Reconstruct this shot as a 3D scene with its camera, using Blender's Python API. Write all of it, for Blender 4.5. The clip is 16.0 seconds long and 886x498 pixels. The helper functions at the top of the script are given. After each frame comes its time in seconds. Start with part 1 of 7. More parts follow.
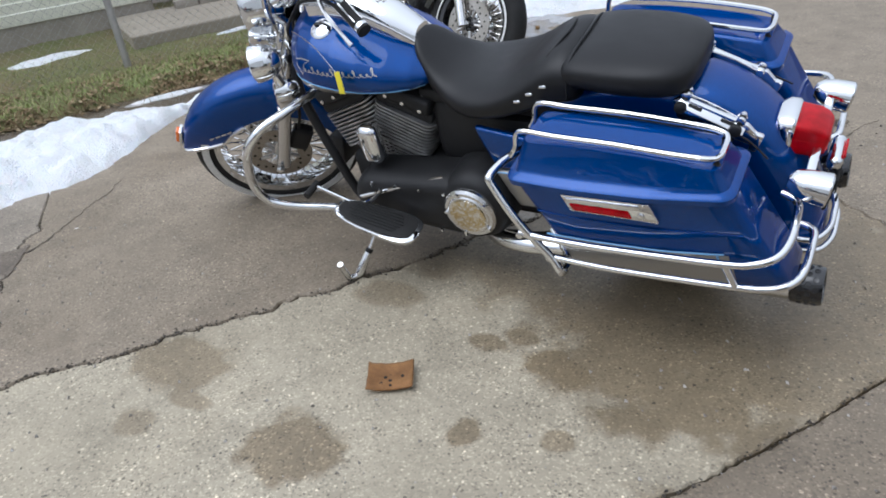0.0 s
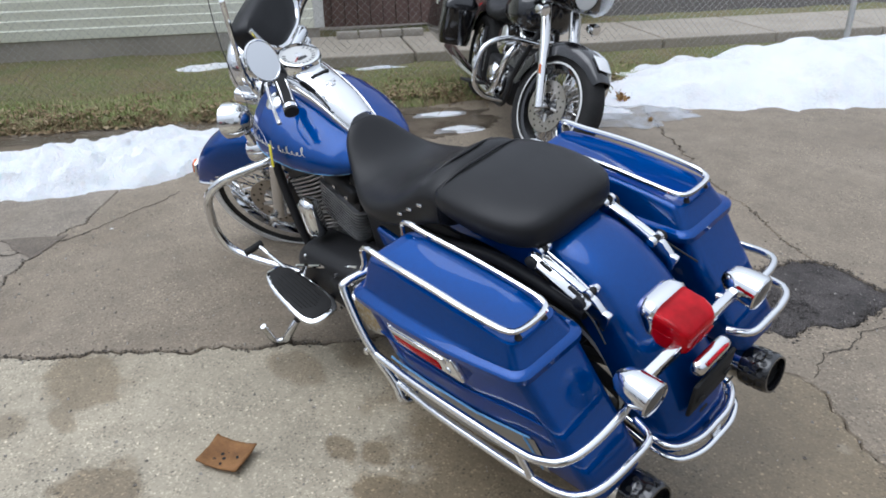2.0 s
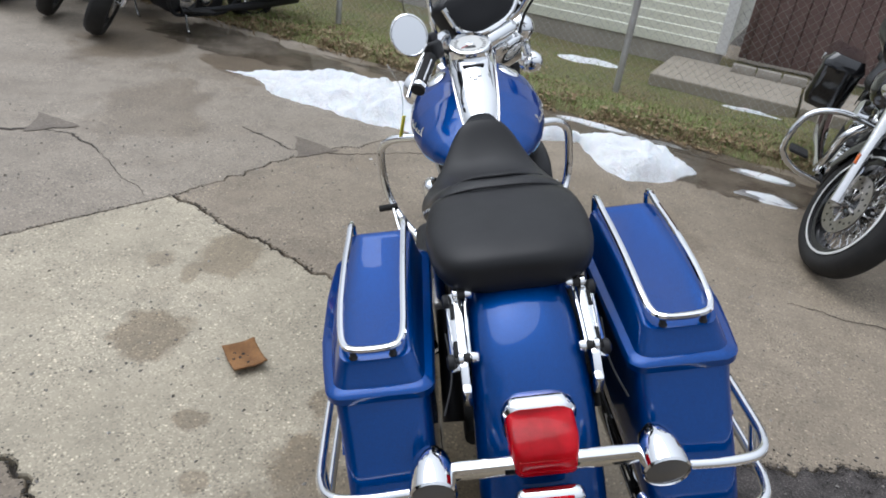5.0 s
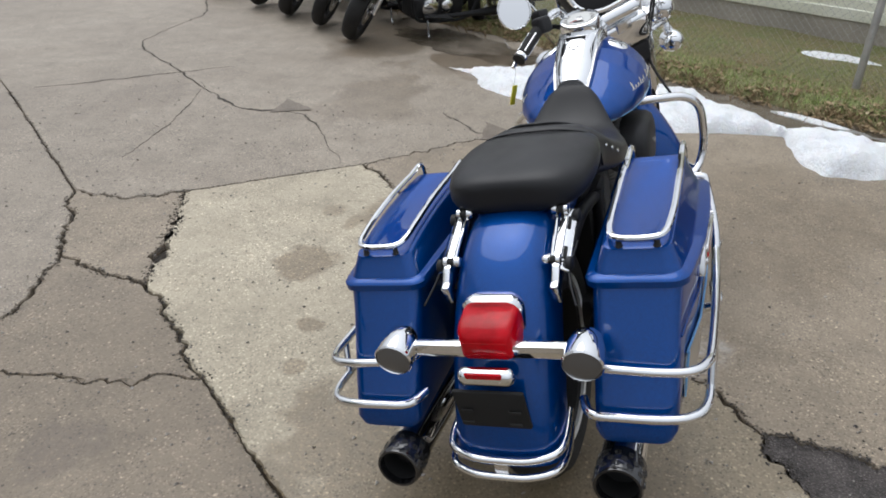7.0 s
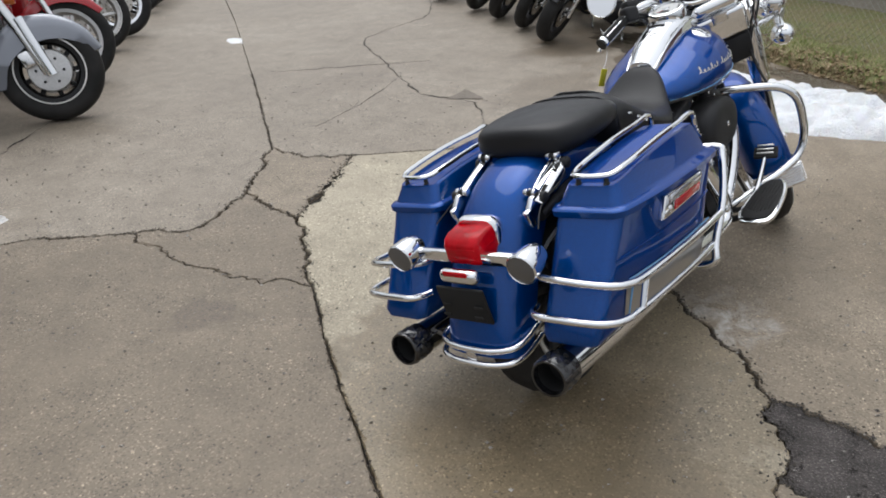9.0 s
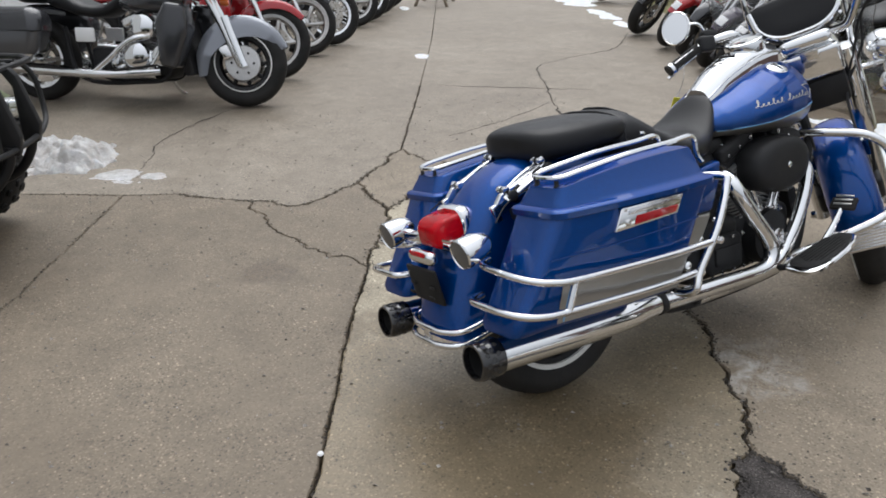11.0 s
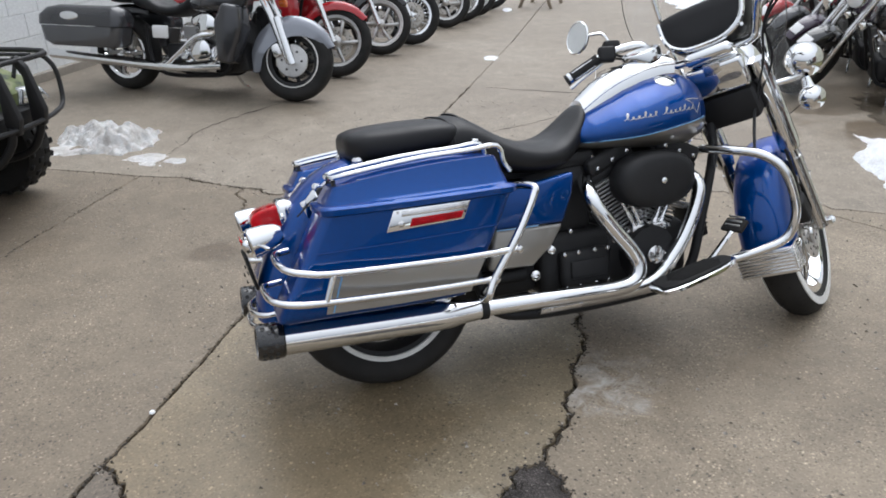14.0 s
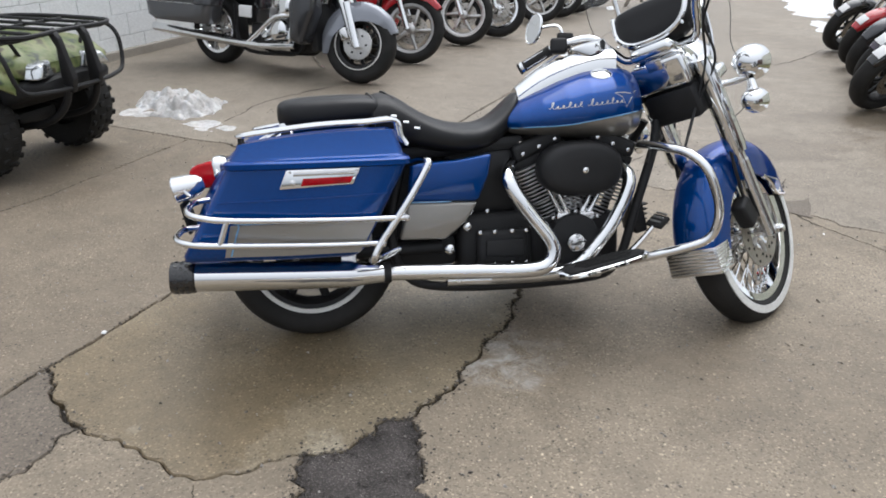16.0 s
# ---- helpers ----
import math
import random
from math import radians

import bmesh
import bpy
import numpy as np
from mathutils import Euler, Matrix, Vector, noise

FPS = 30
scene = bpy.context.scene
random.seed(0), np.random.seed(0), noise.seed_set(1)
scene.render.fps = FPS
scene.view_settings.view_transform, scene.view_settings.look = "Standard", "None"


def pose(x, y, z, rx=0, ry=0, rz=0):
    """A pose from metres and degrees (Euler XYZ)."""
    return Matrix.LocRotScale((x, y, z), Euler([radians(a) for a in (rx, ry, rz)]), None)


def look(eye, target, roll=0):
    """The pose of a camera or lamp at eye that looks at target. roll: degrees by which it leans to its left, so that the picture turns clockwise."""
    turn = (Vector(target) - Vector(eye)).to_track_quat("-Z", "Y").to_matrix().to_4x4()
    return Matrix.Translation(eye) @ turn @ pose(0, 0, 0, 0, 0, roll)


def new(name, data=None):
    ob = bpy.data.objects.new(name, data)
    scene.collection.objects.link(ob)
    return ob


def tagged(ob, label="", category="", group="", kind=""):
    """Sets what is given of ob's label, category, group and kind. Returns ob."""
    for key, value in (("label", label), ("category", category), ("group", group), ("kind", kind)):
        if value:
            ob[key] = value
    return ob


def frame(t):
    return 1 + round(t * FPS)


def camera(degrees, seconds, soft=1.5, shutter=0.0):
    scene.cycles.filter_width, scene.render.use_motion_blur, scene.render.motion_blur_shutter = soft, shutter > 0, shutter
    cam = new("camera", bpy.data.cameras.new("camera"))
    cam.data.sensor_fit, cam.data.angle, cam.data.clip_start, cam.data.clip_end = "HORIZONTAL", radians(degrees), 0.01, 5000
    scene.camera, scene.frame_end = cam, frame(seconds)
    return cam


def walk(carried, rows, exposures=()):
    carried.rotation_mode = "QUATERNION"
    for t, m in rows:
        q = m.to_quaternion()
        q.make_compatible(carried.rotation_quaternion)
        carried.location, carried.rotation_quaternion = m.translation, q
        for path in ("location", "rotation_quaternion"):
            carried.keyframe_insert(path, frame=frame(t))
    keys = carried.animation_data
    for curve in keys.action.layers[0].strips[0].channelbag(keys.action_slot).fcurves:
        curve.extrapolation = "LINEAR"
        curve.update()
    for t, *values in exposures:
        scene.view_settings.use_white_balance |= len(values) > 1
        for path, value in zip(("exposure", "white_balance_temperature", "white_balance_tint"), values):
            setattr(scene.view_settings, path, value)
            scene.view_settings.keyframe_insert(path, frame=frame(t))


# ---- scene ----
cam = camera(62.9, 16.0, 1.8)
PATH = [
    (0, (0.0392, 0.052, 1.29), (-0.9446, 1.48, 0.2929), -7.03),
    (0.5, (0.1788, 0.2327, 1.315), (-0.9837, 1.545, 0.3523), -3.69),
    (1, (0.2042, 0.4408, 1.337), (-0.9504, 1.764, 0.3798), -2.11),
    (1.5, (0.4171, 0.5925, 1.345), (-0.8493, 1.859, 0.4555), -0.63),
    (2, (0.5637, 0.7166, 1.366), (-0.8264, 1.859, 0.4936), -1.01),
    (2.5, (0.5728, 0.8884, 1.366), (-0.7964, 1.877, 0.2942), 1.85),
    (3, (0.7275, 1.052, 1.368), (-0.67, 1.95, 0.2547), 2.18),
    (3.5, (0.8506, 1.222, 1.394), (-0.7139, 1.89, 0.3426), 1.05),
    (4, (0.7799, 1.36, 1.408), (-0.8836, 1.851, 0.4117), 3.74),
    (6.5, (0.9559, 2.063, 1.396), (-0.7932, 1.669, 0.5104), 6.11),
    (7, (1.051, 2.222, 1.397), (-0.6119, 1.644, 0.4488), 1.99),
    (7.5, (1.242, 2.34, 1.423), (-0.3073, 1.641, 0.3685), 0.44),
    (8, (1.174, 2.552, 1.388), (-0.2974, 1.682, 0.3489), 1.42),
    (8.5, (1.099, 2.739, 1.367), (-0.3045, 1.675, 0.4184), 2.84),
    (9, (1.18, 2.913, 1.402), (-0.1823, 1.778, 0.4764), -1.20),
    (11.5, (0.6969, 3.566, 1.341), (-0.1076, 1.955, 0.4706), -0.36),
    (12, (0.5884, 3.68, 1.375), (-0.0885, 2.038, 0.4563), -1.73),
    (12.5, (0.556, 3.796, 1.372), (-0.0738, 2.125, 0.4725), -0.11),
    (13, (0.3358, 3.756, 1.351), (-0.1697, 2.059, 0.4202), -0.91),
    (13.5, (0.124, 3.785, 1.347), (-0.4212, 2.065, 0.4851), 0.77),
    (14, (0.0509, 3.965, 1.385), (-0.5547, 2.256, 0.5418), -0.58),
    (14.5, (-0.0867, 4.02, 1.388), (-0.6595, 2.301, 0.541), -0.03),
    (15, (-0.3085, 4.027, 1.349), (-0.7718, 2.256, 0.5445), 1.23),
    (15.5, (-0.4469, 4.17, 1.353), (-0.8333, 2.381, 0.5445), -0.48),
    (16, (-0.545, 4.304, 1.378), (-0.8273, 2.518, 0.5229), 0.74),
]
walk(cam, [(t, look(eye, target, roll)) for t, eye, target, roll in PATH],
     [(0, 0.07, 5720, 10), (4.2, 0.07, 5800, 10), (6.5, 0.04, 6080, 10), (9, 0.02, 6210, 10), (12, 0.07, 6190, 10), (14.5, 0.24, 6060, 10), (16, 0.26, 6150, 10)])

# ---- world, sun, exposure ----
world = bpy.data.worlds.new("overcast_sky")
scene.world = world
world.use_nodes = True
wn, wl = world.node_tree.nodes, world.node_tree.links
sky = wn.new("ShaderNodeTexSky")
sky.sky_type = "NISHITA"
sky.sun_disc = False
sky.sun_elevation, sky.sun_rotation = radians(62), radians(212)
sky.air_density, sky.dust_density, sky.ozone_density = 1.0, 6.0, 1.0
hsv = wn.new("ShaderNodeHueSaturation")
hsv.inputs["Saturation"].default_value = 0.25
wl.new(sky.outputs[0], hsv.inputs["Color"])
# cloud cover: an even grey layer, brighter overhead than at the horizon
tc, sepw, ram, add = wn.new("ShaderNodeTexCoord"), wn.new("ShaderNodeSeparateXYZ"), wn.new("ShaderNodeValToRGB"), wn.new("ShaderNodeMix")
wl.new(tc.outputs["Generated"], sepw.inputs[0])
wl.new(sepw.outputs[2], ram.inputs[0])
ram.color_ramp.elements[0].position, ram.color_ramp.elements[0].color = 0.0, (2.6, 2.7, 2.85, 1)
ram.color_ramp.elements[1].position, ram.color_ramp.elements[1].color = 1.0, (8.6, 8.7, 8.9, 1)
add.data_type = "RGBA"
add.inputs[0].default_value = 0.78
wl.new(hsv.outputs[0], add.inputs[6])
wl.new(ram.outputs[0], add.inputs[7])
wl.new(add.outputs[2], wn["Background"].inputs[0])
wn["Background"].inputs[1].default_value = 0.16
sun_data = bpy.data.lights.new("sun", "SUN")
sun_data.energy, sun_data.angle, sun_data.color = 1.35, radians(55), (1.0, 0.97, 0.93)
sun = new("sun", sun_data)
sun.matrix_world = look((0, 0, 10), (0.68, 1.09, 7.6))


# ---- materials ----
class Mat:
    """A small wrapper for building a node material."""

    def __init__(self, name, rough=0.5, metal=0.0, color=(0.5, 0.5, 0.5)):
        self.m = bpy.data.materials.new(name)
        self.m.use_nodes = True
        self.n, self.l = self.m.node_tree.nodes, self.m.node_tree.links
        self.b = self.n["Principled BSDF"]
        self.set("Base Color", (*color, 1)), self.set("Roughness", rough), self.set("Metallic", metal)

    def set(self, key, value):
        self.b.inputs[key].default_value = value
        return self

    def node(self, kind, **values):
        nd = self.n.new(kind)
        for key, v in values.items():
            nd.inputs[key.replace("_", " ")].default_value = v
        return nd

    def coords(self, which="Object"):
        return self.n.new("ShaderNodeTexCoord").outputs[which]

    def noise(self, scale, detail=4.0, rough=0.6, vec=None, distort=0.0):
        nd = self.node("ShaderNodeTexNoise", Scale=scale, Detail=detail, Roughness=rough, Distortion=distort)
        self.l.new(vec or self.coords(), nd.inputs["Vector"])
        return nd.outputs["Fac"]

    def voronoi(self, scale, vec=None, feature="F1"):
        nd = self.node("ShaderNodeTexVoronoi", Scale=scale)
        nd.feature = feature
        self.l.new(vec or self.coords(), nd.inputs["Vector"])
        return nd

    def ramp(self, fac, stops):
        nd = self.n.new("ShaderNodeValToRGB")
        r = nd.color_ramp
        while len(r.elements) < len(stops):
            r.elements.new(0.5)
        for e, (p, c) in zip(r.elements, stops):
            e.position = p
            e.color = (*c, 1) if isinstance(c, tuple) else (c, c, c, 1)
        self.l.new(fac, nd.inputs[0])
        return nd.outputs[0]

    def mix(self, a, b, fac, blend="MIX"):
        nd = self.n.new("ShaderNodeMix")
        nd.data_type, nd.blend_type = "RGBA", blend
        for n, v in ((0, fac), (6, a), (7, b)):
            sock = nd.inputs[n]
            if isinstance(v, (int, float)):
                sock.default_value = v if n == 0 else (v, v, v, 1)
            elif isinstance(v, tuple):
                sock.default_value = (*v, 1)
            else:
                self.l.new(v, sock)
        return nd.outputs[2]

    def math(self, op, a, b=0.0, clamp=False):
        nd = self.n.new("ShaderNodeMath")
        nd.operation, nd.use_clamp = op, clamp
        for sock, v in zip(nd.inputs, (a, b)):
            if isinstance(v, (int, float)):
                sock.default_value = v
            else:
                self.l.new(v, sock)
        return nd.outputs[0]

    def to(self, key, out):
        self.l.new(out, self.b.inputs[key])
        return self

    def bump(self, height, strength=0.3, dist=0.01):
        nd = self.n.new("ShaderNodeBump")
        nd.inputs["Strength"].default_value, nd.inputs["Distance"].default_value = strength, dist
        self.l.new(height, nd.inputs["Height"])
        self.l.new(nd.outputs[0], self.b.inputs["Normal"])
        return self


def two_scale(name, c1, c2, rough=(0.35, 0.6), metal=0.0, s1=3.0, s2=60.0, bump=0.15, dist=0.002, coat=0.0):
    """A surface that varies slowly between two colours and has a fine grain."""
    k = Mat(name, metal=metal)
    a, g = k.noise(s1, 3), k.noise(s2, 5, 0.7)
    k.to("Base Color", k.mix(k.ramp(a, [(0.3, c1), (0.7, c2)]), k.ramp(g, [(0.3, 0.82), (0.7, 1.08)]), 1.0, "MULTIPLY"))
    k.to("Roughness", k.ramp(g, [(0.25, rough[0]), (0.75, rough[1])]))
    k.bump(g, bump, dist)
    if max(c2) < 0.03:
        k.set("Specular IOR Level", 0.3)
    if coat:
        k.set("Coat Weight", coat), k.set("Coat Roughness", 0.05)
    return k.m


def concrete(name, base, tint, wet=0.0, stains_and_shade=(), pale=()):
    """Worn outdoor concrete: cement film, exposed light and dark aggregate, damp blotches, dark stain and shade
    ellipses, pale ones (x, y, rx, ry, depth).
    """
    k = Mat(name)
    geo = k.n.new("ShaderNodeNewGeometry").outputs["Position"]
    big, mid, fine = k.noise(0.8, 5, 0.6, geo), k.noise(6.0, 6, 0.7, geo), k.noise(75, 4, 0.75, geo)

    def cell_value(scale):
        v = k.voronoi(scale, geo)
        sp = k.n.new("ShaderNodeSeparateColor")
        k.l.new(v.outputs["Color"], sp.inputs[0])
        return sp.outputs[0], v.outputs["Distance"]

    col = k.ramp(big, [(0.30, tuple(v * 0.90 for v in base)), (0.5, base), (0.72, tint)])
    col = k.mix(col, k.ramp(mid, [(0.26, 0.74), (0.5, 0.98), (0.75, 1.18)]), 0.95, "MULTIPLY")
    c1, d1 = cell_value(190)
    c2, d2 = cell_value(95)
    c3, d3 = cell_value(42)
    worn = k.ramp(k.noise(2.3, 5, 0.65, geo), [(0.35, 0.35), (0.62, 1.0)])
    col = k.mix(col, k.mix(col, k.ramp(c1, [(0.0, 0.60), (0.11, 0.70), (0.16, 0.95), (0.82, 1.03), (0.88, 1.28), (1.0, 1.5)]), 1.0, "MULTIPLY"), worn)
    spot2 = k.math("MULTIPLY", k.math("LESS_THAN", d2, 0.36), worn)
    col = k.mix(col, k.mix(col, k.ramp(c2, [(0.0, 0.36), (0.09, 0.42), (0.10, 1.0), (0.86, 1.0), (0.87, 1.55), (1.0, 2.0)]), 1.0, "MULTIPLY"), spot2)
    spot3 = k.math("LESS_THAN", d3, 0.20)
    col = k.mix(col, k.mix(col, k.ramp(c3, [(0.0, 0.38), (0.05, 0.46), (0.055, 1.0), (0.95, 1.0), (0.955, 1.7)]), 1.0, "MULTIPLY"), spot3)
    sep = k.n.new("ShaderNodeSeparateXYZ")
    k.l.new(geo, sep.inputs[0])
    wob, wob2 = k.noise(4.5, 5, 0.65, geo), k.noise(3.1, 5, 0.65, geo)

    def blot(x, y, rx, ry):
        dx = k.math("DIVIDE", k.math("SUBTRACT", sep.outputs[0], x), rx)
        dy = k.math("DIVIDE", k.math("SUBTRACT", sep.outputs[1], y), ry)
        far = k.math("SQRT", k.math("ADD", k.math("MULTIPLY", dx, dx), k.math("MULTIPLY", dy, dy)))
        return k.math("ADD", far, k.math("MULTIPLY", k.math("SUBTRACT", wob if rx < 0.2 else wob2, 0.5), 2.4))

    damp = k.ramp(k.noise(1.5, 6, 0.6, geo, 0.4), [(0.56 - wet * 0.2, 0.0), (0.74 - wet * 0.2, 0.35 + wet * 0.5)])
    # dark ellipses share the damp mask; some also carry painted under-bike shade
    for x, y, rx, ry, depth in stains_and_shade:
        damp = k.math("MAXIMUM", damp, k.ramp(blot(x, y, rx, ry), [(0.72, depth), (1.0, 0.0)]))
    col = k.mix(col, k.mix(col, (0.53, 0.465, 0.38), 1.0, "MULTIPLY"), damp)
    for x, y, rx, ry, depth in pale:
        col = k.mix(col, (0.47, 0.45, 0.42), k.math("MULTIPLY", k.ramp(blot(x, y, rx, ry), [(0.3, depth), (1.3, 0.0)]), k.ramp(k.noise(11, 6, 0.75, geo, 0.6), [(0.42, 0.0), (0.62, 1.0)])))
    k.to("Base Color", col)
    k.to("Roughness", k.math("SUBTRACT", k.ramp(fine, [(0.2, 0.52), (0.8, 0.78)]), k.math("MULTIPLY", damp, 0.28)))
    k.set("Specular IOR Level", 0.5)
    hgt = k.math("ADD", k.math("MULTIPLY", fine, 0.5), k.math("ADD", k.math("MULTIPLY", d2, -0.35), k.math("MULTIPLY", mid, 0.7)))
    k.bump(hgt, 0.35, 0.004)
    return k.m


SPOTS_AND_SHADE = [(-1.078, 0.913, 0.16, 0.13, 0.9), (-1.599, 1.033, 0.22, 0.13, 0.8), (-0.587, 1.452, 0.12, 0.10, 0.95), (-0.717, 1.143, 0.05, 0.07, 0.85),
         (-1.268, 1.582, 0.16, 0.07, 0.6), (-0.547, 1.761, 0.10, 0.10, 0.8), (-0.837, 1.482, 0.07, 0.05, 0.8), (-0.747, 1.551, 0.07, 0.045, 0.85), (-0.637, 1.661, 0.08, 0.06, 0.85), (-0.537, 1.781, 0.08, 0.07, 0.85), (-0.438, 1.87, 0.08, 0.08, 0.85), (-1.468, 0.932, 0.10, 0.05, 0.7), (-1.548, 0.803, 0.07, 0.06, 0.6), (-0.498, 1.214, 0.04, 0.04, 0.7),
         # broad damp beneath and behind the motorcycle, its underside shade put into the colour
         (-0.449, 2.258, 1.0, 0.7, 0.72), (-0.052, 2.009, 0.85, 0.85, 0.85), (0.054, 2.307, 0.65, 0.55, 0.95), (0.36, 2.05, 0.55, 0.45, 0.9), (0.40, 2.45, 0.4, 0.4, 0.9), (-0.748, 1.961, 0.6, 0.35, 0.65)]
M_LIGHT_SLAB = concrete("pale_concrete", (0.330, 0.287, 0.210), (0.402, 0.354, 0.264), 0.06, SPOTS_AND_SHADE)
M_SLAB = concrete("brown_grey_concrete", (0.218, 0.178, 0.129), (0.262, 0.216, 0.161), 0.15, [(0.019, 0.812, 0.13, 0.11, 0.7), (-2.303, 2.613, 0.8, 0.5, 0.3)], [(-1.12, 2.31, 0.16, 0.24, 0.75), (-0.95, 2.34, 0.05, 0.12, 0.6)])
M_SLAB_B = concrete("damp_concrete", (0.236, 0.200, 0.156), (0.276, 0.238, 0.189), 0.22, [(-3.172, 0.242, 0.6, 0.35, 0.55), (-2.554, -1.111, 0.45, 0.3, 0.5), (-3.398, 3.925, 0.9, 0.7, 0.95), (-4.378, 0.936, 0.6, 0.9, 0.9), (-4.9, -0.35, 0.9, 0.5, 0.7)])
M_SLAB_D = concrete("worn_brown_concrete", (0.175, 0.141, 0.101), (0.212, 0.173, 0.126), 0.2, [(0.019, 0.812, 0.13, 0.11, 0.8)])
M_PATCH = concrete("dark_patch_concrete", (0.135, 0.110, 0.084), (0.175, 0.146, 0.114), 0.1)
M_DIRT = two_scale("crack_dirt", (0.035, 0.03, 0.025), (0.07, 0.058, 0.045), (0.8, 0.95), s1=9, s2=80, bump=0.6, dist=0.01)
k = Mat("loose_asphalt", rough=0.85)
vor = k.voronoi(150)
k.to("Base Color", k.mix(k.ramp(vor.outputs["Distance"], [(0.04, (0.30, 0.27, 0.245)), (0.22, (0.115, 0.100, 0.092)), (0.55, (0.060, 0.052, 0.048))]), k.ramp(k.noise(7), [(0.3, 0.5), (0.7, 1.4)]), 1.0, "MULTIPLY"))
k.bump(k.math("SUBTRACT", k.noise(45, 5), vor.outputs["Distance"]), 0.9, 0.008)
M_ASPHALT = k.m

k = Mat("old_snow", rough=0.6, color=(0.8, 0.82, 0.85))
k.set("Subsurface Weight", 0.25), k.set("Subsurface Radius", (0.03, 0.04, 0.05)), k.set("Subsurface Scale", 0.3)
dirt = k.math("MULTIPLY", k.ramp(k.noise(2.2, 6, 0.7), [(0.45, 0.0), (0.72, 0.75)]), k.ramp(k.noise(45, 4, 0.8), [(0.4, 0.2), (0.7, 1.0)]))
k.to("Base Color", k.mix((0.86, 0.88, 0.90), (0.45, 0.43, 0.40), dirt))
k.bump(k.math("ADD", k.noise(14, 6, 0.7), k.noise(90, 3)), 0.8, 0.025)
M_SNOW = k.m
k = Mat("icy_grey_snow", rough=0.35)
k.to("Base Color", k.mix(k.ramp(k.noise(9, 6, 0.75), [(0.33, (0.40, 0.375, 0.35)), (0.50, (0.60, 0.585, 0.57)), (0.72, (0.80, 0.80, 0.80))]), (0.30, 0.28, 0.25), k.ramp(k.noise(60, 3, 0.7), [(0.62, 0.0), (0.72, 0.6)])))
k.set("Subsurface Weight", 0.3), k.set("Subsurface Radius", (0.03, 0.04, 0.05)), k.set("Subsurface Scale", 0.3)
k.bump(k.math("ADD", k.noise(28, 6, 0.8), k.noise(110, 3)), 0.6, 0.02)
M_ICY = k.m
k = Mat("thin_ice", rough=0.18, color=(0.52, 0.53, 0.55))
k.to("Alpha", k.ramp(k.noise(5, 6, 0.65), [(0.35, 0.15), (0.62, 0.75)]))
M_ICE = k.m
k = Mat("muddy_melt_water", rough=0.10, color=(0.085, 0.068, 0.048))
k.to("Alpha", k.ramp(k.noise(3.5, 5, 0.6), [(0.35, 0.25), (0.65, 0.7)]))
k.to("Roughness", k.ramp(k.noise(6, 4), [(0.35, 0.05), (0.7, 0.35)]))
M_WATER = k.m
M_GRASS_SOIL = two_scale("winter_lawn_soil", (0.15, 0.165, 0.058), (0.21, 0.165, 0.085), (0.8, 0.95), s1=2.5, s2=50, bump=0.8, dist=0.03)
k = Mat("grass_blades", rough=0.7)
isl = k.n.new("ShaderNodeNewGeometry").outputs["Random Per Island"]
k.to("Base Color", k.ramp(isl, [(0.0, (0.19, 0.26, 0.065)), (0.65, (0.30, 0.37, 0.12)), (0.85, (0.42, 0.38, 0.18)), (1.0, (0.48, 0.40, 0.23))]))
M_GRASS = k.m

# painted and metal surfaces
k = Mat("cobalt_blue_pearl", rough=0.30, metal=0.60, color=(0.004, 0.04, 0.32))
flake = k.noise(900, 2, 0.5)
k.to("Base Color", k.mix((0.0005, 0.033, 0.165), (0.001, 0.070, 0.310), k.ramp(flake, [(0.35, 0.0), (0.7, 1.0)])))
k.to("Roughness", k.ramp(k.noise(12, 4, 0.7), [(0.3, 0.40), (0.8, 0.46)]))
k.set("Coat Weight", 0.85), k.set("Coat Roughness", 0.012), k.set("Coat IOR", 1.45), k.set("Specular IOR Level", 0.1)
k.set("Specular Tint", (0.08, 0.28, 0.9, 1))
k.bump(k.noise(6, 2), 0.02, 0.002)
M_BLUE = k.m
k = Mat("pewter_paint", rough=0.35, metal=0.55, color=(0.28, 0.265, 0.24))
k.to("Base Color", k.mix((0.24, 0.225, 0.20), (0.33, 0.315, 0.29), k.noise(700, 2)))
k.set("Coat Weight", 1.0), k.set("Coat Roughness", 0.04)
M_PEWTER = k.m
M_STRIPE = Mat("light_blue_pinstripe", 0.3, 0.0, (0.16, 0.36, 0.62)).m
k = Mat("chrome", 0.06, 1.0, (0.80, 0.81, 0.82))
k.to("Roughness", k.ramp(k.noise(18, 5, 0.7), [(0.35, 0.02), (0.8, 0.09)]))
M_CHROME = k.m
k = Mat("worn_chrome", 0.16, 1.0, (0.72, 0.72, 0.72))
k.to("Roughness", k.ramp(k.noise(25, 5, 0.75), [(0.3, 0.10), (0.8, 0.32)]))
M_CHROME2 = k.m
M_ALU = two_scale("cast_aluminium", (0.50, 0.49, 0.47), (0.62, 0.61, 0.60), (0.28, 0.42), 1.0, 4, 90, 0.1, 0.001)
M_BLACK = two_scale("black_wrinkle_paint", (0.012, 0.012, 0.013), (0.020, 0.020, 0.021), (0.45, 0.62), 0.0, 6, 260, 0.35, 0.0012)
M_GLOSS = Mat("gloss_black_paint", 0.12, 0.0, (0.008, 0.008, 0.009)).set("Coat Weight", 0.7).m
M_RUBBER = two_scale("tyre_rubber", (0.012, 0.012, 0.012), (0.026, 0.025, 0.024), (0.6, 0.85), 0.0, 5, 140, 0.4, 0.0015)
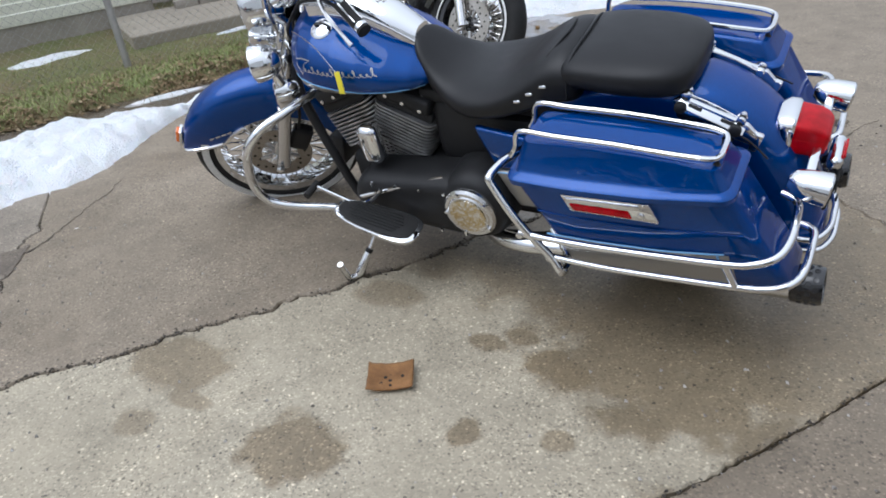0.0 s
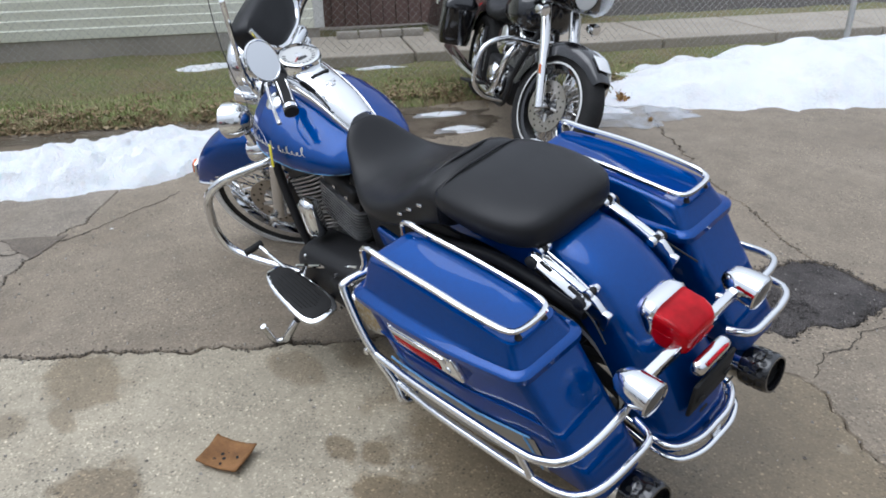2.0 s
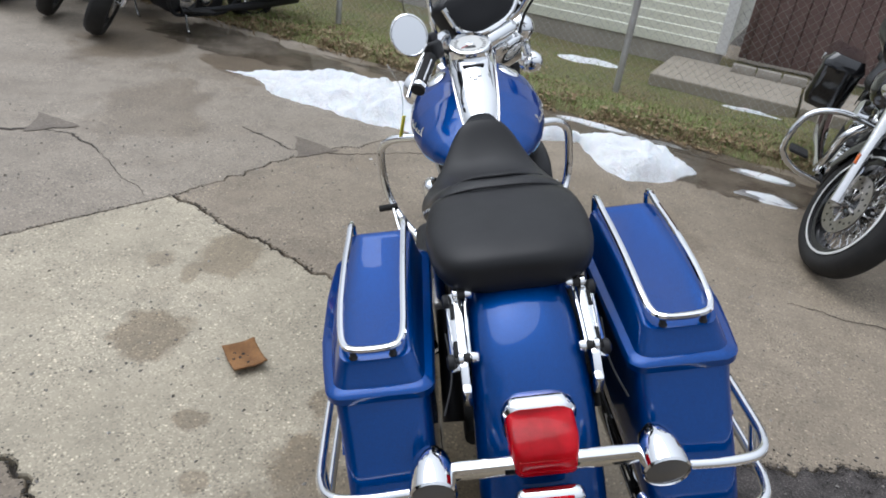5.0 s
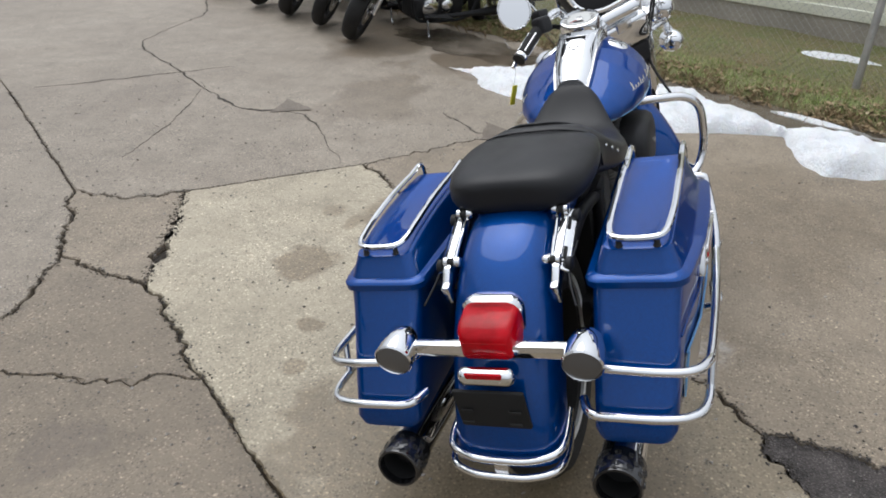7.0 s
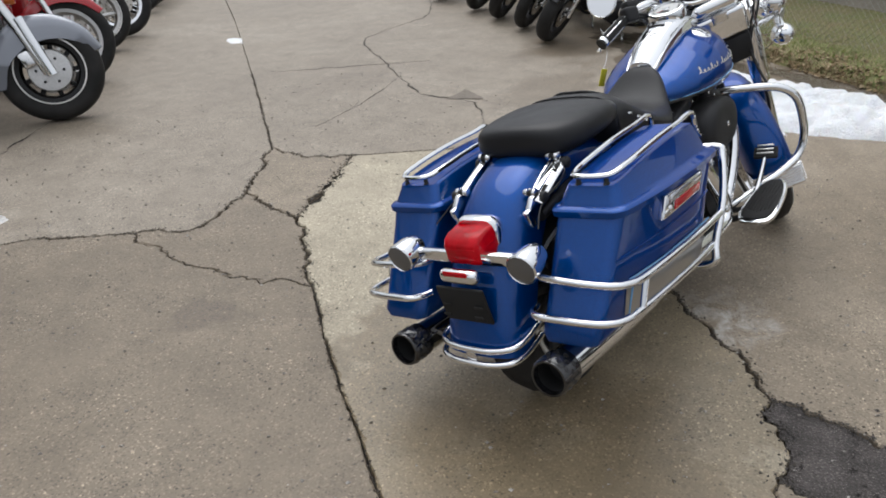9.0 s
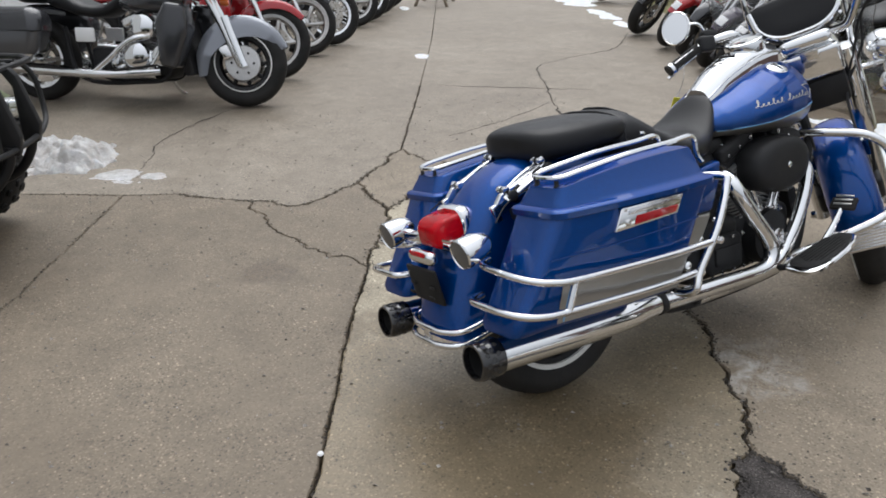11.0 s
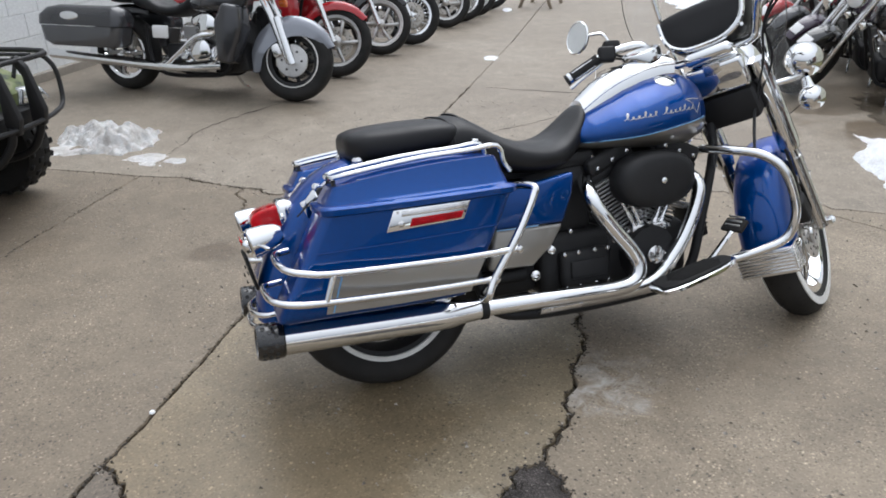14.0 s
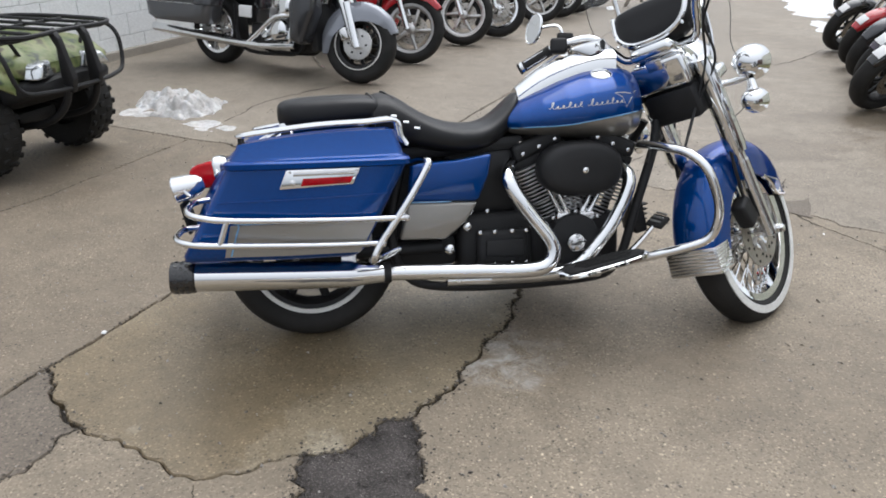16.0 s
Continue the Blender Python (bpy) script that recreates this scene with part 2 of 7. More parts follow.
M_WHITEWALL = two_scale("white_band", (0.66, 0.66, 0.64), (0.78, 0.78, 0.76), (0.4, 0.6), 0, 8, 90)
k = Mat("black_vinyl", rough=0.42, color=(0.012, 0.012, 0.013))
k.set("Specular IOR Level", 0.28)
cell = k.voronoi(380)
k.to("Roughness", k.ramp(k.noise(9, 5), [(0.3, 0.34), (0.8, 0.52)]))
k.bump(k.math("ADD", k.math("MULTIPLY", cell.outputs["Distance"], 0.6), k.math("MULTIPLY", k.noise(5, 3), 1.5)), 0.16, 0.0015)
M_VINYL = k.m
k = Mat("red_lens", 0.10, 0.0, (0.50, 0.004, 0.012))
k.to("Base Color", k.ramp(k.noise(16, 3, 0.6), [(0.35, (0.36, 0.001, 0.005)), (0.65, (0.66, 0.003, 0.012))]))
k.set("Transmission Weight", 0.25), k.set("IOR", 1.4), k.set("Specular IOR Level", 0.25), k.set("Roughness", 0.04)
k.bump(k.voronoi(75).outputs["Distance"], 0.08, 0.003)
M_RED_LENS = k.m
M_AMBER = Mat("amber_lens", 0.15, 0.0, (0.75, 0.16, 0.02)).set("Coat Weight", 1.0).m
M_SMOKE = Mat("smoked_lens", 0.14, 0.0, (0.10, 0.095, 0.09)).m
k = Mat("clear_acrylic", 0.02, 0.0, (0.95, 0.97, 0.97))
k.set("Alpha", 0.05), k.set("Coat Weight", 0.2)
M_CLEAR = k.m
M_GLASS = Mat("lamp_glass", 0.03, 0.0, (0.75, 0.78, 0.8)).set("Coat Weight", 1.0).m
M_MIRROR = Mat("mirror_glass", 0.02, 1.0, (0.85, 0.86, 0.87)).m
M_YELLOW = Mat("yellow_tag", 0.5, 0.0, (0.80, 0.70, 0.03)).m
M_RUST = two_scale("rusty_iron", (0.16, 0.075, 0.025), (0.30, 0.15, 0.055), (0.75, 0.95), 0.1, 14, 120, 0.7, 0.003)
# matte black; on hole, slot and bore faces it stands for inner shade
M_DARK = Mat("black_and_hole_shade", 0.8, 0.0, (0.006, 0.006, 0.006)).m
M_DISC = two_scale("brake_disc_steel", (0.36, 0.33, 0.28), (0.48, 0.45, 0.41), (0.25, 0.4), 1.0, 9, 120)
M_DIAL = Mat("pale_dial", 0.3, 0.0, (0.55, 0.55, 0.53)).m
M_LETTER = Mat("silver_lettering", 0.3, 0.7, (0.52, 0.51, 0.46)).m
# dark metal rims; on the disc floors the darkness stands for hole shade
M_HOLE = Mat("hole_rim_and_shade", 0.25, 0.6, (0.07, 0.07, 0.07)).m
k = Mat("engraved_gilt_chrome", 0.2, 1.0, (0.6, 0.5, 0.3))
eng_mark = k.noise(38, 4, 0.7)
k.to("Base Color", k.ramp(eng_mark, [(0.42, (0.78, 0.77, 0.74)), (0.50, (0.55, 0.40, 0.14)), (0.60, (0.80, 0.79, 0.77))]))
k.bump(eng_mark, 0.5, 0.003)
M_GILT = k.m
M_INK = Mat("black_ink", 0.5, 0.0, (0.02, 0.02, 0.02)).m

# building materials
M_BLOCK = two_scale("white_painted_block", (0.82, 0.84, 0.84), (0.90, 0.92, 0.92), (0.6, 0.8), 0, 2.5, 70, 0.5, 0.004)
M_MORTAR = two_scale("painted_mortar", (0.80, 0.82, 0.82), (0.88, 0.90, 0.90), (0.7, 0.9), 0, 4, 90, 0.5, 0.003)
M_SIDING = two_scale("cream_siding", (0.82, 0.82, 0.69), (0.88, 0.88, 0.77), (0.5, 0.7), 0, 1.5, 60, 0.15, 0.002)
M_FOUND = two_scale("foundation_concrete", (0.30, 0.275, 0.235), (0.40, 0.365, 0.315), (0.8, 0.95), 0, 3, 60, 0.5, 0.006)
M_WALK = two_scale("walkway_concrete", (0.30, 0.265, 0.21), (0.38, 0.335, 0.275), (0.75, 0.9), 0, 3, 70, 0.5, 0.005)
M_GALV = two_scale("galvanised_steel", (0.42, 0.41, 0.39), (0.55, 0.54, 0.52), (0.4, 0.6), 0.7, 8, 120)
M_SHED = two_scale("faded_red_boards", (0.14, 0.085, 0.075), (0.20, 0.13, 0.115), (0.7, 0.9), 0, 3, 60)
M_WOOD = two_scale("grey_timber", (0.20, 0.16, 0.12), (0.30, 0.25, 0.19), (0.7, 0.9), 0, 5, 80)
M_LEAF = two_scale("fallen_leaf", (0.20, 0.11, 0.03), (0.30, 0.17, 0.05), (0.6, 0.8), 0, 20, 80)


# ---- mesh helpers ----
def part(name, bm, material, parent=None, label="", smooth=True, m=None, pick=None):
    """Links a bmesh as one mesh object; material may be a list, then pick(face) gives the index."""
    if m is not None:
        bm.transform(m)
    bmesh.ops.recalc_face_normals(bm, faces=bm.faces[:])
    mats = material if isinstance(material, list) else [material]
    for f in bm.faces:
        f.smooth = smooth
        if pick:
            f.material_index = pick(f)
    me = bpy.data.meshes.new(name)
    bm.to_mesh(me)
    bm.free()
    for mt in mats:
        me.materials.append(mt)
    if smooth:
        me.set_sharp_from_angle(angle=radians(40))
    ob = new(name, me)
    if parent is not None:
        ob.parent = parent
    if label:
        ob["label"] = label
    return ob


def V(*a):
    return Vector(a)


def spline(pts, n=6, closed=False):
    """A smooth line through the points (Catmull-Rom)."""
    p = [Vector(q) for q in pts]
    out, c = [], len(p)
    for i in range(c if closed else c - 1):
        a, b, d, e = (p[(i + j) % c] if closed else p[min(max(i + j, 0), c - 1)] for j in (-1, 0, 1, 2))
        for s in range(n):
            t = s / n
            out.append(0.5 * ((2 * b) + (d - a) * t + (2 * a - 5 * b + 4 * d - e) * t * t + (3 * b - a - 3 * d + e) * t ** 3))
    if not closed:
        out.append(p[-1])
    return out


def ring_skin(bm, rings, caps=True, closed=False):
    vs = [[bm.verts.new(q) for q in r] for r in rings]
    n = len(vs[0])
    for a, b in zip(vs, vs[1:] + ([vs[0]] if closed else [])):
        for i in range(n):
            bm.faces.new((a[i], a[(i + 1) % n], b[(i + 1) % n], b[i]))
    if caps and not closed:
        bm.faces.new(vs[0])
        bm.faces.new(vs[-1][::-1])
    return bm


def tube(pts, r, n=10, smooth=5, closed=False, bm=None, caps=True):
    """A round bar along the points; r is one radius or one for each point."""
    bm = bm or bmesh.new()
    line = spline(pts, smooth, closed) if smooth else [Vector(q) for q in pts]
    rs = r if isinstance(r, (list, tuple)) else [r] * len(pts)
    up, rings, c = None, [], len(line)
    for i, q in enumerate(line):
        t = (line[(i + 1) % c] - line[i - 1]) if closed else (line[min(i + 1, c - 1)] - line[max(i - 1, 0)])
        t.normalize()
        if up is None:
            up = t.orthogonal().normalized()
        up = (up - t * up.dot(t)).normalized()
        side = t.cross(up)
        f = i / max(c - 1, 1) * (len(rs) - 1)
        j = min(int(f), len(rs) - 2) if len(rs) > 1 else 0
        rad = rs[j] + (rs[j + 1] - rs[j]) * (f - j) if len(rs) > 1 else rs[0]
        rings.append([q + rad * (math.cos(a) * up + math.sin(a) * side) for a in (2 * math.pi * s / n for s in range(n))])
    return ring_skin(bm, rings, caps, closed)


def lathe(profile, n=32, m=None, bm=None):
    """Turns (radius, height) pairs round the z axis; a radius of 0 closes the end."""
    bm = bm or bmesh.new()
    before = set(bm.verts)
    cols = []
    for r, z in profile:
        if r < 1e-6:
            cols.append([bm.verts.new((0, 0, z))])
        else:
            cols.append([bm.verts.new((r * math.cos(2 * math.pi * i / n), r * math.sin(2 * math.pi * i / n), z)) for i in range(n)])
    for a, b in zip(cols, cols[1:]):
        for i in range(n):
            j = (i + 1) % n
            if len(a) == 1 and len(b) == 1:
                continue
            if len(a) == 1:
                bm.faces.new((a[0], b[i], b[j]))
            elif len(b) == 1:
                bm.faces.new((a[i], a[j], b[0]))
            else:
                bm.faces.new((a[i], a[j], b[j], b[i]))
    if m is not None:
        bmesh.ops.transform(bm, matrix=m, verts=[v for v in bm.verts if v not in before])
    return bm


def rbox(sx, sy, sz, m=None, bevel=0.01, seg=2, bm=None):
    """A box with rounded edges, its middle at m."""
    bm = bm or bmesh.new()
    tmp = bmesh.new()
    bmesh.ops.create_cube(tmp, size=1.0, matrix=Matrix.Diagonal((sx, sy, sz, 1)))
    if bevel:
        bmesh.ops.bevel(tmp, geom=tmp.edges[:], offset=min(bevel, 0.49 * min(sx, sy, sz)), segments=seg, affect="EDGES", profile=0.5)
    if m is not None:
        tmp.transform(m)
    me = bpy.data.meshes.new("tmp")
    tmp.to_mesh(me)
    tmp.free()
    bm.from_mesh(me)
    bpy.data.meshes.remove(me)
    return bm


def plate_y(outline, y0, y1, bevel=0.004, seg=2):
    """A side outline of (x, z) pairs given thickness from y0 to y1, its edges rounded."""
    bm = bmesh.new()
    f = bm.faces.new([bm.verts.new((x, y0, z)) for x, z in outline])
    ex = bmesh.ops.extrude_face_region(bm, geom=[f])
    bmesh.ops.translate(bm, vec=(0, y1 - y0, 0), verts=[v for v in ex["geom"] if isinstance(v, bmesh.types.BMVert)])
    if bevel:
        bmesh.ops.bevel(bm, geom=bm.edges[:], offset=bevel, segments=seg, affect="EDGES", profile=0.5)
    return bm


def aim(a, b):
    """The pose at a whose z axis points to b."""
    a, b = Vector(a), Vector(b)
    return Matrix.Translation(a) @ (b - a).to_track_quat("Z", "Y").to_matrix().to_4x4()


def rod(a, b, r, n=12, r2=None):
    return tube([a, b], [r, r if r2 is None else r2], n, 0)


def thing(name, m, label, category, group="", kind=""):
    ob = new(name)
    ob.matrix_world = m
    return tagged(ob, label, category, group, kind)


def interp(x, table):
    xs = [q[0] for q in table]
    return [float(np.interp(x, xs, [q[j] for q in table])) for j in range(1, len(table[0]))]


def super_ring(x, half, z0, z1, n=28, e_top=2.6, e_low=2.6, y0=0.0):
    """A closed cross section at x, z0 to z1 high, rounded like a cushion."""
    zc, h, out = (z0 + z1) / 2, (z1 - z0) / 2, []
    for i in range(n):
        a = 2 * math.pi * i / n
        c, s = math.cos(a), math.sin(a)
        e = e_top if s > 0 else e_low
        out.append((x, y0 + half * math.copysign(abs(c) ** (2 / e), c), zc + h * math.copysign(abs(s) ** (2 / e), s)))
    return out


def round_rect(x0, x1, y0, y1, z, r, n=5, long=5):
    """A rounded rectangle at height z, with extra points along its long sides."""
    out = []
    for cx, cy, a0 in ((x1 - r, y1 - r, 0), (x0 + r, y1 - r, 90), (x0 + r, y0 + r, 180), (x1 - r, y0 + r, 270)):
        for i in range(n + 1):
            a = radians(a0 + 90 * i / n)
            out.append((cx + r * math.cos(a), cy + r * math.sin(a), z))
        if a0 in (0, 180):
            xa, xb = (x1 - r, x0 + r) if a0 == 0 else (x0 + r, x1 - r)
            out += [(xa + (xb - xa) * t / (long + 1), y1 if a0 == 0 else y0, z) for t in range(1, long + 1)]
    return out


# ---- pavement: slabs parted by open cracks ----
tagged(part("ground", rbox(120, 120, 0.2, pose(0, 0, -0.13), 0), M_DIRT, smooth=False), "dark dirt and grit under the broken paving", "ground", kind="structure")
NODES = {
    "x": (-2.101, 0.675), "c1": (-1.456, 0.071), "c2": (-0.715, 0.461), "c3": (-0.342, 0.989), "b1": (-0.079, 1.369), "b2": (0.29, 1.97), "B": (0.424, 2.164),
    "P": (0.222, 2.494), "P2": (-0.079, 2.731), "P3": (-0.415, 2.694), "P4": (-0.53, 2.690), "a1": (-0.719, 2.583), "a2": (-0.99, 2.29), "a3": (-1.189, 1.952),
    "a4": (-1.318, 1.727), "a5": (-1.649, 1.278), "a6": (-1.949, 0.875), "p5": (-0.7, 2.867), "p6": (-0.731, 3.128), "p7": (-0.506, 3.566), "p8": (-0.12, 3.481),
    "p9": (-0.29, 3.070), "p10": (-0.395, 2.855), "c6": (-0.174, 0.004), "d1": (-0.14, 0.357), "d2": (-0.193, 0.612), "d3": (-0.28, 0.833), "c11": (-0.393, 0.186),
    "e1": (-0.757, 0.03), "e2": (-0.721, 0.139), "c4": (-1.265, -0.395), "f1": (-1.287, -0.104), "f2": (-1.172, 0.258), "k1": (-2.282, -1.902), "k2": (-3.619, -3.928),
    "k3": (-12.5, -18.0), "j1": (0.122, -0.294), "j2": (0.374, -0.426), "j3": (0.771, -0.686), "j4": (3, -2.2), "l1": (0.945, 0.548), "l2": (1.291, 0.983),
    "l3": (2.4, 1.75), "m1": (0.549, 2.361), "m2": (0.78, 2.271), "m3": (0.98, 2.142), "m4": (1.141, 2.01), "n1": (0.72, 2.62), "n2": (0.372, 2.681),
    "t1": (-2.519, 0.968), "t2": (-2.759, 1.138), "t3": (-3.028, 1.454), "t4": (-8.0, 5.5), "r1": (-1.31, 4.08), "r2": (-2.4, 5.0), "r3": (-4.5, 9.0), "q1": (1.3, 3.5),
    "q2": (4, 8), "q3": (7, 4.4), "q4": (8, -3), "q5": (8, -22), "q6": (-8, -22), "q7": (-24, -6), "q8": (1, 12), "q9": (-3, 12)}
SLABS = [
    ("x c1 c2 c3 b1 b2 B P P2 P3 P4 a1 a2 a3 a4 a5 a6", M_LIGHT_SLAB),
    ("c6 d1 d2 d3 c3 b1 b2 B m1 m2 m3 m4 l3 l2 l1 j2 j1", M_SLAB_D),
    ("c4 e1 c2 f2 c1 f1", M_SLAB), ("e1 c11 c6 d1 d2 d3 c3 c2", M_SLAB_D),
    ("c4 e1 c11 c6 j1 j2 j3 j4 q4 q5 q6 k3 k2 k1", M_SLAB_B), ("c4 f1 c1 x t1 t2 t3 t4 q7 k3 k2 k1", M_SLAB_B),
    ("x a6 a5 a4 a3 a2 a1 p5 p6 p7 r1 r2 r3 t4 t3 t2 t1", M_SLAB), ("P2 P n2 n1 q1 q2 q8 q9 r3 r2 r1 p7 p8 p9 p10 P3", M_SLAB),
    ("B m1 n1 n2 P", M_PATCH), ("m1 m2 m3 m4 l3 q3 q2 q1 n1", M_SLAB_D), ("j2 l1 l2 l3 q3 q4 j4 j3", M_SLAB_D)]
SAWN = {("c3", "b1"), ("b1", "b2"), ("B", "b2"), ("B", "m1"), ("c4", "k1"), ("k1", "k2"), ("k2", "k3"), ("j2", "l1"), ("l1", "l2"), ("l2", "l3"), ("j1", "j2"), ("j2", "j3"), ("c1", "x")}
HAIR = {("P", "P2"), ("P2", "P3"), ("l1", "l2"), ("j2", "l1"), ("c3", "d3"), ("d2", "d3"), ("d1", "d2"), ("c6", "d1"), ("c1", "x"), ("m1", "m2"), ("m2", "m3"), ("m3", "m4"), ("k1", "k2"), ("P", "n2"), ("r1", "p7"), ("r1", "r2"), ("r2", "r3"), ("p7", "r1"), ("t1", "x"), ("t1", "t2"), ("t2", "t3"), ("t3", "t4")}


RAGGED = {("p5", "p6"), ("p6", "p7"), ("p7", "p8"), ("p8", "p9"), ("a1", "p5"), ("p10", "p9"), ("P3", "p10"), ("P4", "a1")}


def crack_line(a, b):
    """The ragged line between two nodes and half the crack's width along it; the same from either end."""
    key = (a, b) if a < b else (b, a)
    alt = {key, (key[1], key[0])}
    p, q = Vector(NODES[key[0]]), Vector(NODES[key[1]])
    n = max(2, int((q - p).length / (0.016 if (q - p).length < 2 else 0.10)))
    side, straight, fine = Vector((-(q - p).y, (q - p).x)).normalized(), bool(alt & SAWN), bool(alt & HAIR)
    out = []
    for i in range(n + 1):
        t = i / n
        s = p.lerp(q, t)
        amp = (0.003 if straight else 0.034 if key in RAGGED else 0.020) * min(1, 6 * t, 6 * (1 - t))
        s = s + side * amp * 2 * (noise.noise((s.x * 6, s.y * 6, 1.3)) + 0.6 * noise.noise((s.x * 23, s.y * 23, 4.0)) + (0.9 if straight else 0.22) * noise.noise((s.x * 75, s.y * 75, 8.0)))
        w = (0.0018 if fine else 0.0040 if straight else 0.0058) * (1 + 0.9 * noise.noise((s.x * 9, s.y * 9, 7.0)) + 0.9 * noise.noise((s.x * 48, s.y * 48, 3.0)))
        out.append((s, max(w, 0.0012)))
    return out if key[0] == a else out[::-1]


def slab_mesh(names):
    ids = names.split()
    area = sum(NODES[a][0] * NODES[b][1] - NODES[b][0] * NODES[a][1] for a, b in zip(ids, ids[1:] + ids[:1]))
    if area < 0:
        ids = ids[::-1]
    pts = [s for a, b in zip(ids, ids[1:] + ids[:1]) for s in crack_line(a, b)[:-1]]
    c, rings = len(pts), []
    for inset, z in ((0.0, -0.07), (0.0, -0.006), (0.004, 0.0)):
        ring = []
        for i, (s, w) in enumerate(pts):
            d = (pts[(i + 1) % c][0] - pts[i - 1][0]).normalized()
            chip = max(0.0, noise.noise((s.x * 31, s.y * 31, 11.0)) - 0.15) * 0.030 if inset else 0.0
            s2 = s + Vector((-d.y, d.x)) * (w + inset + chip)
            ring.append((s2.x, s2.y, z))
        rings.append(ring)
    bm = bmesh.new()
    vs = [[bm.verts.new(q) for q in r] for r in rings]
    for a, b in zip(vs, vs[1:]):
        for i in range(c):
            bm.faces.new((a[i], a[(i + 1) % c], b[(i + 1) % c], b[i]))
    bm.faces.new(vs[-1])
    return bm


pavement = thing("pavement", pose(0, 0, 0), "worn cracked concrete parking lot, damp in places", "paving", kind="structure")
for names, mat in SLABS:
    part("slab", slab_mesh(names), mat, pavement, "paler, rougher concrete slab" if mat is M_LIGHT_SLAB else "", smooth=False)
bm = bmesh.new()
ids = "P4 a1 p5 p6 p7 p8 p9 p10 P3".split()
pts = [s for a, b in zip(ids, ids[1:] + ids[:1]) for s, _ in crack_line(a, b)[:-1]]
low = [bm.verts.new((s.x, s.y, -0.02)) for s in pts]
bm.faces.new(low)
bmesh.ops.triangulate(bm, faces=bm.faces[:])
bmesh.ops.subdivide_edges(bm, edges=bm.edges[:], cuts=3, use_grid_fill=True)
for v in bm.verts:
    v.co.z = -0.006 + 0.010 * noise.noise((v.co.x * 14, v.co.y * 14, 0)) + 0.008 * noise.noise((v.co.x * 40, v.co.y * 40, 2))
part("asphalt_patch", bm, M_ASPHALT, pavement, "crumbling dark asphalt patch filling a hole")


def surface_crack(pts, w, name="crack"):
    """A shallow open crack on a slab: a ragged dark wedge with a raised lip on either side."""
    line = spline([(x, y, 0) for x, y in pts], 44)
    bm = bmesh.new()
    rows = []
    for i, s in enumerate(line):
        d = (line[min(i + 1, len(line) - 1)] - line[max(i - 1, 0)]).normalized()
        nrm = Vector((-d.y, d.x, 0))
        off = 0.026 * noise.noise((s.x * 7, s.y * 7, 5)) + 0.016 * noise.noise((s.x * 22, s.y * 22, 9)) + 0.009 * noise.noise((s.x * 70, s.y * 70, 2))
        ww = 0.7 * w * max(0.06, 0.75 + 1.3 * noise.noise((s.x * 6, s.y * 6, 2)) + 0.7 * noise.noise((s.x * 31, s.y * 31, 6)))
        ends = min(1, 4 * i / len(line), 4 * (len(line) - 1 - i) / len(line))
        ww = max(ww * ends, 0.0008)
        q = s + nrm * off
        rows.append([bm.verts.new(q + nrm * ww + V(0, 0, 0.0035)), bm.verts.new(q + V(0, 0, 0.0022)), bm.verts.new(q - nrm * ww + V(0, 0, 0.0035))])
    for a, b in zip(rows, rows[1:]):
        bm.faces.new((a[0], a[1], b[1], b[0]))
        bm.faces.new((a[1], a[2], b[2], b[1]))
    return part(name, bm, M_DIRT, pavement)


for pts, w in [
        ([(-2.063, 0.564), (-2.668, 0.002), (-2.661, -0.483), (-3.217, -1.352), (-3.694, -2.062), (-4.232, -2.237)], 0.011),
        ([(-2.41, -1.835), (-2.843, -1.496), (-3.438, -1.044)], 0.006), ([(-2.799, 1.118), (-2.865, 1.464), (-3.059, 1.916)], 0.006),
        ([(-2.25, 4.17), (-1.86, 3.96), (-1.57, 3.78)], 0.005), ([(-1.71, 3.30), (-1.62, 3.52), (-1.57, 3.78), (-1.40, 4.07)], 0.004), ([(-0.14, 2.775), (-0.166, 2.906), (-0.146, 3.026), (-0.14, 3.167), (-0.1, 3.306), (-0.006, 3.544)], 0.004), ([(0.094, -1.062), (-0.005, -1.315), (-0.35, -1.668), (-0.682, -1.949)], 0.008),
        ([(0.203, -0.808), (0.094, -1.062)], 0.004), 
        ([(-3.074, 0.751), (-2.894, 0.975), (-2.779, 1.118)], 0.007), ([(-1.677, -0.483), (-2.266, -0.628), (-2.852, -0.87)], 0.004), ([(-4.202, -2.266), (-5.083, -2.462), (-6.04, -3.224)], 0.008)]:
    surface_crack(pts, w)
# sunken triangle where three cracks meet
for cx, cy, r in ((-2.784, -0.163, 0.15), (-2.859, 1.158, 0.17)):
    bm = bmesh.new()
    tri = [V(cx - 0.15 * r / 0.16, cy - 0.10, 0.004), V(cx, cy + 0.16, 0.004), V(cx + 0.15, cy - 0.04, 0.004)]
    ring = [tri[q].lerp(tri[(q + 1) % 3], t / 6) for q in range(3) for t in range(6)]
    bm.faces.new([bm.verts.new(v + V(0.03 * noise.noise((v.x * 17, v.y * 17, 1)), 0.03 * noise.noise((v.x * 19, v.y * 19, 6)), 0)) for v in ring])
    part("crumbled_hole", bm, M_PATCH, pavement, "crumbled hole in the concrete", smooth=False)

# dark crumbs caught in and beside the cracks, and loose asphalt round the patch
rng = random.Random(21)
vs, fs = [], []


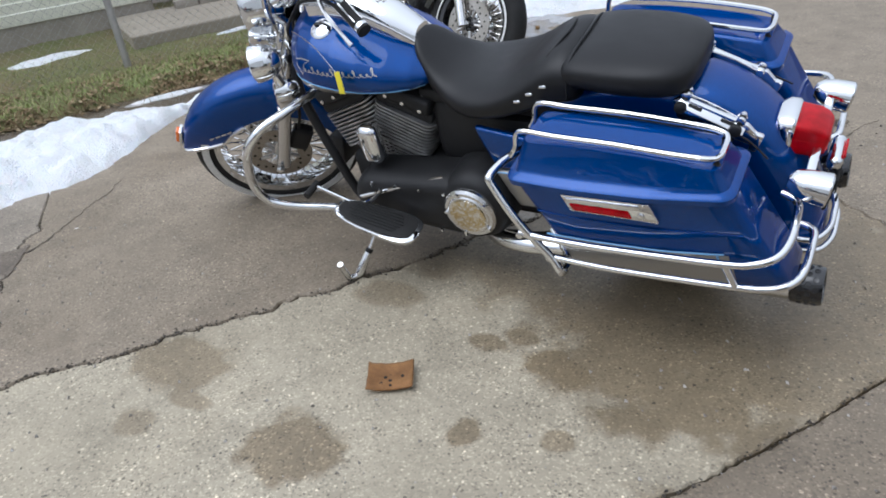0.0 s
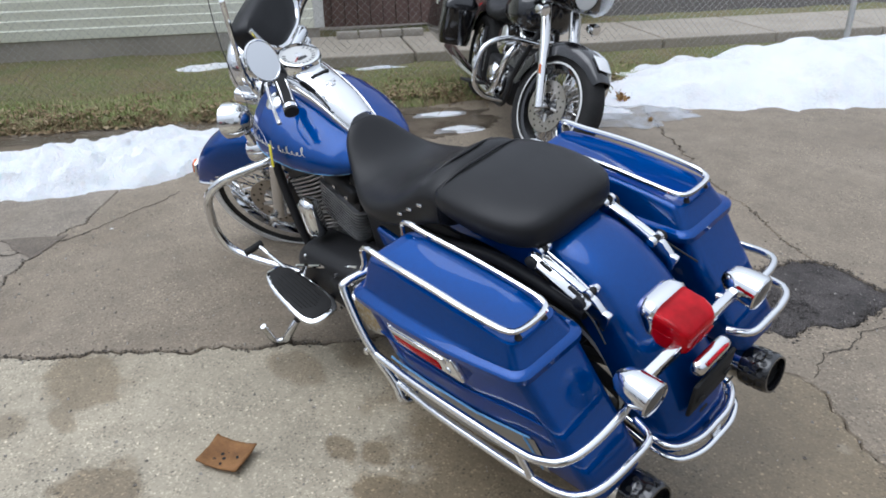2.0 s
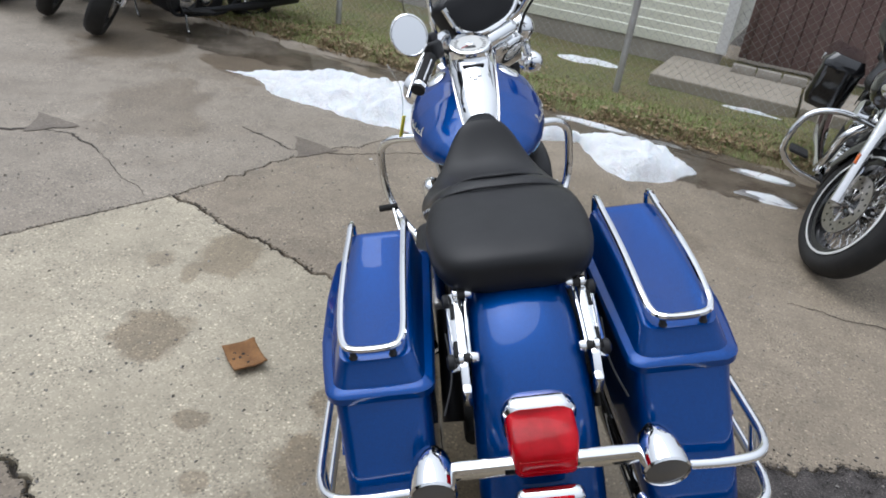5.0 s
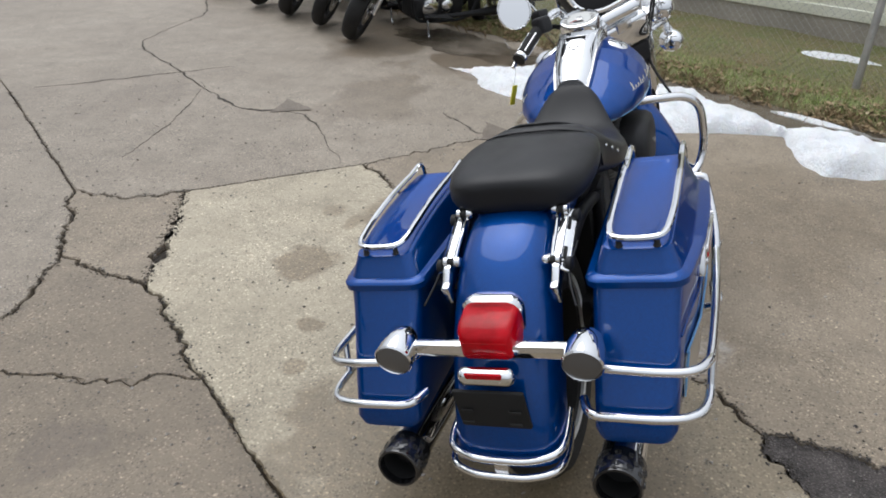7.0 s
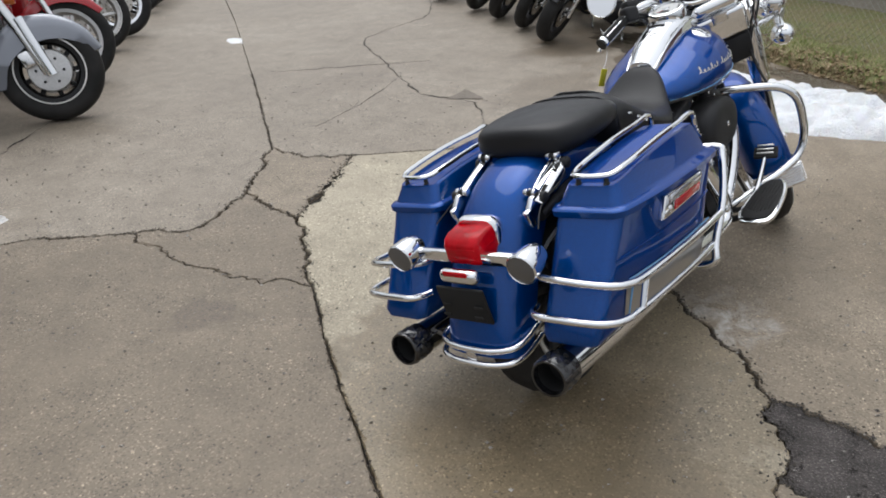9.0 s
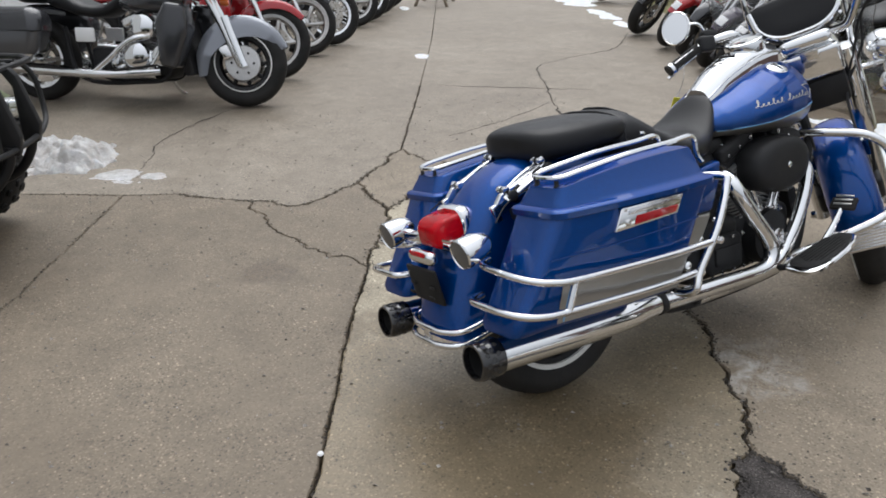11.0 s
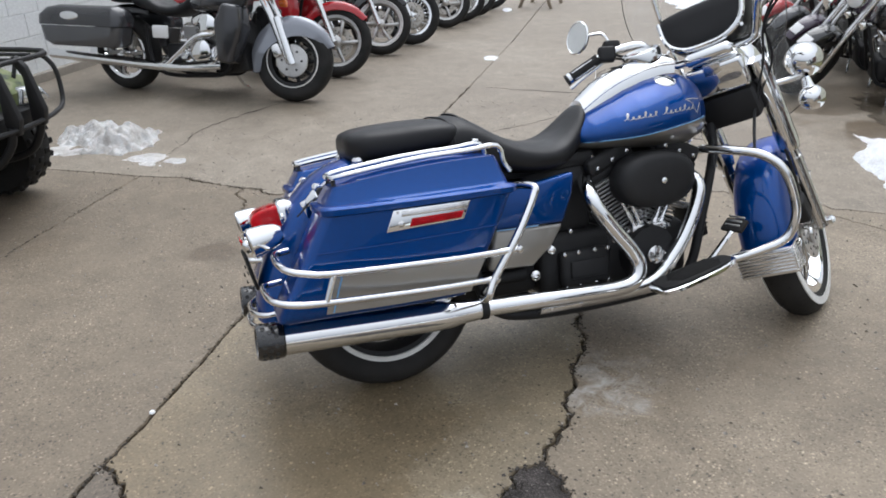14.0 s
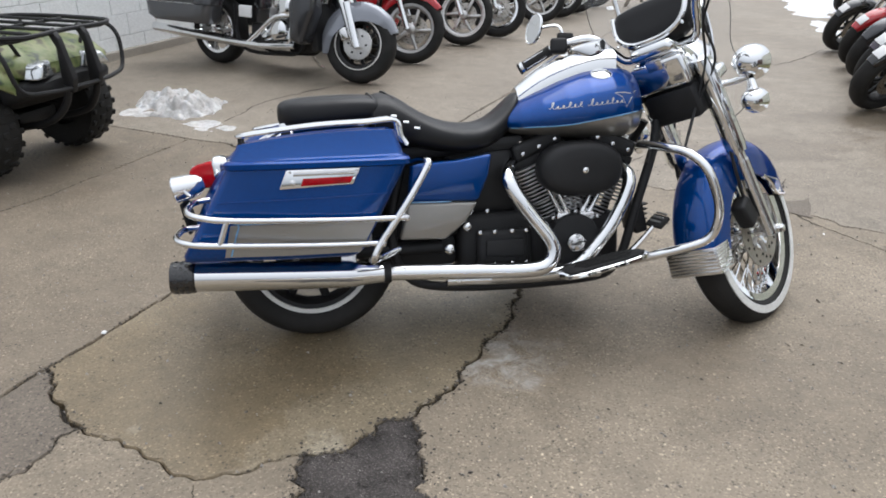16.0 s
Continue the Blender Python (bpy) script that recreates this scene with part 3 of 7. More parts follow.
def crumb(x, y, s):
    n0 = len(vs)
    a = rng.uniform(0, 6.28)
    for i in range(4):
        r = s * rng.uniform(0.6, 1.2)
        vs.append((x + r * math.cos(a + 1.57 * i), y + r * math.sin(a + 1.57 * i), 0.0005))
    vs.append((x + rng.uniform(-0.3, 0.3) * s, y + rng.uniform(-0.3, 0.3) * s, 0.0005 + s * rng.uniform(0.3, 0.8)))
    for i in range(4):
        fs.append((n0 + i, n0 + (i + 1) % 4, n0 + 4))


done = set()
for names, _ in SLABS:
    ids = names.split()
    for a, b in zip(ids, ids[1:] + ids[:1]):
        key = (min(a, b), max(a, b))
        length = (Vector(NODES[a]) - Vector(NODES[b])).length
        if key in done or length > 2.2:
            continue
        done.add(key)
        rough = not ({key, (key[1], key[0])} & (SAWN | HAIR))
        for s, w in crack_line(*key):
            for _ in range(5 if rough else 2):
                if noise.noise((s.x * 5, s.y * 5, 3)) > -0.25:
                    crumb(s.x + rng.gauss(0, 0.011 if rough else 0.006), s.y + rng.gauss(0, 0.011 if rough else 0.006), rng.choice((0.002, 0.003, 0.004, 0.006)))
me = bpy.data.meshes.new("crack_grit")
me.from_pydata(vs, [], fs)
me.materials.append(M_DIRT)
tagged(new("crack_grit", me), "dark crumbs of grit along the cracks", "grit", kind="stuff")
vs, fs = [], []
for _ in range(600):
    t, r = rng.uniform(0, 6.28), abs(rng.gauss(0, 1))
    crumb(-0.48 + 0.17 * r * math.cos(t) + 0.10 * r * math.sin(t), 3.12 + 0.26 * r * math.sin(t), rng.choice((0.003, 0.004, 0.006, 0.009)))
for a, b in zip("P4 a1 p5 p6 p7 p8 p9 p10 P3".split(), "a1 p5 p6 p7 p8 p9 p10 P3 P4".split()):
    for s, w in crack_line(a, b):
        for _ in range(7):
            crumb(s.x + rng.gauss(0, 0.016), s.y + rng.gauss(0, 0.016), rng.choice((0.0015, 0.002, 0.003, 0.005)))
me = bpy.data.meshes.new("asphalt_crumbs")
me.from_pydata(vs, [], fs)
me.materials.append(M_ASPHALT)
tagged(new("asphalt_crumbs", me), "loose black asphalt crumbs round the patch", "grit", kind="stuff")


# ---- the blue touring motorcycle: x forward, y to its left, z up from the rear tyre's contact, leaning on its stand ----
BIKE = pose(-0.44, 2.052, 0, 0, 0, 180.96) @ pose(0, 0, 0, -13.6)
bike = thing("motorcycle", BIKE, "cobalt blue and pewter touring motorcycle leaning on its side stand", "motorcycle")
CAST, RAKE, LOCK = (1.684, 0.0, 0.27), radians(26), radians(36)
STEER = Matrix.Translation(CAST) @ Matrix.Rotation(LOCK, 4, V(-math.sin(RAKE), 0, math.cos(RAKE))) @ Matrix.Translation(-Vector(CAST))


def wheel(parent, m, r, width, rim_r, spokes, white=None, disc=0.0, hub=0.045, tyre_mat=None, rim_mat=None, cast=0, back_disc=False):
    """A wheel about the y axis at m: tyre, rim, spokes, hub and brake disc."""
    turn = m @ pose(0, 0, 0, 90)
    w = width / 2
    tyre = part("tyre", lathe([(rim_r, -w * 0.72), (rim_r + 0.012, -w * 0.9), ((r + rim_r) / 2, -w), (r - 0.028, -w * 0.9), (r - 0.008, -w * 0.55), (r, 0), (r - 0.008, w * 0.55), (r - 0.028, w * 0.9),
                              ((r + rim_r) / 2, w), (rim_r + 0.012, w * 0.9), (rim_r, w * 0.72), (rim_r, -w * 0.72)], 48, turn), tyre_mat or M_RUBBER, parent, "black rubber tyre")
    bm = bmesh.new()
    for i in range(36):
        for s in (-1, 1):
            a = 2 * math.pi * (i + 0.5 * (s > 0)) / 36
            rbox(0.004, width * 0.24, 0.004, turn @ Matrix.Rotation(a, 4, "Z") @ pose(r - 0.0078, 0, s * w * 0.28, 90 + 28 * s), 0, bm=bm)
    tagged(part("tread", bm, M_DARK, tyre, smooth=False), kind="stuff")
    if white:
        bm = bmesh.new()
        for s in (-1, 1):
            lathe([(white[0], s * (w * 0.985)), (white[0], s * (w + 0.003)), (white[1], s * (w * 0.985 + 0.002)), (white[1], s * w * 0.96)], 48, turn, bm)
        part("white_band", bm, M_WHITEWALL, tyre, "white sidewall band")
    rim = part("rim", lathe([(rim_r + 0.006, -w * 0.80), (rim_r + 0.006, -w * 0.70), (rim_r - 0.012, -w * 0.62), (rim_r - 0.028, -w * 0.2), (rim_r - 0.030, 0), (rim_r - 0.028, w * 0.2), (rim_r - 0.012, w * 0.62),
                            (rim_r + 0.006, w * 0.70), (rim_r + 0.006, w * 0.80), (rim_r - 0.020, w * 0.72), (rim_r - 0.036, 0), (rim_r - 0.020, -w * 0.72), (rim_r + 0.006, -w * 0.80)], 48, turn), rim_mat or M_CHROME, parent, "chrome wheel rim")
    part("hub", lathe([(0, -0.055), (hub * 0.6, -0.055), (hub, -0.045), (hub * 0.7, -0.03), (hub * 0.7, 0.03), (hub, 0.045), (hub * 0.6, 0.055), (0, 0.055)], 20, turn), rim_mat or M_CHROME, parent)
    if cast:
        for i in range(cast):
            a = 2 * math.pi * i / cast
            part("spoke", rbox(rim_r - 0.05, 0.03, 0.028, turn @ Matrix.Rotation(a, 4, "Z") @ pose((rim_r + 0.01) / 2, 0, 0, 0, 0, 8), 0.010, 2), rim_mat or M_ALU, parent)
    for i in range(spokes):
        a = 2 * math.pi * i / spokes
        side = 1 if i % 2 else -1
        lean = (0.42 if (i // 2) % 2 else -0.42)
        a0, a1 = turn @ V(hub * math.cos(a), hub * math.sin(a), side * 0.038), turn @ V((rim_r - 0.024) * math.cos(a + lean), (rim_r - 0.024) * math.sin(a + lean), side * 0.006)
        part("spoke", tube([a0, a1], 0.0034 if rim_mat is not M_GLOSS else 0.0026, 5, 0), M_CHROME2 if rim_mat is M_GLOSS else M_CHROME, rim)
    if disc:
        for s in ((-1, 1) if back_disc else (-1,)):
            d = lathe([(disc * 0.55, 0), (disc, 0), (disc, 0.005), (disc * 0.55, 0.005), (disc * 0.55, 0)], 40, turn @ pose(0, 0, s * 0.066))
            dd = part("brake_disc", d, M_DISC, parent, "drilled steel brake disc")
            # flat dark discs: the drilled holes' shade is put into the colour
            bm = bmesh.new()
            for i in range(24):
                a = 2 * math.pi * i / 24
                lathe([(0, -0.0005), (0.006, -0.0005), (0.006, 0.0062), (0, 0.0062)], 8, turn @ pose(0, 0, s * 0.066) @ pose((0.66 + 0.22 * (i % 3) / 2) * disc * math.cos(a), (0.66 + 0.22 * (i % 3) / 2) * disc * math.sin(a), 0), bm)
            tagged(part("drill_hole", bm, M_DARK, dd), kind="stuff")
            for i in range(5):
                a = 2 * math.pi * i / 5
                part("disc_arm", rod(turn @ pose(0, 0, s * 0.066) @ V(hub * 0.9 * math.cos(a), hub * 0.9 * math.sin(a), 0.0), turn @ pose(0, 0, s * 0.066) @ V(disc * 0.62 * math.cos(a), disc * 0.62 * math.sin(a), 0.002), 0.009, 8), M_ALU, dd)


def fender_shell(profile, half, drop, thick=0.006, crown=0.35, n=12):
    """A mudguard: a bent shell along (x, z) points, half wide at each, its sides drop down; profile holds (x, z, half, drop)."""
    line = spline([(x, 0, z) for x, z in profile], 6)
    hs = [interp(i / (len(line) - 1), [(j / (len(half) - 1), h, d) for j, (h, d) in enumerate(zip(half, drop))]) for i in range(len(line))]
    rings = []
    for i, q in enumerate(line):
        t = (line[min(i + 1, len(line) - 1)] - line[max(i - 1, 0)]).normalized()
        nrm = V(t.z, 0, -t.x)
        h, d = hs[i]
        outer = []
        for j in range(n + 1):
            a = math.pi * j / n
            c, s = math.cos(a), math.sin(a)
            yy = h * math.copysign(abs(c) ** 0.75, c)
            up = -d + (d) * abs(s) ** 0.55
            outer.append((yy, up))
        ring = [q + nrm * u + V(0, y, 0) for y, u in outer]
        ring += [q + nrm * (u - thick * (0.3 + abs(math.sin(math.pi * k2 / n)))) + V(0, y * (1 - thick / max(h, 0.02)), 0) for k2, (y, u) in reversed(list(enumerate(outer)))]
        rings.append(ring)
    return ring_skin(bmesh.new(), rings)


# wheels
rear_wheel = part("rear_wheel", lathe([(0, -0.09), (0.016, -0.09), (0.016, 0.09), (0, 0.09)], 12, pose(0.01, 0, 0.302, 90)), M_CHROME2, bike, "rear wheel with a thick black tyre")
wheel(rear_wheel, pose(0.01, 0, 0.302), 0.302, 0.15, 0.205, 0, white=None, disc=0.13, cast=9, rim_mat=M_BLACK)
bm = bmesh.new()
for s in (-1, 1):
    lathe([(0.199, s * 0.058), (0.199, s * 0.066), (0.213, s * 0.0685), (0.213, s * 0.060)], 48, pose(0.01, 0, 0.302, 90), bm)
part("rim_lip", bm, M_WHITEWALL, rear_wheel, "bright rim lip")

# rear mudguard and tail
part("rear_fender", fender_shell([(0.30, 0.70), (0.12, 0.733), (-0.05, 0.735), (-0.15, 0.705), (-0.23, 0.645), (-0.295, 0.56), (-0.345, 0.46), (-0.375, 0.37), (-0.388, 0.295)],
                                 [0.095, 0.10, 0.105, 0.108, 0.112, 0.115, 0.118, 0.12, 0.12], [0.05, 0.08, 0.10, 0.11, 0.12, 0.12, 0.12, 0.11, 0.09]), M_BLUE, bike, "blue rear mudguard")
part("fender_bolt", lathe([(0.011, 0), (0.011, 0.006), (0.006, 0.011), (0, 0.011)], 12, pose(-0.052, 0, 0.733)), M_CHROME, bike)
for z, r, x in ((0.328, 0.0085, -0.396), (0.292, 0.0085, -0.404)):
    part("fender_bumper", tube([(-0.25, 0.120, z + 0.014), (-0.33, 0.124, z), (x + 0.025, 0.11, z - 0.006), (x, 0.06, z - 0.008), (x - 0.004, 0, z - 0.008), (x, -0.06, z - 0.008), (x + 0.025, -0.11, z - 0.006), (-0.33, -0.124, z), (-0.25, -0.120, z + 0.014)], r), M_CHROME, bike, "chrome mudguard bumper tube")
part("bumper_clip", rbox(0.010, 0.030, 0.044, pose(-0.400, 0, 0.302), 0.003), M_CHROME2, bike)
tail = part("tail_light", ring_skin(bmesh.new(), [[(-d, y, z) for y, z, _ in round_rect(-w, w, -0.052 + e, 0.050 - e, 0, 0.030, 6, 1)] for d, w, e in ((-0.030, 0.058, 0.008), (-0.012, 0.066, 0.0), (0.008, 0.066, 0.0), (0.014, 0.062, 0.004))]), M_CHROME, bike, "red tail light in a chrome base", m=pose(-0.272, 0, 0.588, 0, -7))
LENS = pose(-0.272, 0, 0.588, 0, -7)
rings = []
for d, w, up, dn in ((0.0, 0.050, 0.034, 0.040), (0.010, 0.059, 0.038, 0.046), (0.060, 0.059, 0.034, 0.046), (0.078, 0.056, 0.028, 0.044), (0.090, 0.050, 0.018, 0.038), (0.094, 0.042, 0.010, 0.030)):
    rings.append([(-d, y, z) for y, z, _ in round_rect(-w, w, -dn, up, 0, 0.012, 4, 1)])
lens = part("lens", ring_skin(bmesh.new(), rings), M_RED_LENS, tail, "ribbed red plastic lens", m=LENS)
for z in (-0.022, 0.004):
    part("lens_rib", rbox(0.006, 0.092, 0.003, LENS @ pose(-0.092, 0, z), 0.001), M_RED_LENS, tail)
part("lens_divider", rbox(0.052, 0.1195, 0.0025, LENS @ pose(-0.034, 0, -0.002), 0.001), M_RED_LENS, tail)
part("turn_signal_bar", rbox(0.022, 0.40, 0.034, pose(-0.340, 0, 0.553, 0, -10), 0.006), M_CHROME, bike, "chrome turn signal bar")
for s in (-1, 1):
    sig = part("turn_signal", lathe([(0, 0.055), (0.018, 0.052), (0.030, 0.038), (0.037, 0.012), (0.040, -0.018), (0.041, -0.034), (0.038, -0.038), (0.036, -0.034), (0, -0.034)], 24,
                                    pose(-0.352, s * 0.194, 0.558, 0, 78)), M_CHROME, bike, "chrome bullet turn signal")
    part("lens", lathe([(0.0355, -0.030), (0.0355, -0.036), (0.02, -0.041), (0, -0.042)], 20, pose(-0.352, s * 0.194, 0.558, 0, 78)), M_SMOKE, sig, "smoked lens")
    part("signal_neck", rod((-0.34, s * 0.194, 0.535), (-0.338, s * 0.188, 0.55), 0.012), M_CHROME, sig)
bez = part("reflector_bezel", rbox(0.034, 0.118, 0.040, pose(-0.384, 0, 0.517, 0, -18), 0.016, 4), M_CHROME, bike, "chrome bezel with a red reflector")
part("reflector", rbox(0.006, 0.076, 0.018, pose(-0.4005, 0, 0.5275, 0, -18), 0.006, 3), M_RED_LENS, bez, "red reflector")
plate = part("plate_bracket", rbox(0.010, 0.150, 0.105, pose(-0.386, 0, 0.440, 0, -12), 0.008), M_DARK, bike, "empty black number plate bracket")
for y, z in ((-0.05, 0.44), (0.05, 0.44), (-0.05, 0.395), (0.05, 0.395), (-0.05, 0.42), (0.05, 0.42)):
    part("slot", rbox(0.004, 0.026, 0.008, pose(-0.392 - 0.2 * (0.44 - z), y, z + 0.02, 0, -12), 0.002), M_RUBBER, plate)
for s in (-1, 1):
    strut = part("fender_strut", plate_y([(-0.02, 0.716), (-0.045, 0.726), (-0.195, 0.662), (-0.222, 0.630), (-0.208, 0.604), (-0.03, 0.668)], s * 0.112, s * 0.128, 0.003), M_CHROME, bike, "chrome mudguard strut cover")
    for x, z in ((-0.043, 0.708), (-0.17, 0.655)):
        b = part("docking_post", lathe([(0.007, 0), (0.007, 0.016), (0.015, 0.020), (0.015, 0.030), (0.009, 0.034), (0, 0.034)], 14, pose(x, s * 0.118, z, -s * 90)), M_BLACK, strut)
        part("collar", lathe([(0.012, 0.002), (0.014, 0.004), (0.014, 0.010), (0.012, 0.012)], 14, pose(x, s * 0.118, z, -s * 90)), M_CHROME, b)
    part("slot", plate_y([(-0.075, 0.686), (-0.12, 0.665), (-0.123, 0.671), (-0.078, 0.692)], s * 0.112, s * 0.128, 0.001), M_DARK, strut)
    part("strut_top", rbox(0.170, 0.028, 0.006, pose(-0.112, s * 0.132, 0.684, -s * 30, -25), 0.003), M_CHROME, strut)
    for x, z in ((-0.075, 0.7035), (-0.150, 0.6685)):
        part("strut_slot", rbox(0.034, 0.009, 0.008, pose(x, s * 0.132, z, -s * 30, -25), 0.002), M_DARK, strut)
    for x, z in ((-0.052, 0.728), (-0.178, 0.668)):
        knob = part("docking_knob", lathe([(0, -0.022), (0.010, -0.022), (0.012, -0.019), (0.012, -0.010), (0.006, -0.008), (0.006, 0.004), (0.012, 0.006), (0.012, 0.014), (0.006, 0.016), (0, 0.016)], 14, pose(x, s * 0.114, z, -s * 90)), M_CHROME, strut, "chrome docking knob")
        part("bush", lathe([(0.0068, -0.0075), (0.009, -0.0065), (0.009, 0.0035), (0.0068, 0.0045)], 12, pose(x, s * 0.114, z, -s * 90)), M_RUBBER, knob)
    part("strut_edge", tube([(-0.052, s * 0.105, 0.722), (-0.115, s * 0.107, 0.697), (-0.178, s * 0.108, 0.662)], 0.0035, 8, 3), M_CHROME, strut)
    part("strut_end", rbox(0.022, 0.018, 0.05, pose(-0.214, s * 0.119, 0.612, 0, -20), 0.005), M_CHROME, strut)
    part("frame_rail", tube([(0.35, s * 0.115, 0.60), (0.1, s * 0.115, 0.64), (-0.16, s * 0.115, 0.60)], 0.016), M_BLACK, bike)


# saddlebags
def bag_side(z):
    """The outer y, the inner y, the rear x and the front x of a saddlebag at height z."""
    return interp(z, [(0.345, 0.344, 0.195, -0.356, 0.158), (0.36, 0.352, 0.190, -0.360, 0.172), (0.45, 0.358, 0.190, -0.306, 0.222), (0.60, 0.362, 0.190, -0.222, 0.302), (0.622, 0.363, 0.190, -0.211, 0.312)])


def bow(bm, k=1.0):
    """Bows a saddlebag's outer side in plan: narrow at the rear, fullest ahead of the middle; less so towards the lid's top."""
    for v in bm.verts:
        full = float(np.interp(v.co.x, (-0.36, -0.22, -0.05, 0.16, 0.33), (-0.004, 0.0, 0.026, 0.034, 0.026)))
        v.co.y += k * full * float(np.interp(v.co.z, (0.64, 0.69), (1.0, 0.45))) * (v.co.y - 0.19) / 0.175
    return bm


def saddlebag(side):
    flip = Matrix.Diagonal((1, side, 1, 1))
    rings = []
    for z in (0.345, 0.352, 0.37, 0.42, 0.47, 0.50, 0.54, 0.58, 0.622):
        yo, yi, xr, xf = bag_side(z)
        shrink = 0.014 if z == 0.345 else 0.004 if z == 0.352 else 0
        rings.append(round_rect(xr + shrink, xf - shrink, yi + shrink, yo - shrink, z, 0.028))
    bag = part("saddlebag", bow(ring_skin(bmesh.new(), rings)), M_BLUE, bike, "hard blue saddlebag", m=flip)
    def deck(ring, drop):
        return [(x, y, zl(x) - drop) for x, y, z in ring]

    zl = lambda x: 0.708 + 0.030 * (x + 0.19) / 0.46 + 0.012 * (1 - ((x - 0.06) / 0.24) ** 2)  # noqa: E731
    lid = [round_rect(-0.209, 0.318, 0.183, 0.368, 0.616, 0.030), round_rect(-0.218, 0.323, 0.178, 0.375, 0.620, 0.032), round_rect(-0.219, 0.324, 0.177, 0.376, 0.634, 0.032), round_rect(-0.214, 0.320, 0.181, 0.371, 0.640, 0.030),
           round_rect(-0.202, 0.308, 0.194, 0.359, 0.643, 0.028), round_rect(-0.198, 0.304, 0.198, 0.355, 0.652, 0.026), deck(round_rect(-0.180, 0.286, 0.208, 0.347, 0, 0.024), 0.030),
           deck(round_rect(-0.178, 0.280, 0.214, 0.344, 0, 0.022), 0.022), deck(round_rect(-0.166, 0.270, 0.222, 0.336, 0, 0.020), 0.020), deck(round_rect(-0.150, 0.258, 0.232, 0.326, 0, 0.018), 0.026)]
    lp = part("lid", bow(ring_skin(bmesh.new(), lid)), M_BLUE, bag, "blue saddlebag lid", m=flip)
    # pewter lower panel with its pinstripe
    grid = bmesh.new()
    cols, rows = 14, 6
    vs = {}
    for i in range(cols + 1):
        for j in range(rows + 1):
            z = 0.362 + (0.458 - 0.362) * j / rows
            yo, yi, xr, xf = bag_side(z)
            x0, x1 = xr + 0.075 - 0.35 * (z - 0.362) + 0.05, xf - 0.012
            vs[i, j] = grid.verts.new((x0 + (x1 - x0) * i / cols, yo + 0.0025, z))
    for i in range(cols):
        for j in range(rows):
            grid.faces.new((vs[i, j], vs[i + 1, j], vs[i + 1, j + 1], vs[i, j + 1]))
    part("lower_panel", bow(grid), M_PEWTER, bag, "pewter lower panel", m=flip)
    yo = bag_side(0.46)[0] + 0.004
    part("pinstripe", bow(tube([(-0.215, bag_side(0.364)[0] + 0.003, 0.364), (-0.185, yo, 0.455), (-0.17, yo, 0.461), (0.20, yo, 0.461), (0.222, yo, 0.461)], 0.0024, 6, 3)), M_STRIPE, bag, "light blue pinstripe", m=flip)
    # stamped groove and latch plate
    part("groove", bow(tube([(-0.24, bag_side(0.53)[0] + 0.001, 0.525), (0.05, bag_side(0.53)[0] + 0.0015, 0.53), (0.25, bag_side(0.53)[0] + 0.001, 0.535)], 0.0022, 6, 3)), M_BLUE, bag, m=flip)
    lt = part("latch_plate", bow(plate_y([(-0.062, 0.560), (0.150, 0.568), (0.174, 0.616), (-0.038, 0.616)], 0.359, 0.375, 0.003)), M_CHROME, bag, "chrome latch plate with a red reflector", m=flip)
    part("reflector", bow(plate_y([(0.000, 0.568), (0.142, 0.573), (0.152, 0.592), (0.008, 0.590)], 0.372, 0.377, 0.002)), M_RED_LENS, lt, "red reflector strip", m=flip)
    part("latch_lever", bow(plate_y([(-0.02, 0.597), (0.155, 0.598), (0.160, 0.611), (-0.016, 0.611)], 0.372, 0.379, 0.002)), M_CHROME2, lt, m=flip)
    part("key_lock", bow(lathe([(0.009, 0), (0.009, 0.004), (0.006, 0.006), (0, 0.006)], 14, pose(-0.022, 0.373, 0.578, -90))), M_CHROME2, lt, m=flip)
    for x, z in ((-0.028, 0.610), (0.163, 0.610)):
        part("screw", bow(lathe([(0.004, 0), (0.004, 0.003), (0, 0.004)], 8, pose(x, 0.374, z, -90))), M_CHROME2, lt, m=flip)
    # rail on the lid
    rail = part("lid_rail", bow(tube([(0.318, 0.340, 0.672), (0.302, 0.340, 0.700), (0.286, 0.339, zl(0.286) + 0.004), (0.20, 0.338, zl(0.20)), (0.05, 0.339, zl(0.05)), (-0.11, 0.338, zl(-0.11)), (-0.158, 0.332, zl(-0.158)), (-0.174, 0.316, zl(-0.17)),
                                  (-0.177, 0.280, zl(-0.177)), (-0.174, 0.246, zl(-0.17)), (-0.158, 0.230, zl(-0.158)), (-0.11, 0.224, zl(-0.11)), (0.05, 0.224, zl(0.05)), (0.20, 0.224, zl(0.20)), (0.286, 0.224, zl(0.286) + 0.004), (0.302, 0.224, 0.700), (0.318, 0.224, 0.672)], 0.0068, 8, 4)), M_CHROME, lp, "chrome luggage rail", m=flip)
    for y in (0.318, 0.246):
        part("foot", bow(lathe([(0.008, 0), (0.009, 0.006), (0.006, 0.010), (0.006, 0.026)], 10, pose(-0.168, y, zl(-0.168) - 0.028))), M_BLACK, rail, m=flip)
    part("lid_cable", tube([(-0.10, 0.150, 0.672), (-0.19, 0.145, 0.640), (-0.25, 0.165, 0.60)], 0.0022, 6), M_BLACK, bag, m=flip)
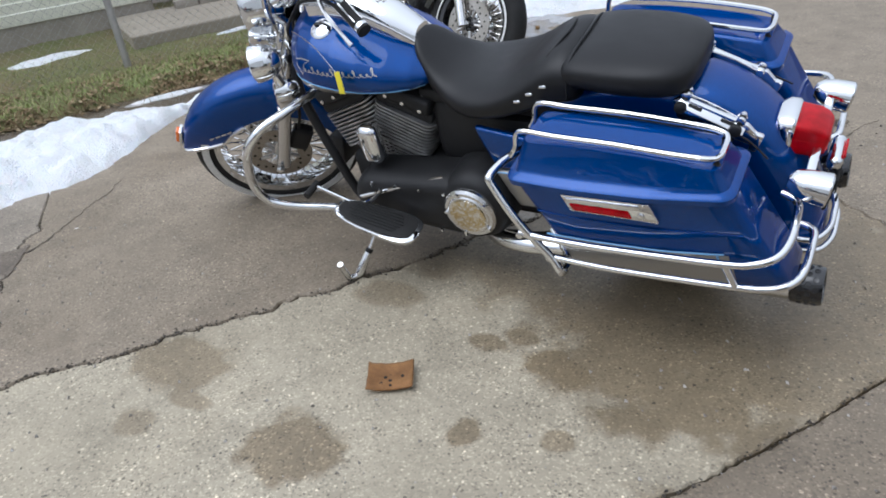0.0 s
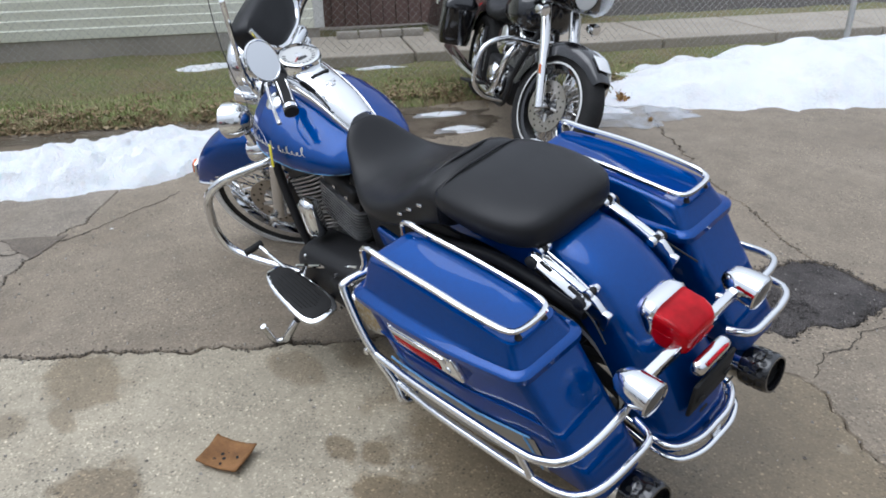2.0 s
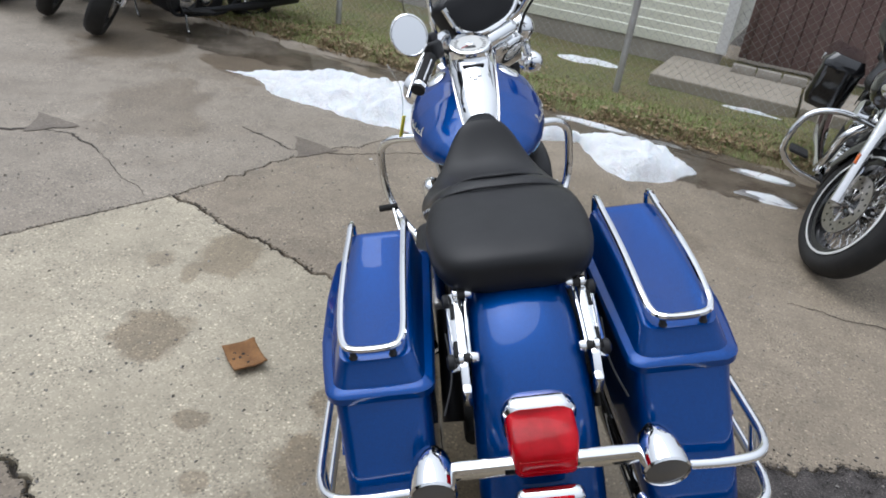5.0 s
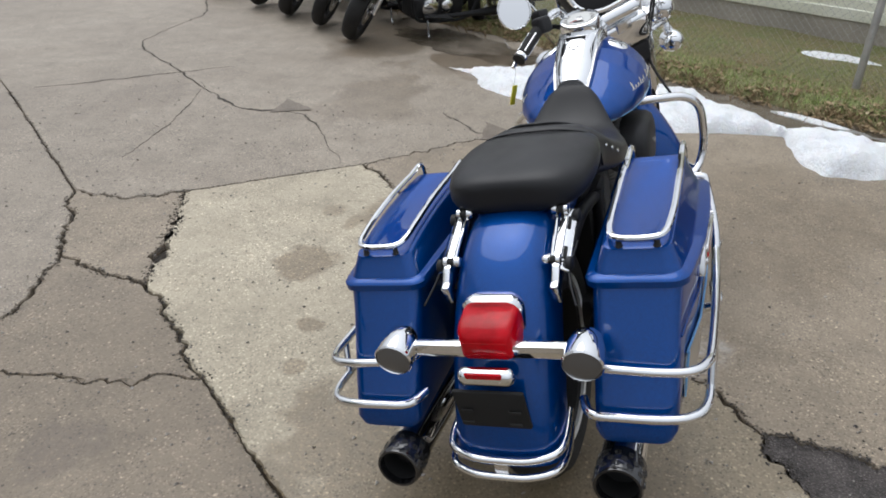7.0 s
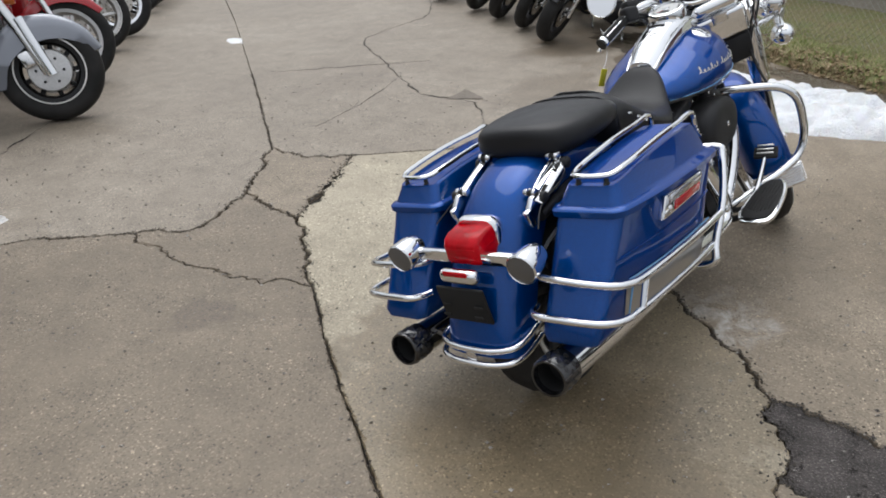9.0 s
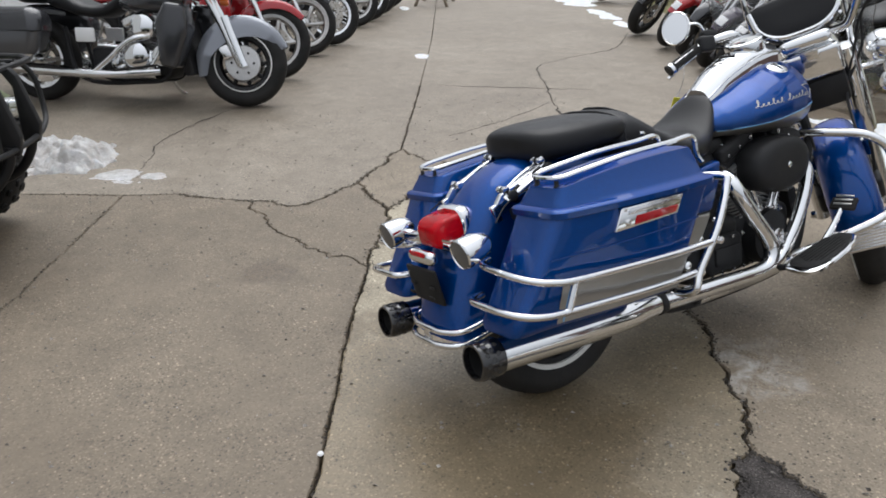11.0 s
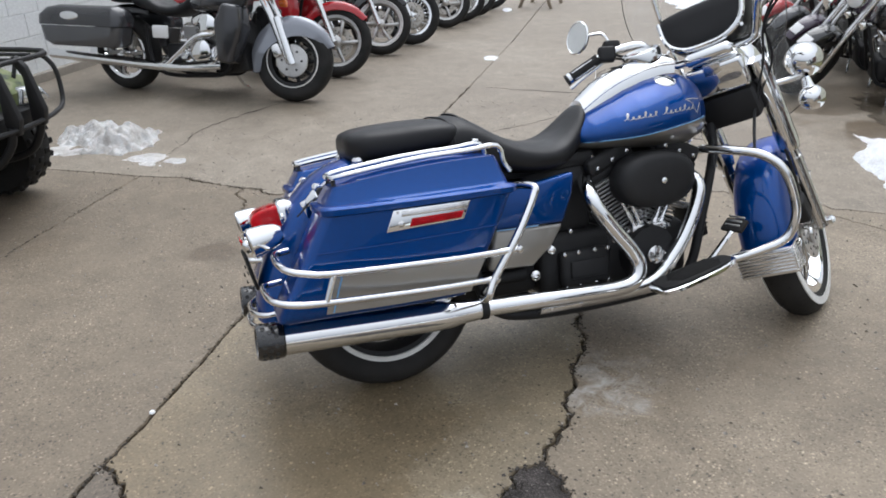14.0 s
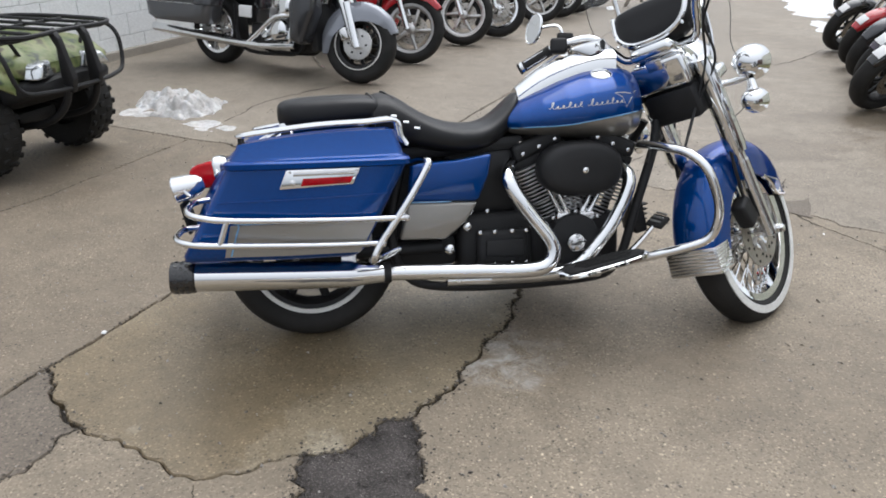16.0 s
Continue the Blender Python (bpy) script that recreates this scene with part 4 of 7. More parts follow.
    # guard bars round the bag
    g = part("saddlebag_guard", tube([(0.305, 0.412, 0.463), (0.1, 0.418, 0.467), (-0.20, 0.414, 0.480), (-0.278, 0.404, 0.489), (-0.316, 0.380, 0.497), (-0.332, 0.335, 0.503), (-0.335, 0.27, 0.507), (-0.328, 0.200, 0.510), (-0.29, 0.175, 0.512)], 0.0095, 10, 5), M_CHROME, bike, "chrome saddlebag guard rails", m=flip)
    part("lower_rail", tube([(0.225, 0.404, 0.389), (0.05, 0.412, 0.394), (-0.23, 0.409, 0.408), (-0.312, 0.401, 0.414), (-0.352, 0.378, 0.420), (-0.370, 0.335, 0.424), (-0.374, 0.26, 0.426), (-0.368, 0.195, 0.427), (-0.32, 0.172, 0.427)], 0.0095, 10, 5), M_CHROME, g, m=flip)
    part("front_post", tube([(0.29, 0.25, 0.335), (0.215, 0.33, 0.325), (0.20, 0.41, 0.342), (0.225, 0.410, 0.393), (0.30, 0.412, 0.50), (0.365, 0.394, 0.600), (0.374, 0.38, 0.622), (0.36, 0.30, 0.62), (0.33, 0.21, 0.60)], 0.0115, 10, 5), M_CHROME, g, m=flip)
    part("brace", rod((-0.238, 0.409, 0.408), (-0.212, 0.414, 0.480), 0.0085), M_CHROME, g, m=flip)
    for x, y, z in ((0.30, 0.412, 0.463), (0.228, 0.406, 0.389)):
        part("bolt", lathe([(0.010, 0), (0.010, 0.006), (0.005, 0.009), (0, 0.009)], 12, pose(x, y + 0.006, z, -90)), M_CHROME2, g, m=flip)
    return bag


for s in (-1, 1):
    saddlebag(s)


# seat
def loft_x(table, xs, bm=None, e_top=2.6, e_low=3.2, n=32):
    return ring_skin(bm or bmesh.new(), [super_ring(x, *interp(x, table), n=n, e_top=e_top, e_low=e_low) for x in xs])


PILLION = [(-0.072, 0.050, 0.752, 0.785), (-0.068, 0.090, 0.735, 0.800), (-0.055, 0.125, 0.722, 0.810), (-0.025, 0.152, 0.715, 0.817), (0.03, 0.170, 0.715, 0.822), (0.12, 0.176, 0.722, 0.826), (0.20, 0.168, 0.730, 0.826), (0.245, 0.158, 0.735, 0.820), (0.262, 0.148, 0.745, 0.808)]
RIDER = [(0.215, 0.162, 0.690, 0.800), (0.235, 0.160, 0.680, 0.824), (0.27, 0.160, 0.672, 0.832), (0.31, 0.165, 0.660, 0.822), (0.36, 0.175, 0.645, 0.786), (0.42, 0.187, 0.632, 0.748), (0.49, 0.192, 0.622, 0.724), (0.56, 0.180, 0.618, 0.716), (0.62, 0.150, 0.630, 0.722), (0.67, 0.120, 0.655, 0.757), (0.70, 0.102, 0.682, 0.785), (0.722, 0.086, 0.705, 0.807), (0.738, 0.066, 0.735, 0.818), (0.746, 0.044, 0.765, 0.818)]
seat = part("seat", loft_x(RIDER, [q[0] for q in RIDER] + [], e_top=2.4), M_VINYL, bike, "black vinyl two-up seat with chrome studs")
seat.data.materials[0] = M_VINYL
sub = seat.modifiers.new("sub", "SUBSURF")
sub.levels = sub.render_levels = 1
pil = part("pillion_pad", loft_x(PILLION, [q[0] for q in PILLION], e_top=2.8), M_VINYL, seat, "raised passenger pad")
sub = pil.modifiers.new("sub", "SUBSURF")
sub.levels = sub.render_levels = 1
part("seam", tube([(0.238, 0.160, 0.72), (0.236, 0.154, 0.775), (0.234, 0.128, 0.808), (0.229, 0.07, 0.823), (0.226, 0, 0.826), (0.229, -0.07, 0.823), (0.234, -0.128, 0.808), (0.236, -0.154, 0.775), (0.238, -0.160, 0.72)], 0.0032, 8), M_VINYL, seat)
part("bolster_seam", tube([(0.305, 0.105, 0.806), (0.280, 0.05, 0.828), (0.274, 0, 0.831), (0.280, -0.05, 0.828), (0.305, -0.105, 0.806)], 0.0035, 8), M_VINYL, seat)
for s in (-1, 1):
    for x, y, z in ((0.300, 0.164, 0.752), (0.338, 0.172, 0.732), (0.372, 0.180, 0.712)):
        part("stud", rbox(0.020, 0.005, 0.008, pose(x, s * y, z, s * 25, 8), 0.002), M_CHROME, seat)

# side covers, frame
for s in (-1, 1):
    cover = part("side_cover", plate_y([(0.345, 0.598), (0.50, 0.606), (0.615, 0.622), (0.602, 0.55), (0.566, 0.468), (0.33, 0.475)] if s < 0 else [(0.35, 0.585), (0.53, 0.612), (0.510, 0.55), (0.48, 0.47), (0.33, 0.475)], s * 0.150, -0.190 if s < 0 else 0.176, 0.012, 3), M_BLUE, bike, "blue side cover with a pewter lower half")
    part("lower_half", plate_y([(0.33, 0.473), (0.568, 0.466), (0.525, 0.40), (0.455, 0.343), (0.30, 0.350)] if s < 0 else [(0.33, 0.473), (0.48, 0.468), (0.45, 0.40), (0.42, 0.345), (0.30, 0.352)], s * 0.150, s * 0.188, 0.012, 3), M_PEWTER, cover)
    part("pinstripe", rod((0.335, s * 0.1905, 0.474), (0.475, s * 0.1905, 0.4705), 0.002, 6), M_STRIPE, cover)
    part("frame_tube", tube([(1.25, s * 0.05, 0.70), (1.215, s * 0.10, 0.60), (1.14, s * 0.13, 0.40), (1.08, s * 0.13, 0.22), (0.95, s * 0.13, 0.165), (0.5, s * 0.13, 0.165), (0.32, s * 0.13, 0.22), (0.28, s * 0.13, 0.40), (0.33, s * 0.12, 0.62)], 0.0165), M_BLACK, bike, "black frame tube")
    part("shock", tube([(0.05, s * 0.16, 0.32), (0.22, s * 0.15, 0.52)], 0.026, 12, 0), M_BLACK, bike)
    part("swingarm", tube([(0.45, s * 0.12, 0.31), (0.01, s * 0.115, 0.302)], 0.024, 10, 0), M_BLACK, bike)
part("frame_spine", tube([(1.28, 0, 0.80), (1.0, 0, 0.74), (0.6, 0, 0.68), (0.4, 0, 0.60)], 0.024), M_BLACK, bike)
part("battery_box", rbox(0.26, 0.22, 0.26, pose(0.40, 0, 0.47), 0.02), M_BLACK, bike)
part("oil_tank", rbox(0.26, 0.19, 0.24, pose(0.60, 0, 0.52), 0.04, 3), M_BLACK, bike)
part("coil_cover", rbox(0.34, 0.11, 0.10, pose(0.92, 0, 0.675), 0.03, 3), M_BLACK, bike)
part("seat_pan", rbox(0.50, 0.20, 0.05, pose(0.50, 0, 0.635, 0, -4), 0.02), M_BLACK, bike)
part("lower_frame", rbox(0.30, 0.20, 0.12, pose(0.36, 0, 0.29), 0.03), M_BLACK, bike)

# fuel tank: two pewter-and-blue halves under a white console
TANK = [(0.672, 0.074, 0.700, 0.736), (0.69, 0.113, 0.684, 0.76), (0.73, 0.148, 0.670, 0.786), (0.8, 0.182, 0.662, 0.82), (0.88, 0.202, 0.655, 0.856), (0.96, 0.21, 0.648, 0.884), (1.04, 0.205, 0.644, 0.900), (1.1, 0.187, 0.644, 0.898), (1.145, 0.153, 0.652, 0.884), (1.168, 0.113, 0.670, 0.86), (1.176, 0.069, 0.700, 0.82)]


def tank_line(x):
    return interp(x, [(0.66, 0.697), (0.87, 0.704), (1.18, 0.752)])[0]


xs = [0.672 + (1.176 - 0.672) * i / 70 for i in range(71)]
bm = bmesh.new()
rings = []
for x in xs:
    half, z0, z1 = interp(x, TANK)
    lo, hi, mid = [], [], tank_line(x)
    zc = z0 + (z1 - z0) * 0.42
    for i in range(120):
        a = 2 * math.pi * i / 120
        c, s_ = math.cos(a), math.sin(a)
        hgt = (z1 - zc) if s_ > 0 else (zc - z0)
        e = 1.95 if s_ > 0 else 2.3
        lo.append((x, half * math.copysign(abs(c) ** (2 / e), c), zc + hgt * math.copysign(abs(s_) ** (2 / e), s_)))
    rings.append(lo)
tank = part("fuel_tank", ring_skin(bm, rings), [M_BLUE, M_PEWTER], bike, "blue fuel tank with pewter lower panels", pick=lambda f: 1 if f.calc_center_median().z < tank_line(f.calc_center_median().x) and abs(f.calc_center_median().y) > 0.03 else 0)


def tank_y(x, z):
    half, z0, z1 = interp(x, TANK)
    zc = z0 + (z1 - z0) * 0.42
    hgt, e = ((z1 - zc), 1.95) if z > zc else ((zc - z0), 2.3)
    return half * max(0.0, 1 - abs((z - zc) / hgt) ** e) ** (1 / e)


for s in (-1, 1):
    part("pinstripe", tube([(x, s * (tank_y(x, tank_line(x)) + 0.001), tank_line(x)) for x in [0.70 + 0.046 * i for i in range(11)]], 0.0022, 6, 2), M_STRIPE, tank, "light blue pinstripe")


def tank_top(x):
    return interp(x, TANK)[2]


con = [0.740 + 0.345 * i / 18 for i in range(19)]
rings = []
for x in con:
    w = interp(x, [(0.72, 0.046), (0.80, 0.058), (0.95, 0.068), (1.085, 0.074)])[0]
    z = tank_top(x) + interp(x, [(0.74, 0.040), (0.82, 0.062), (1.085, 0.060)])[0]
    half = [(w, z - 0.075), (w, z - 0.034), (w - 0.003, z - 0.028), (w * 0.78, z - 0.014), (w * 0.5, z - 0.003), (w * 0.18, z)]
    rings.append([(x, -y, h) for y, h in half] + [(x, y, h) for y, h in half[::-1]])
console = part("tank_console", ring_skin(bmesh.new(), rings), M_CHROME, tank, "polished chrome tank console")
slope = pose(1.005, 0, 0.958, 0, -17)
dial = part("speedometer", lathe([(0.066, -0.02), (0.068, 0.006), (0.064, 0.016), (0.058, 0.018), (0.055, 0.010), (0, 0.010)], 36, slope), M_CHROME, console, "round speedometer in a chrome ring")
part("dial_face", lathe([(0.055, 0.0085), (0.0, 0.0105)], 32, slope @ pose(0, 0, 0.002)), M_DIAL, dial, "pale dial")
for i in range(17):
    a = radians(215 - 250 * i / 16 + 90)
    part("dial_mark", rbox(0.010, 0.0022, 0.001, slope @ pose(0.045 * math.cos(a), 0.045 * math.sin(a), 0.0125, 0, 0, math.degrees(a)), 0), M_INK, dial)
part("needle", rbox(0.036, 0.003, 0.001, slope @ pose(-0.012, 0.014, 0.0130, 0, 0, 130), 0), M_RED_LENS, dial)
part("odometer", rbox(0.012, 0.032, 0.001, slope @ pose(-0.018, 0, 0.0125), 0), M_INK, dial)
part("dial_hub", lathe([(0.012, 0), (0.012, 0.003), (0, 0.004)], 14, slope @ pose(0, 0, 0.012)), M_CHROME2, dial)
part("ignition_slot", rbox(0.010, 0.066, 0.006, pose(0.905, 0, 0.927, 0, -20), 0.003), M_DARK, console)
badge = part("console_badge", rbox(0.022, 0.016, 0.006, pose(0.852, 0, 0.906, 0, -24), 0.002), M_CHROME2, console, "small chrome badge")
part("badge_wing", rbox(0.010, 0.038, 0.005, pose(0.858, 0, 0.909, 0, -24), 0.002), M_CHROME2, badge)
for s in (-1, 1):
    part("filler_cap", lathe([(0.034, 0), (0.036, 0.006), (0.030, 0.011), (0, 0.013)], 24, pose(1.015, s * 0.112, 0.864, -s * 28, -6)), M_CHROME, tank, "chrome filler cap")
for s in (-1, 1):
    part("console_trim", tube([(x, s * (interp(x, [(0.72, 0.046), (0.80, 0.058), (0.95, 0.068), (1.085, 0.074)])[0] + 0.002), tank_top(x) + interp(x, [(0.74, 0.010), (0.82, 0.026), (1.085, 0.024)])[0]) for x in con[::3]], 0.0028, 6, 2), M_CHROME2, console)


def script_mark(side):
    """The brand mark on the tank, as plain strokes: a slanted script and a winged outline."""
    x, step = (0.812, 0.0180)
    tall = (0.030, 0.011, 0.012, 0.026, 0.012, 0.020, 0.0, 0.030, 0.012, 0.012, 0.016, 0.026, 0.011, 0.012)
    for i, h in enumerate(tall):
        if not h:
            continue
        xa, pts = x + step * i, []
        for j in range(11):
            t = 2 * math.pi * j / 10
            up = h * 0.72 * (0.5 - 0.5 * math.cos(t))
            pts.append((xa + step * (j / 10 - 0.1) + 0.36 * step * math.sin(t) + 0.5 * up, 0, 0.757 + 0.065 * (xa - 0.80) + up))
        bm = tube(pts, [0.0008 + 0.0007 * math.sin(math.pi * j / 10) for j in range(11)], 5, 0)
        for v in bm.verts:
            v.co.y = side * (tank_y(v.co.x, v.co.z) + 0.0006 + (0.0012 if v.co.y > 0 else 0))
        part("script_stroke", bm, M_LETTER, tank)
    for pts in ([(1.034, 0.805), (1.060, 0.792), (1.075, 0.758), (1.094, 0.786), (1.122, 0.812), (1.092, 0.802), (1.072, 0.806), (1.034, 0.805)],):
        bm = tube([(a, 0, b) for a, b in pts], 0.0014, 5, 0)
        for v in bm.verts:
            v.co.y = side * (tank_y(v.co.x, v.co.z) + 0.0006 + (0.0012 if v.co.y > 0 else 0))
        part("wing_outline", bm, M_LETTER, tank)


for s in (-1, 1):
    script_mark(s)

# ---- engine, gearbox and exhaust ----
engine = part("engine", rbox(0.36, 0.21, 0.20, pose(0.92, 0, 0.295), 0.035, 3), M_BLACK, bike, "black air-cooled V-twin engine")
part("gearbox", rbox(0.27, 0.24, 0.20, pose(0.64, -0.01, 0.315), 0.03, 3), M_BLACK, engine, "black gearbox case")
part("gearbox_cover", rbox(0.18, 0.04, 0.125, pose(0.655, -0.145, 0.300), 0.02, 3), M_BLACK, engine)
part("gearbox_rib", rbox(0.13, 0.012, 0.060, pose(0.66, -0.168, 0.300), 0.006, 2), M_BLACK, engine)
for x in (0.575, 0.625, 0.685, 0.735):
    for z in (0.245, 0.357):
        part("bolt", lathe([(0.007, 0), (0.007, 0.006), (0, 0.008)], 8, pose(x, -0.165, z, 90)), M_CHROME, engine)
part("cam_cover", lathe([(0.0, 0.040), (0.06, 0.038), (0.092, 0.028), (0.098, 0.0), (0.098, -0.02)], 32, pose(0.915, -0.125, 0.305, 90)), M_BLACK, engine, "round black cam cover")
pts = part("points_cover", lathe([(0.030, 0.030), (0.030, 0.046), (0.024, 0.051), (0, 0.052)], 24, pose(0.910, -0.135, 0.305, 90)), M_CHROME2, engine, "small chrome cover")
for i in range(5):
    a = 2 * math.pi * i / 5 + 0.3
    part("bolt", lathe([(0.006, 0.052), (0.006, 0.060), (0, 0.061)], 8, pose(0.910 + 0.025 * math.cos(a), -0.135, 0.305 + 0.025 * math.sin(a), 90)), M_CHROME, pts)
for i, (x, z) in enumerate(((0.845, 0.385), (0.925, 0.402), (1.005, 0.385), (1.03, 0.31), (1.02, 0.235), (0.84, 0.225))):
    part("bolt", lathe([(0.007, 0), (0.007, 0.010), (0, 0.012)], 8, pose(x, -0.118, z, 90)), M_CHROME2, engine)


def cylinder(lean):
    """One finned cylinder with its head, rocker cover and pushrod tubes, leaning fore or aft."""
    base = pose(0.925, 0, 0.315, 0, lean)
    jug = part("cylinder", lathe([(0.070, 0.06), (0.070, 0.26), (0, 0.26)], 24, base), M_BLACK, engine, "black finned cylinder")
    for i in range(16):
        z = 0.085 + 0.0135 * i
        w = 0.094 if i < 6 else 0.112
        part("fin", ring_skin(bmesh.new(), [round_rect(-w, w, -w * 1.05, w * 1.05, z, 0.035, 4), round_rect(-w, w, -w * 1.05, w * 1.05, z + 0.0055, 0.035, 4)]), M_FIN, jug, m=base)
    part("head", rbox(0.200, 0.215, 0.040, base @ pose(0, 0, 0.312), 0.012, 2), M_BLACK, jug, "black cylinder head")
    part("rocker_cover", rbox(0.176, 0.245, 0.058, base @ pose(0, 0, 0.352), 0.016, 3), M_BLACK, jug, "black rocker cover")
    for y in (-0.07, 0.07):
        for x in (-0.05, 0.05):
            part("bolt", lathe([(0.006, 0), (0.006, 0.006), (0, 0.008)], 8, base @ pose(x, y * 1.4, 0.380)), M_CHROME2, jug)
    for x in (-0.06, 0.0, 0.06):
        for y in (-1, 1):
            part("cover_screw", lathe([(0.007, 0), (0.007, 0.005), (0, 0.007)], 8, base @ pose(x, y * 0.122, 0.345, -y * 90)), M_CHROME, jug)


M_FIN = two_scale("machined_fin", (0.20, 0.20, 0.20), (0.52, 0.52, 0.52), (0.3, 0.45), 0.6, 12, 150)
for lean in (-22.5, 22.5):
    cylinder(lean)
for x0, z0, x1, z1 in ((0.905, 0.385, 0.815, 0.585), (0.882, 0.380, 0.787, 0.570), (0.945, 0.385, 1.035, 0.585), (0.968, 0.380, 1.063, 0.570)):
    tube_part = part("pushrod_tube", rod((x0, -0.118, z0), (x1, -0.112, z1), 0.0085, 10), M_CHROME, engine, "chrome pushrod tube")
    part("cup", rod((x0, -0.118, z0), (x0 + (x1 - x0) * 0.16, -0.1175, z0 + (z1 - z0) * 0.16), 0.0125, 10), M_CHROME, tube_part)
for x in (0.885, 0.965):
    part("tappet_block", rbox(0.060, 0.045, 0.030, pose(x, -0.112, 0.388), 0.008), M_CHROME2, engine, "bright tappet block")
# air cleaner
bm = bmesh.new()
rings = []
for yy, sc in ((-0.105, 0.92), (-0.118, 0.98), (-0.165, 1.0), (-0.190, 0.97), (-0.205, 0.88), (-0.212, 0.70), (-0.214, 0.35)):
    rings.append([(0.925 + sc * 0.146 * math.copysign(abs(math.cos(a)) ** 0.85, math.cos(a)), yy, 0.558 + sc * 0.094 * math.copysign(abs(math.sin(a)) ** 0.85, math.sin(a))) for a in [2 * math.pi * i / 40 for i in range(40)]])
air = part("air_cleaner", ring_skin(bm, rings), M_BLACK, engine, "oval black air cleaner cover")
part("screw", lathe([(0.010, 0), (0.010, 0.005), (0.005, 0.008), (0, 0.008)], 14, pose(0.926, -0.213, 0.556, 90)), M_CHROME, air, "chrome screw")
# primary drive on the left
pr = []
for yy, sc in ((0.10, 1.0), (0.165, 1.02), (0.190, 1.0), (0.210, 0.95), (0.226, 0.86), (0.236, 0.74), (0.240, 0.55)):
    ring = []
    for i in range(48):
        a = 2 * math.pi * i / 48
        cx = 0.93 if math.cos(a) > 0 else 0.58
        rr = (0.090 if math.cos(a) > 0 else 0.116) * sc
        ring.append((cx + rr * math.cos(a), yy, 0.318 + rr * math.sin(a) - (0.0 if math.cos(a) > 0 else -0.01)))
    pr.append(ring)
primary = part("primary_cover", ring_skin(bmesh.new(), pr), M_BLACK, engine, "long black primary drive cover")
part("clutch_bulge", lathe([(0.125, 0.10), (0.124, 0.185), (0.117, 0.212), (0.104, 0.230), (0.092, 0.238), (0, 0.240)], 40, pose(0.56, 0, 0.342, -90)), M_BLACK, primary)
derby = part("derby_cover", lathe([(0.088, 0.232), (0.088, 0.250), (0.080, 0.258), (0.070, 0.258), (0.066, 0.262), (0.03, 0.264), (0, 0.264)], 40, pose(0.56, 0, 0.345, -90)), M_CHROME2, engine, "round chrome clutch cover with a gilt emblem")
part("emblem", lathe([(0.060, 0.2635), (0.060, 0.2655), (0.02, 0.267), (0, 0.267)], 28, pose(0.56, 0, 0.345, -90)), M_GILT, derby, "gilt emblem")
for i in range(5):
    a = 2 * math.pi * i / 5
    part("bolt", lathe([(0.006, 0.258), (0.006, 0.265), (0, 0.266)], 8, pose(0.56 + 0.076 * math.cos(a), 0, 0.345 + 0.076 * math.sin(a), -90)), M_CHROME, derby)
for i in range(9):
    x, z = 0.60 + 0.045 * i, 0.318 + (0.078 if i % 2 else -0.078)
    part("bolt", lathe([(0.006, 0), (0.006, 0.006), (0, 0.007)], 8, pose(x, 0.238, z, -90)), M_CHROME2, primary)
horn = part("horn_cover", rbox(0.078, 0.062, 0.145, pose(0.925, 0.165, 0.50, 0, 0), 0.031, 6), M_CHROME, engine, "tall chrome horn cover")
part("starter", lathe([(0, -0.10), (0.036, -0.10), (0.04, 0.0), (0.04, 0.08), (0, 0.08)], 20, pose(0.62, -0.02, 0.45, 0, 90)), M_BLACK, engine)
for x, z, r in ((0.536, 0.432, 0.017), (0.532, 0.378, 0.015), (0.47, 0.305, 0.017), (0.60, 0.43, 0.01)):
    part("chrome_cap", lathe([(r * 0.7, 0), (r, 0.006), (r, 0.02), (r * 0.6, 0.026), (0, 0.027)], 14, pose(x, -0.145, z, 90)), M_CHROME, engine, "chrome cap nut")
part("regulator", rbox(0.05, 0.12, 0.12, pose(1.19, 0, 0.36, 0, -14), 0.008), M_BLACK, engine)
for i in range(6):
    part("regulator_fin", rbox(0.02, 0.12, 0.004, pose(1.212, 0, 0.315 + 0.018 * i, 0, -14), 0), M_BLACK, engine)

ex = part("exhaust_pipe", tube([(0.70, -0.10, 0.575), (0.672, -0.175, 0.540), (0.69, -0.200, 0.485), (0.743, -0.208, 0.410), (0.796, -0.215, 0.340), (0.813, -0.221, 0.290), (0.790, -0.226, 0.246), (0.72, -0.229, 0.233), (0.55, -0.232, 0.241), (0.26, -0.234, 0.256)], 0.0265, 14, 6), M_CHROME, bike, "chrome exhaust header with a heat shield")
part("front_header", tube([(1.09, -0.10, 0.56), (1.105, -0.155, 0.52), (1.085, -0.17, 0.45), (1.03, -0.175, 0.35), (0.96, -0.175, 0.265), (0.90, -0.18, 0.222), (0.80, -0.19, 0.205), (0.6, -0.20, 0.212)], 0.0235, 14, 6), M_CHROME, ex)
part("collector", tube([(1.0, -0.165, 0.196), (0.75, -0.185, 0.196), (0.45, -0.205, 0.21)], 0.020, 12), M_CHROME2, ex)
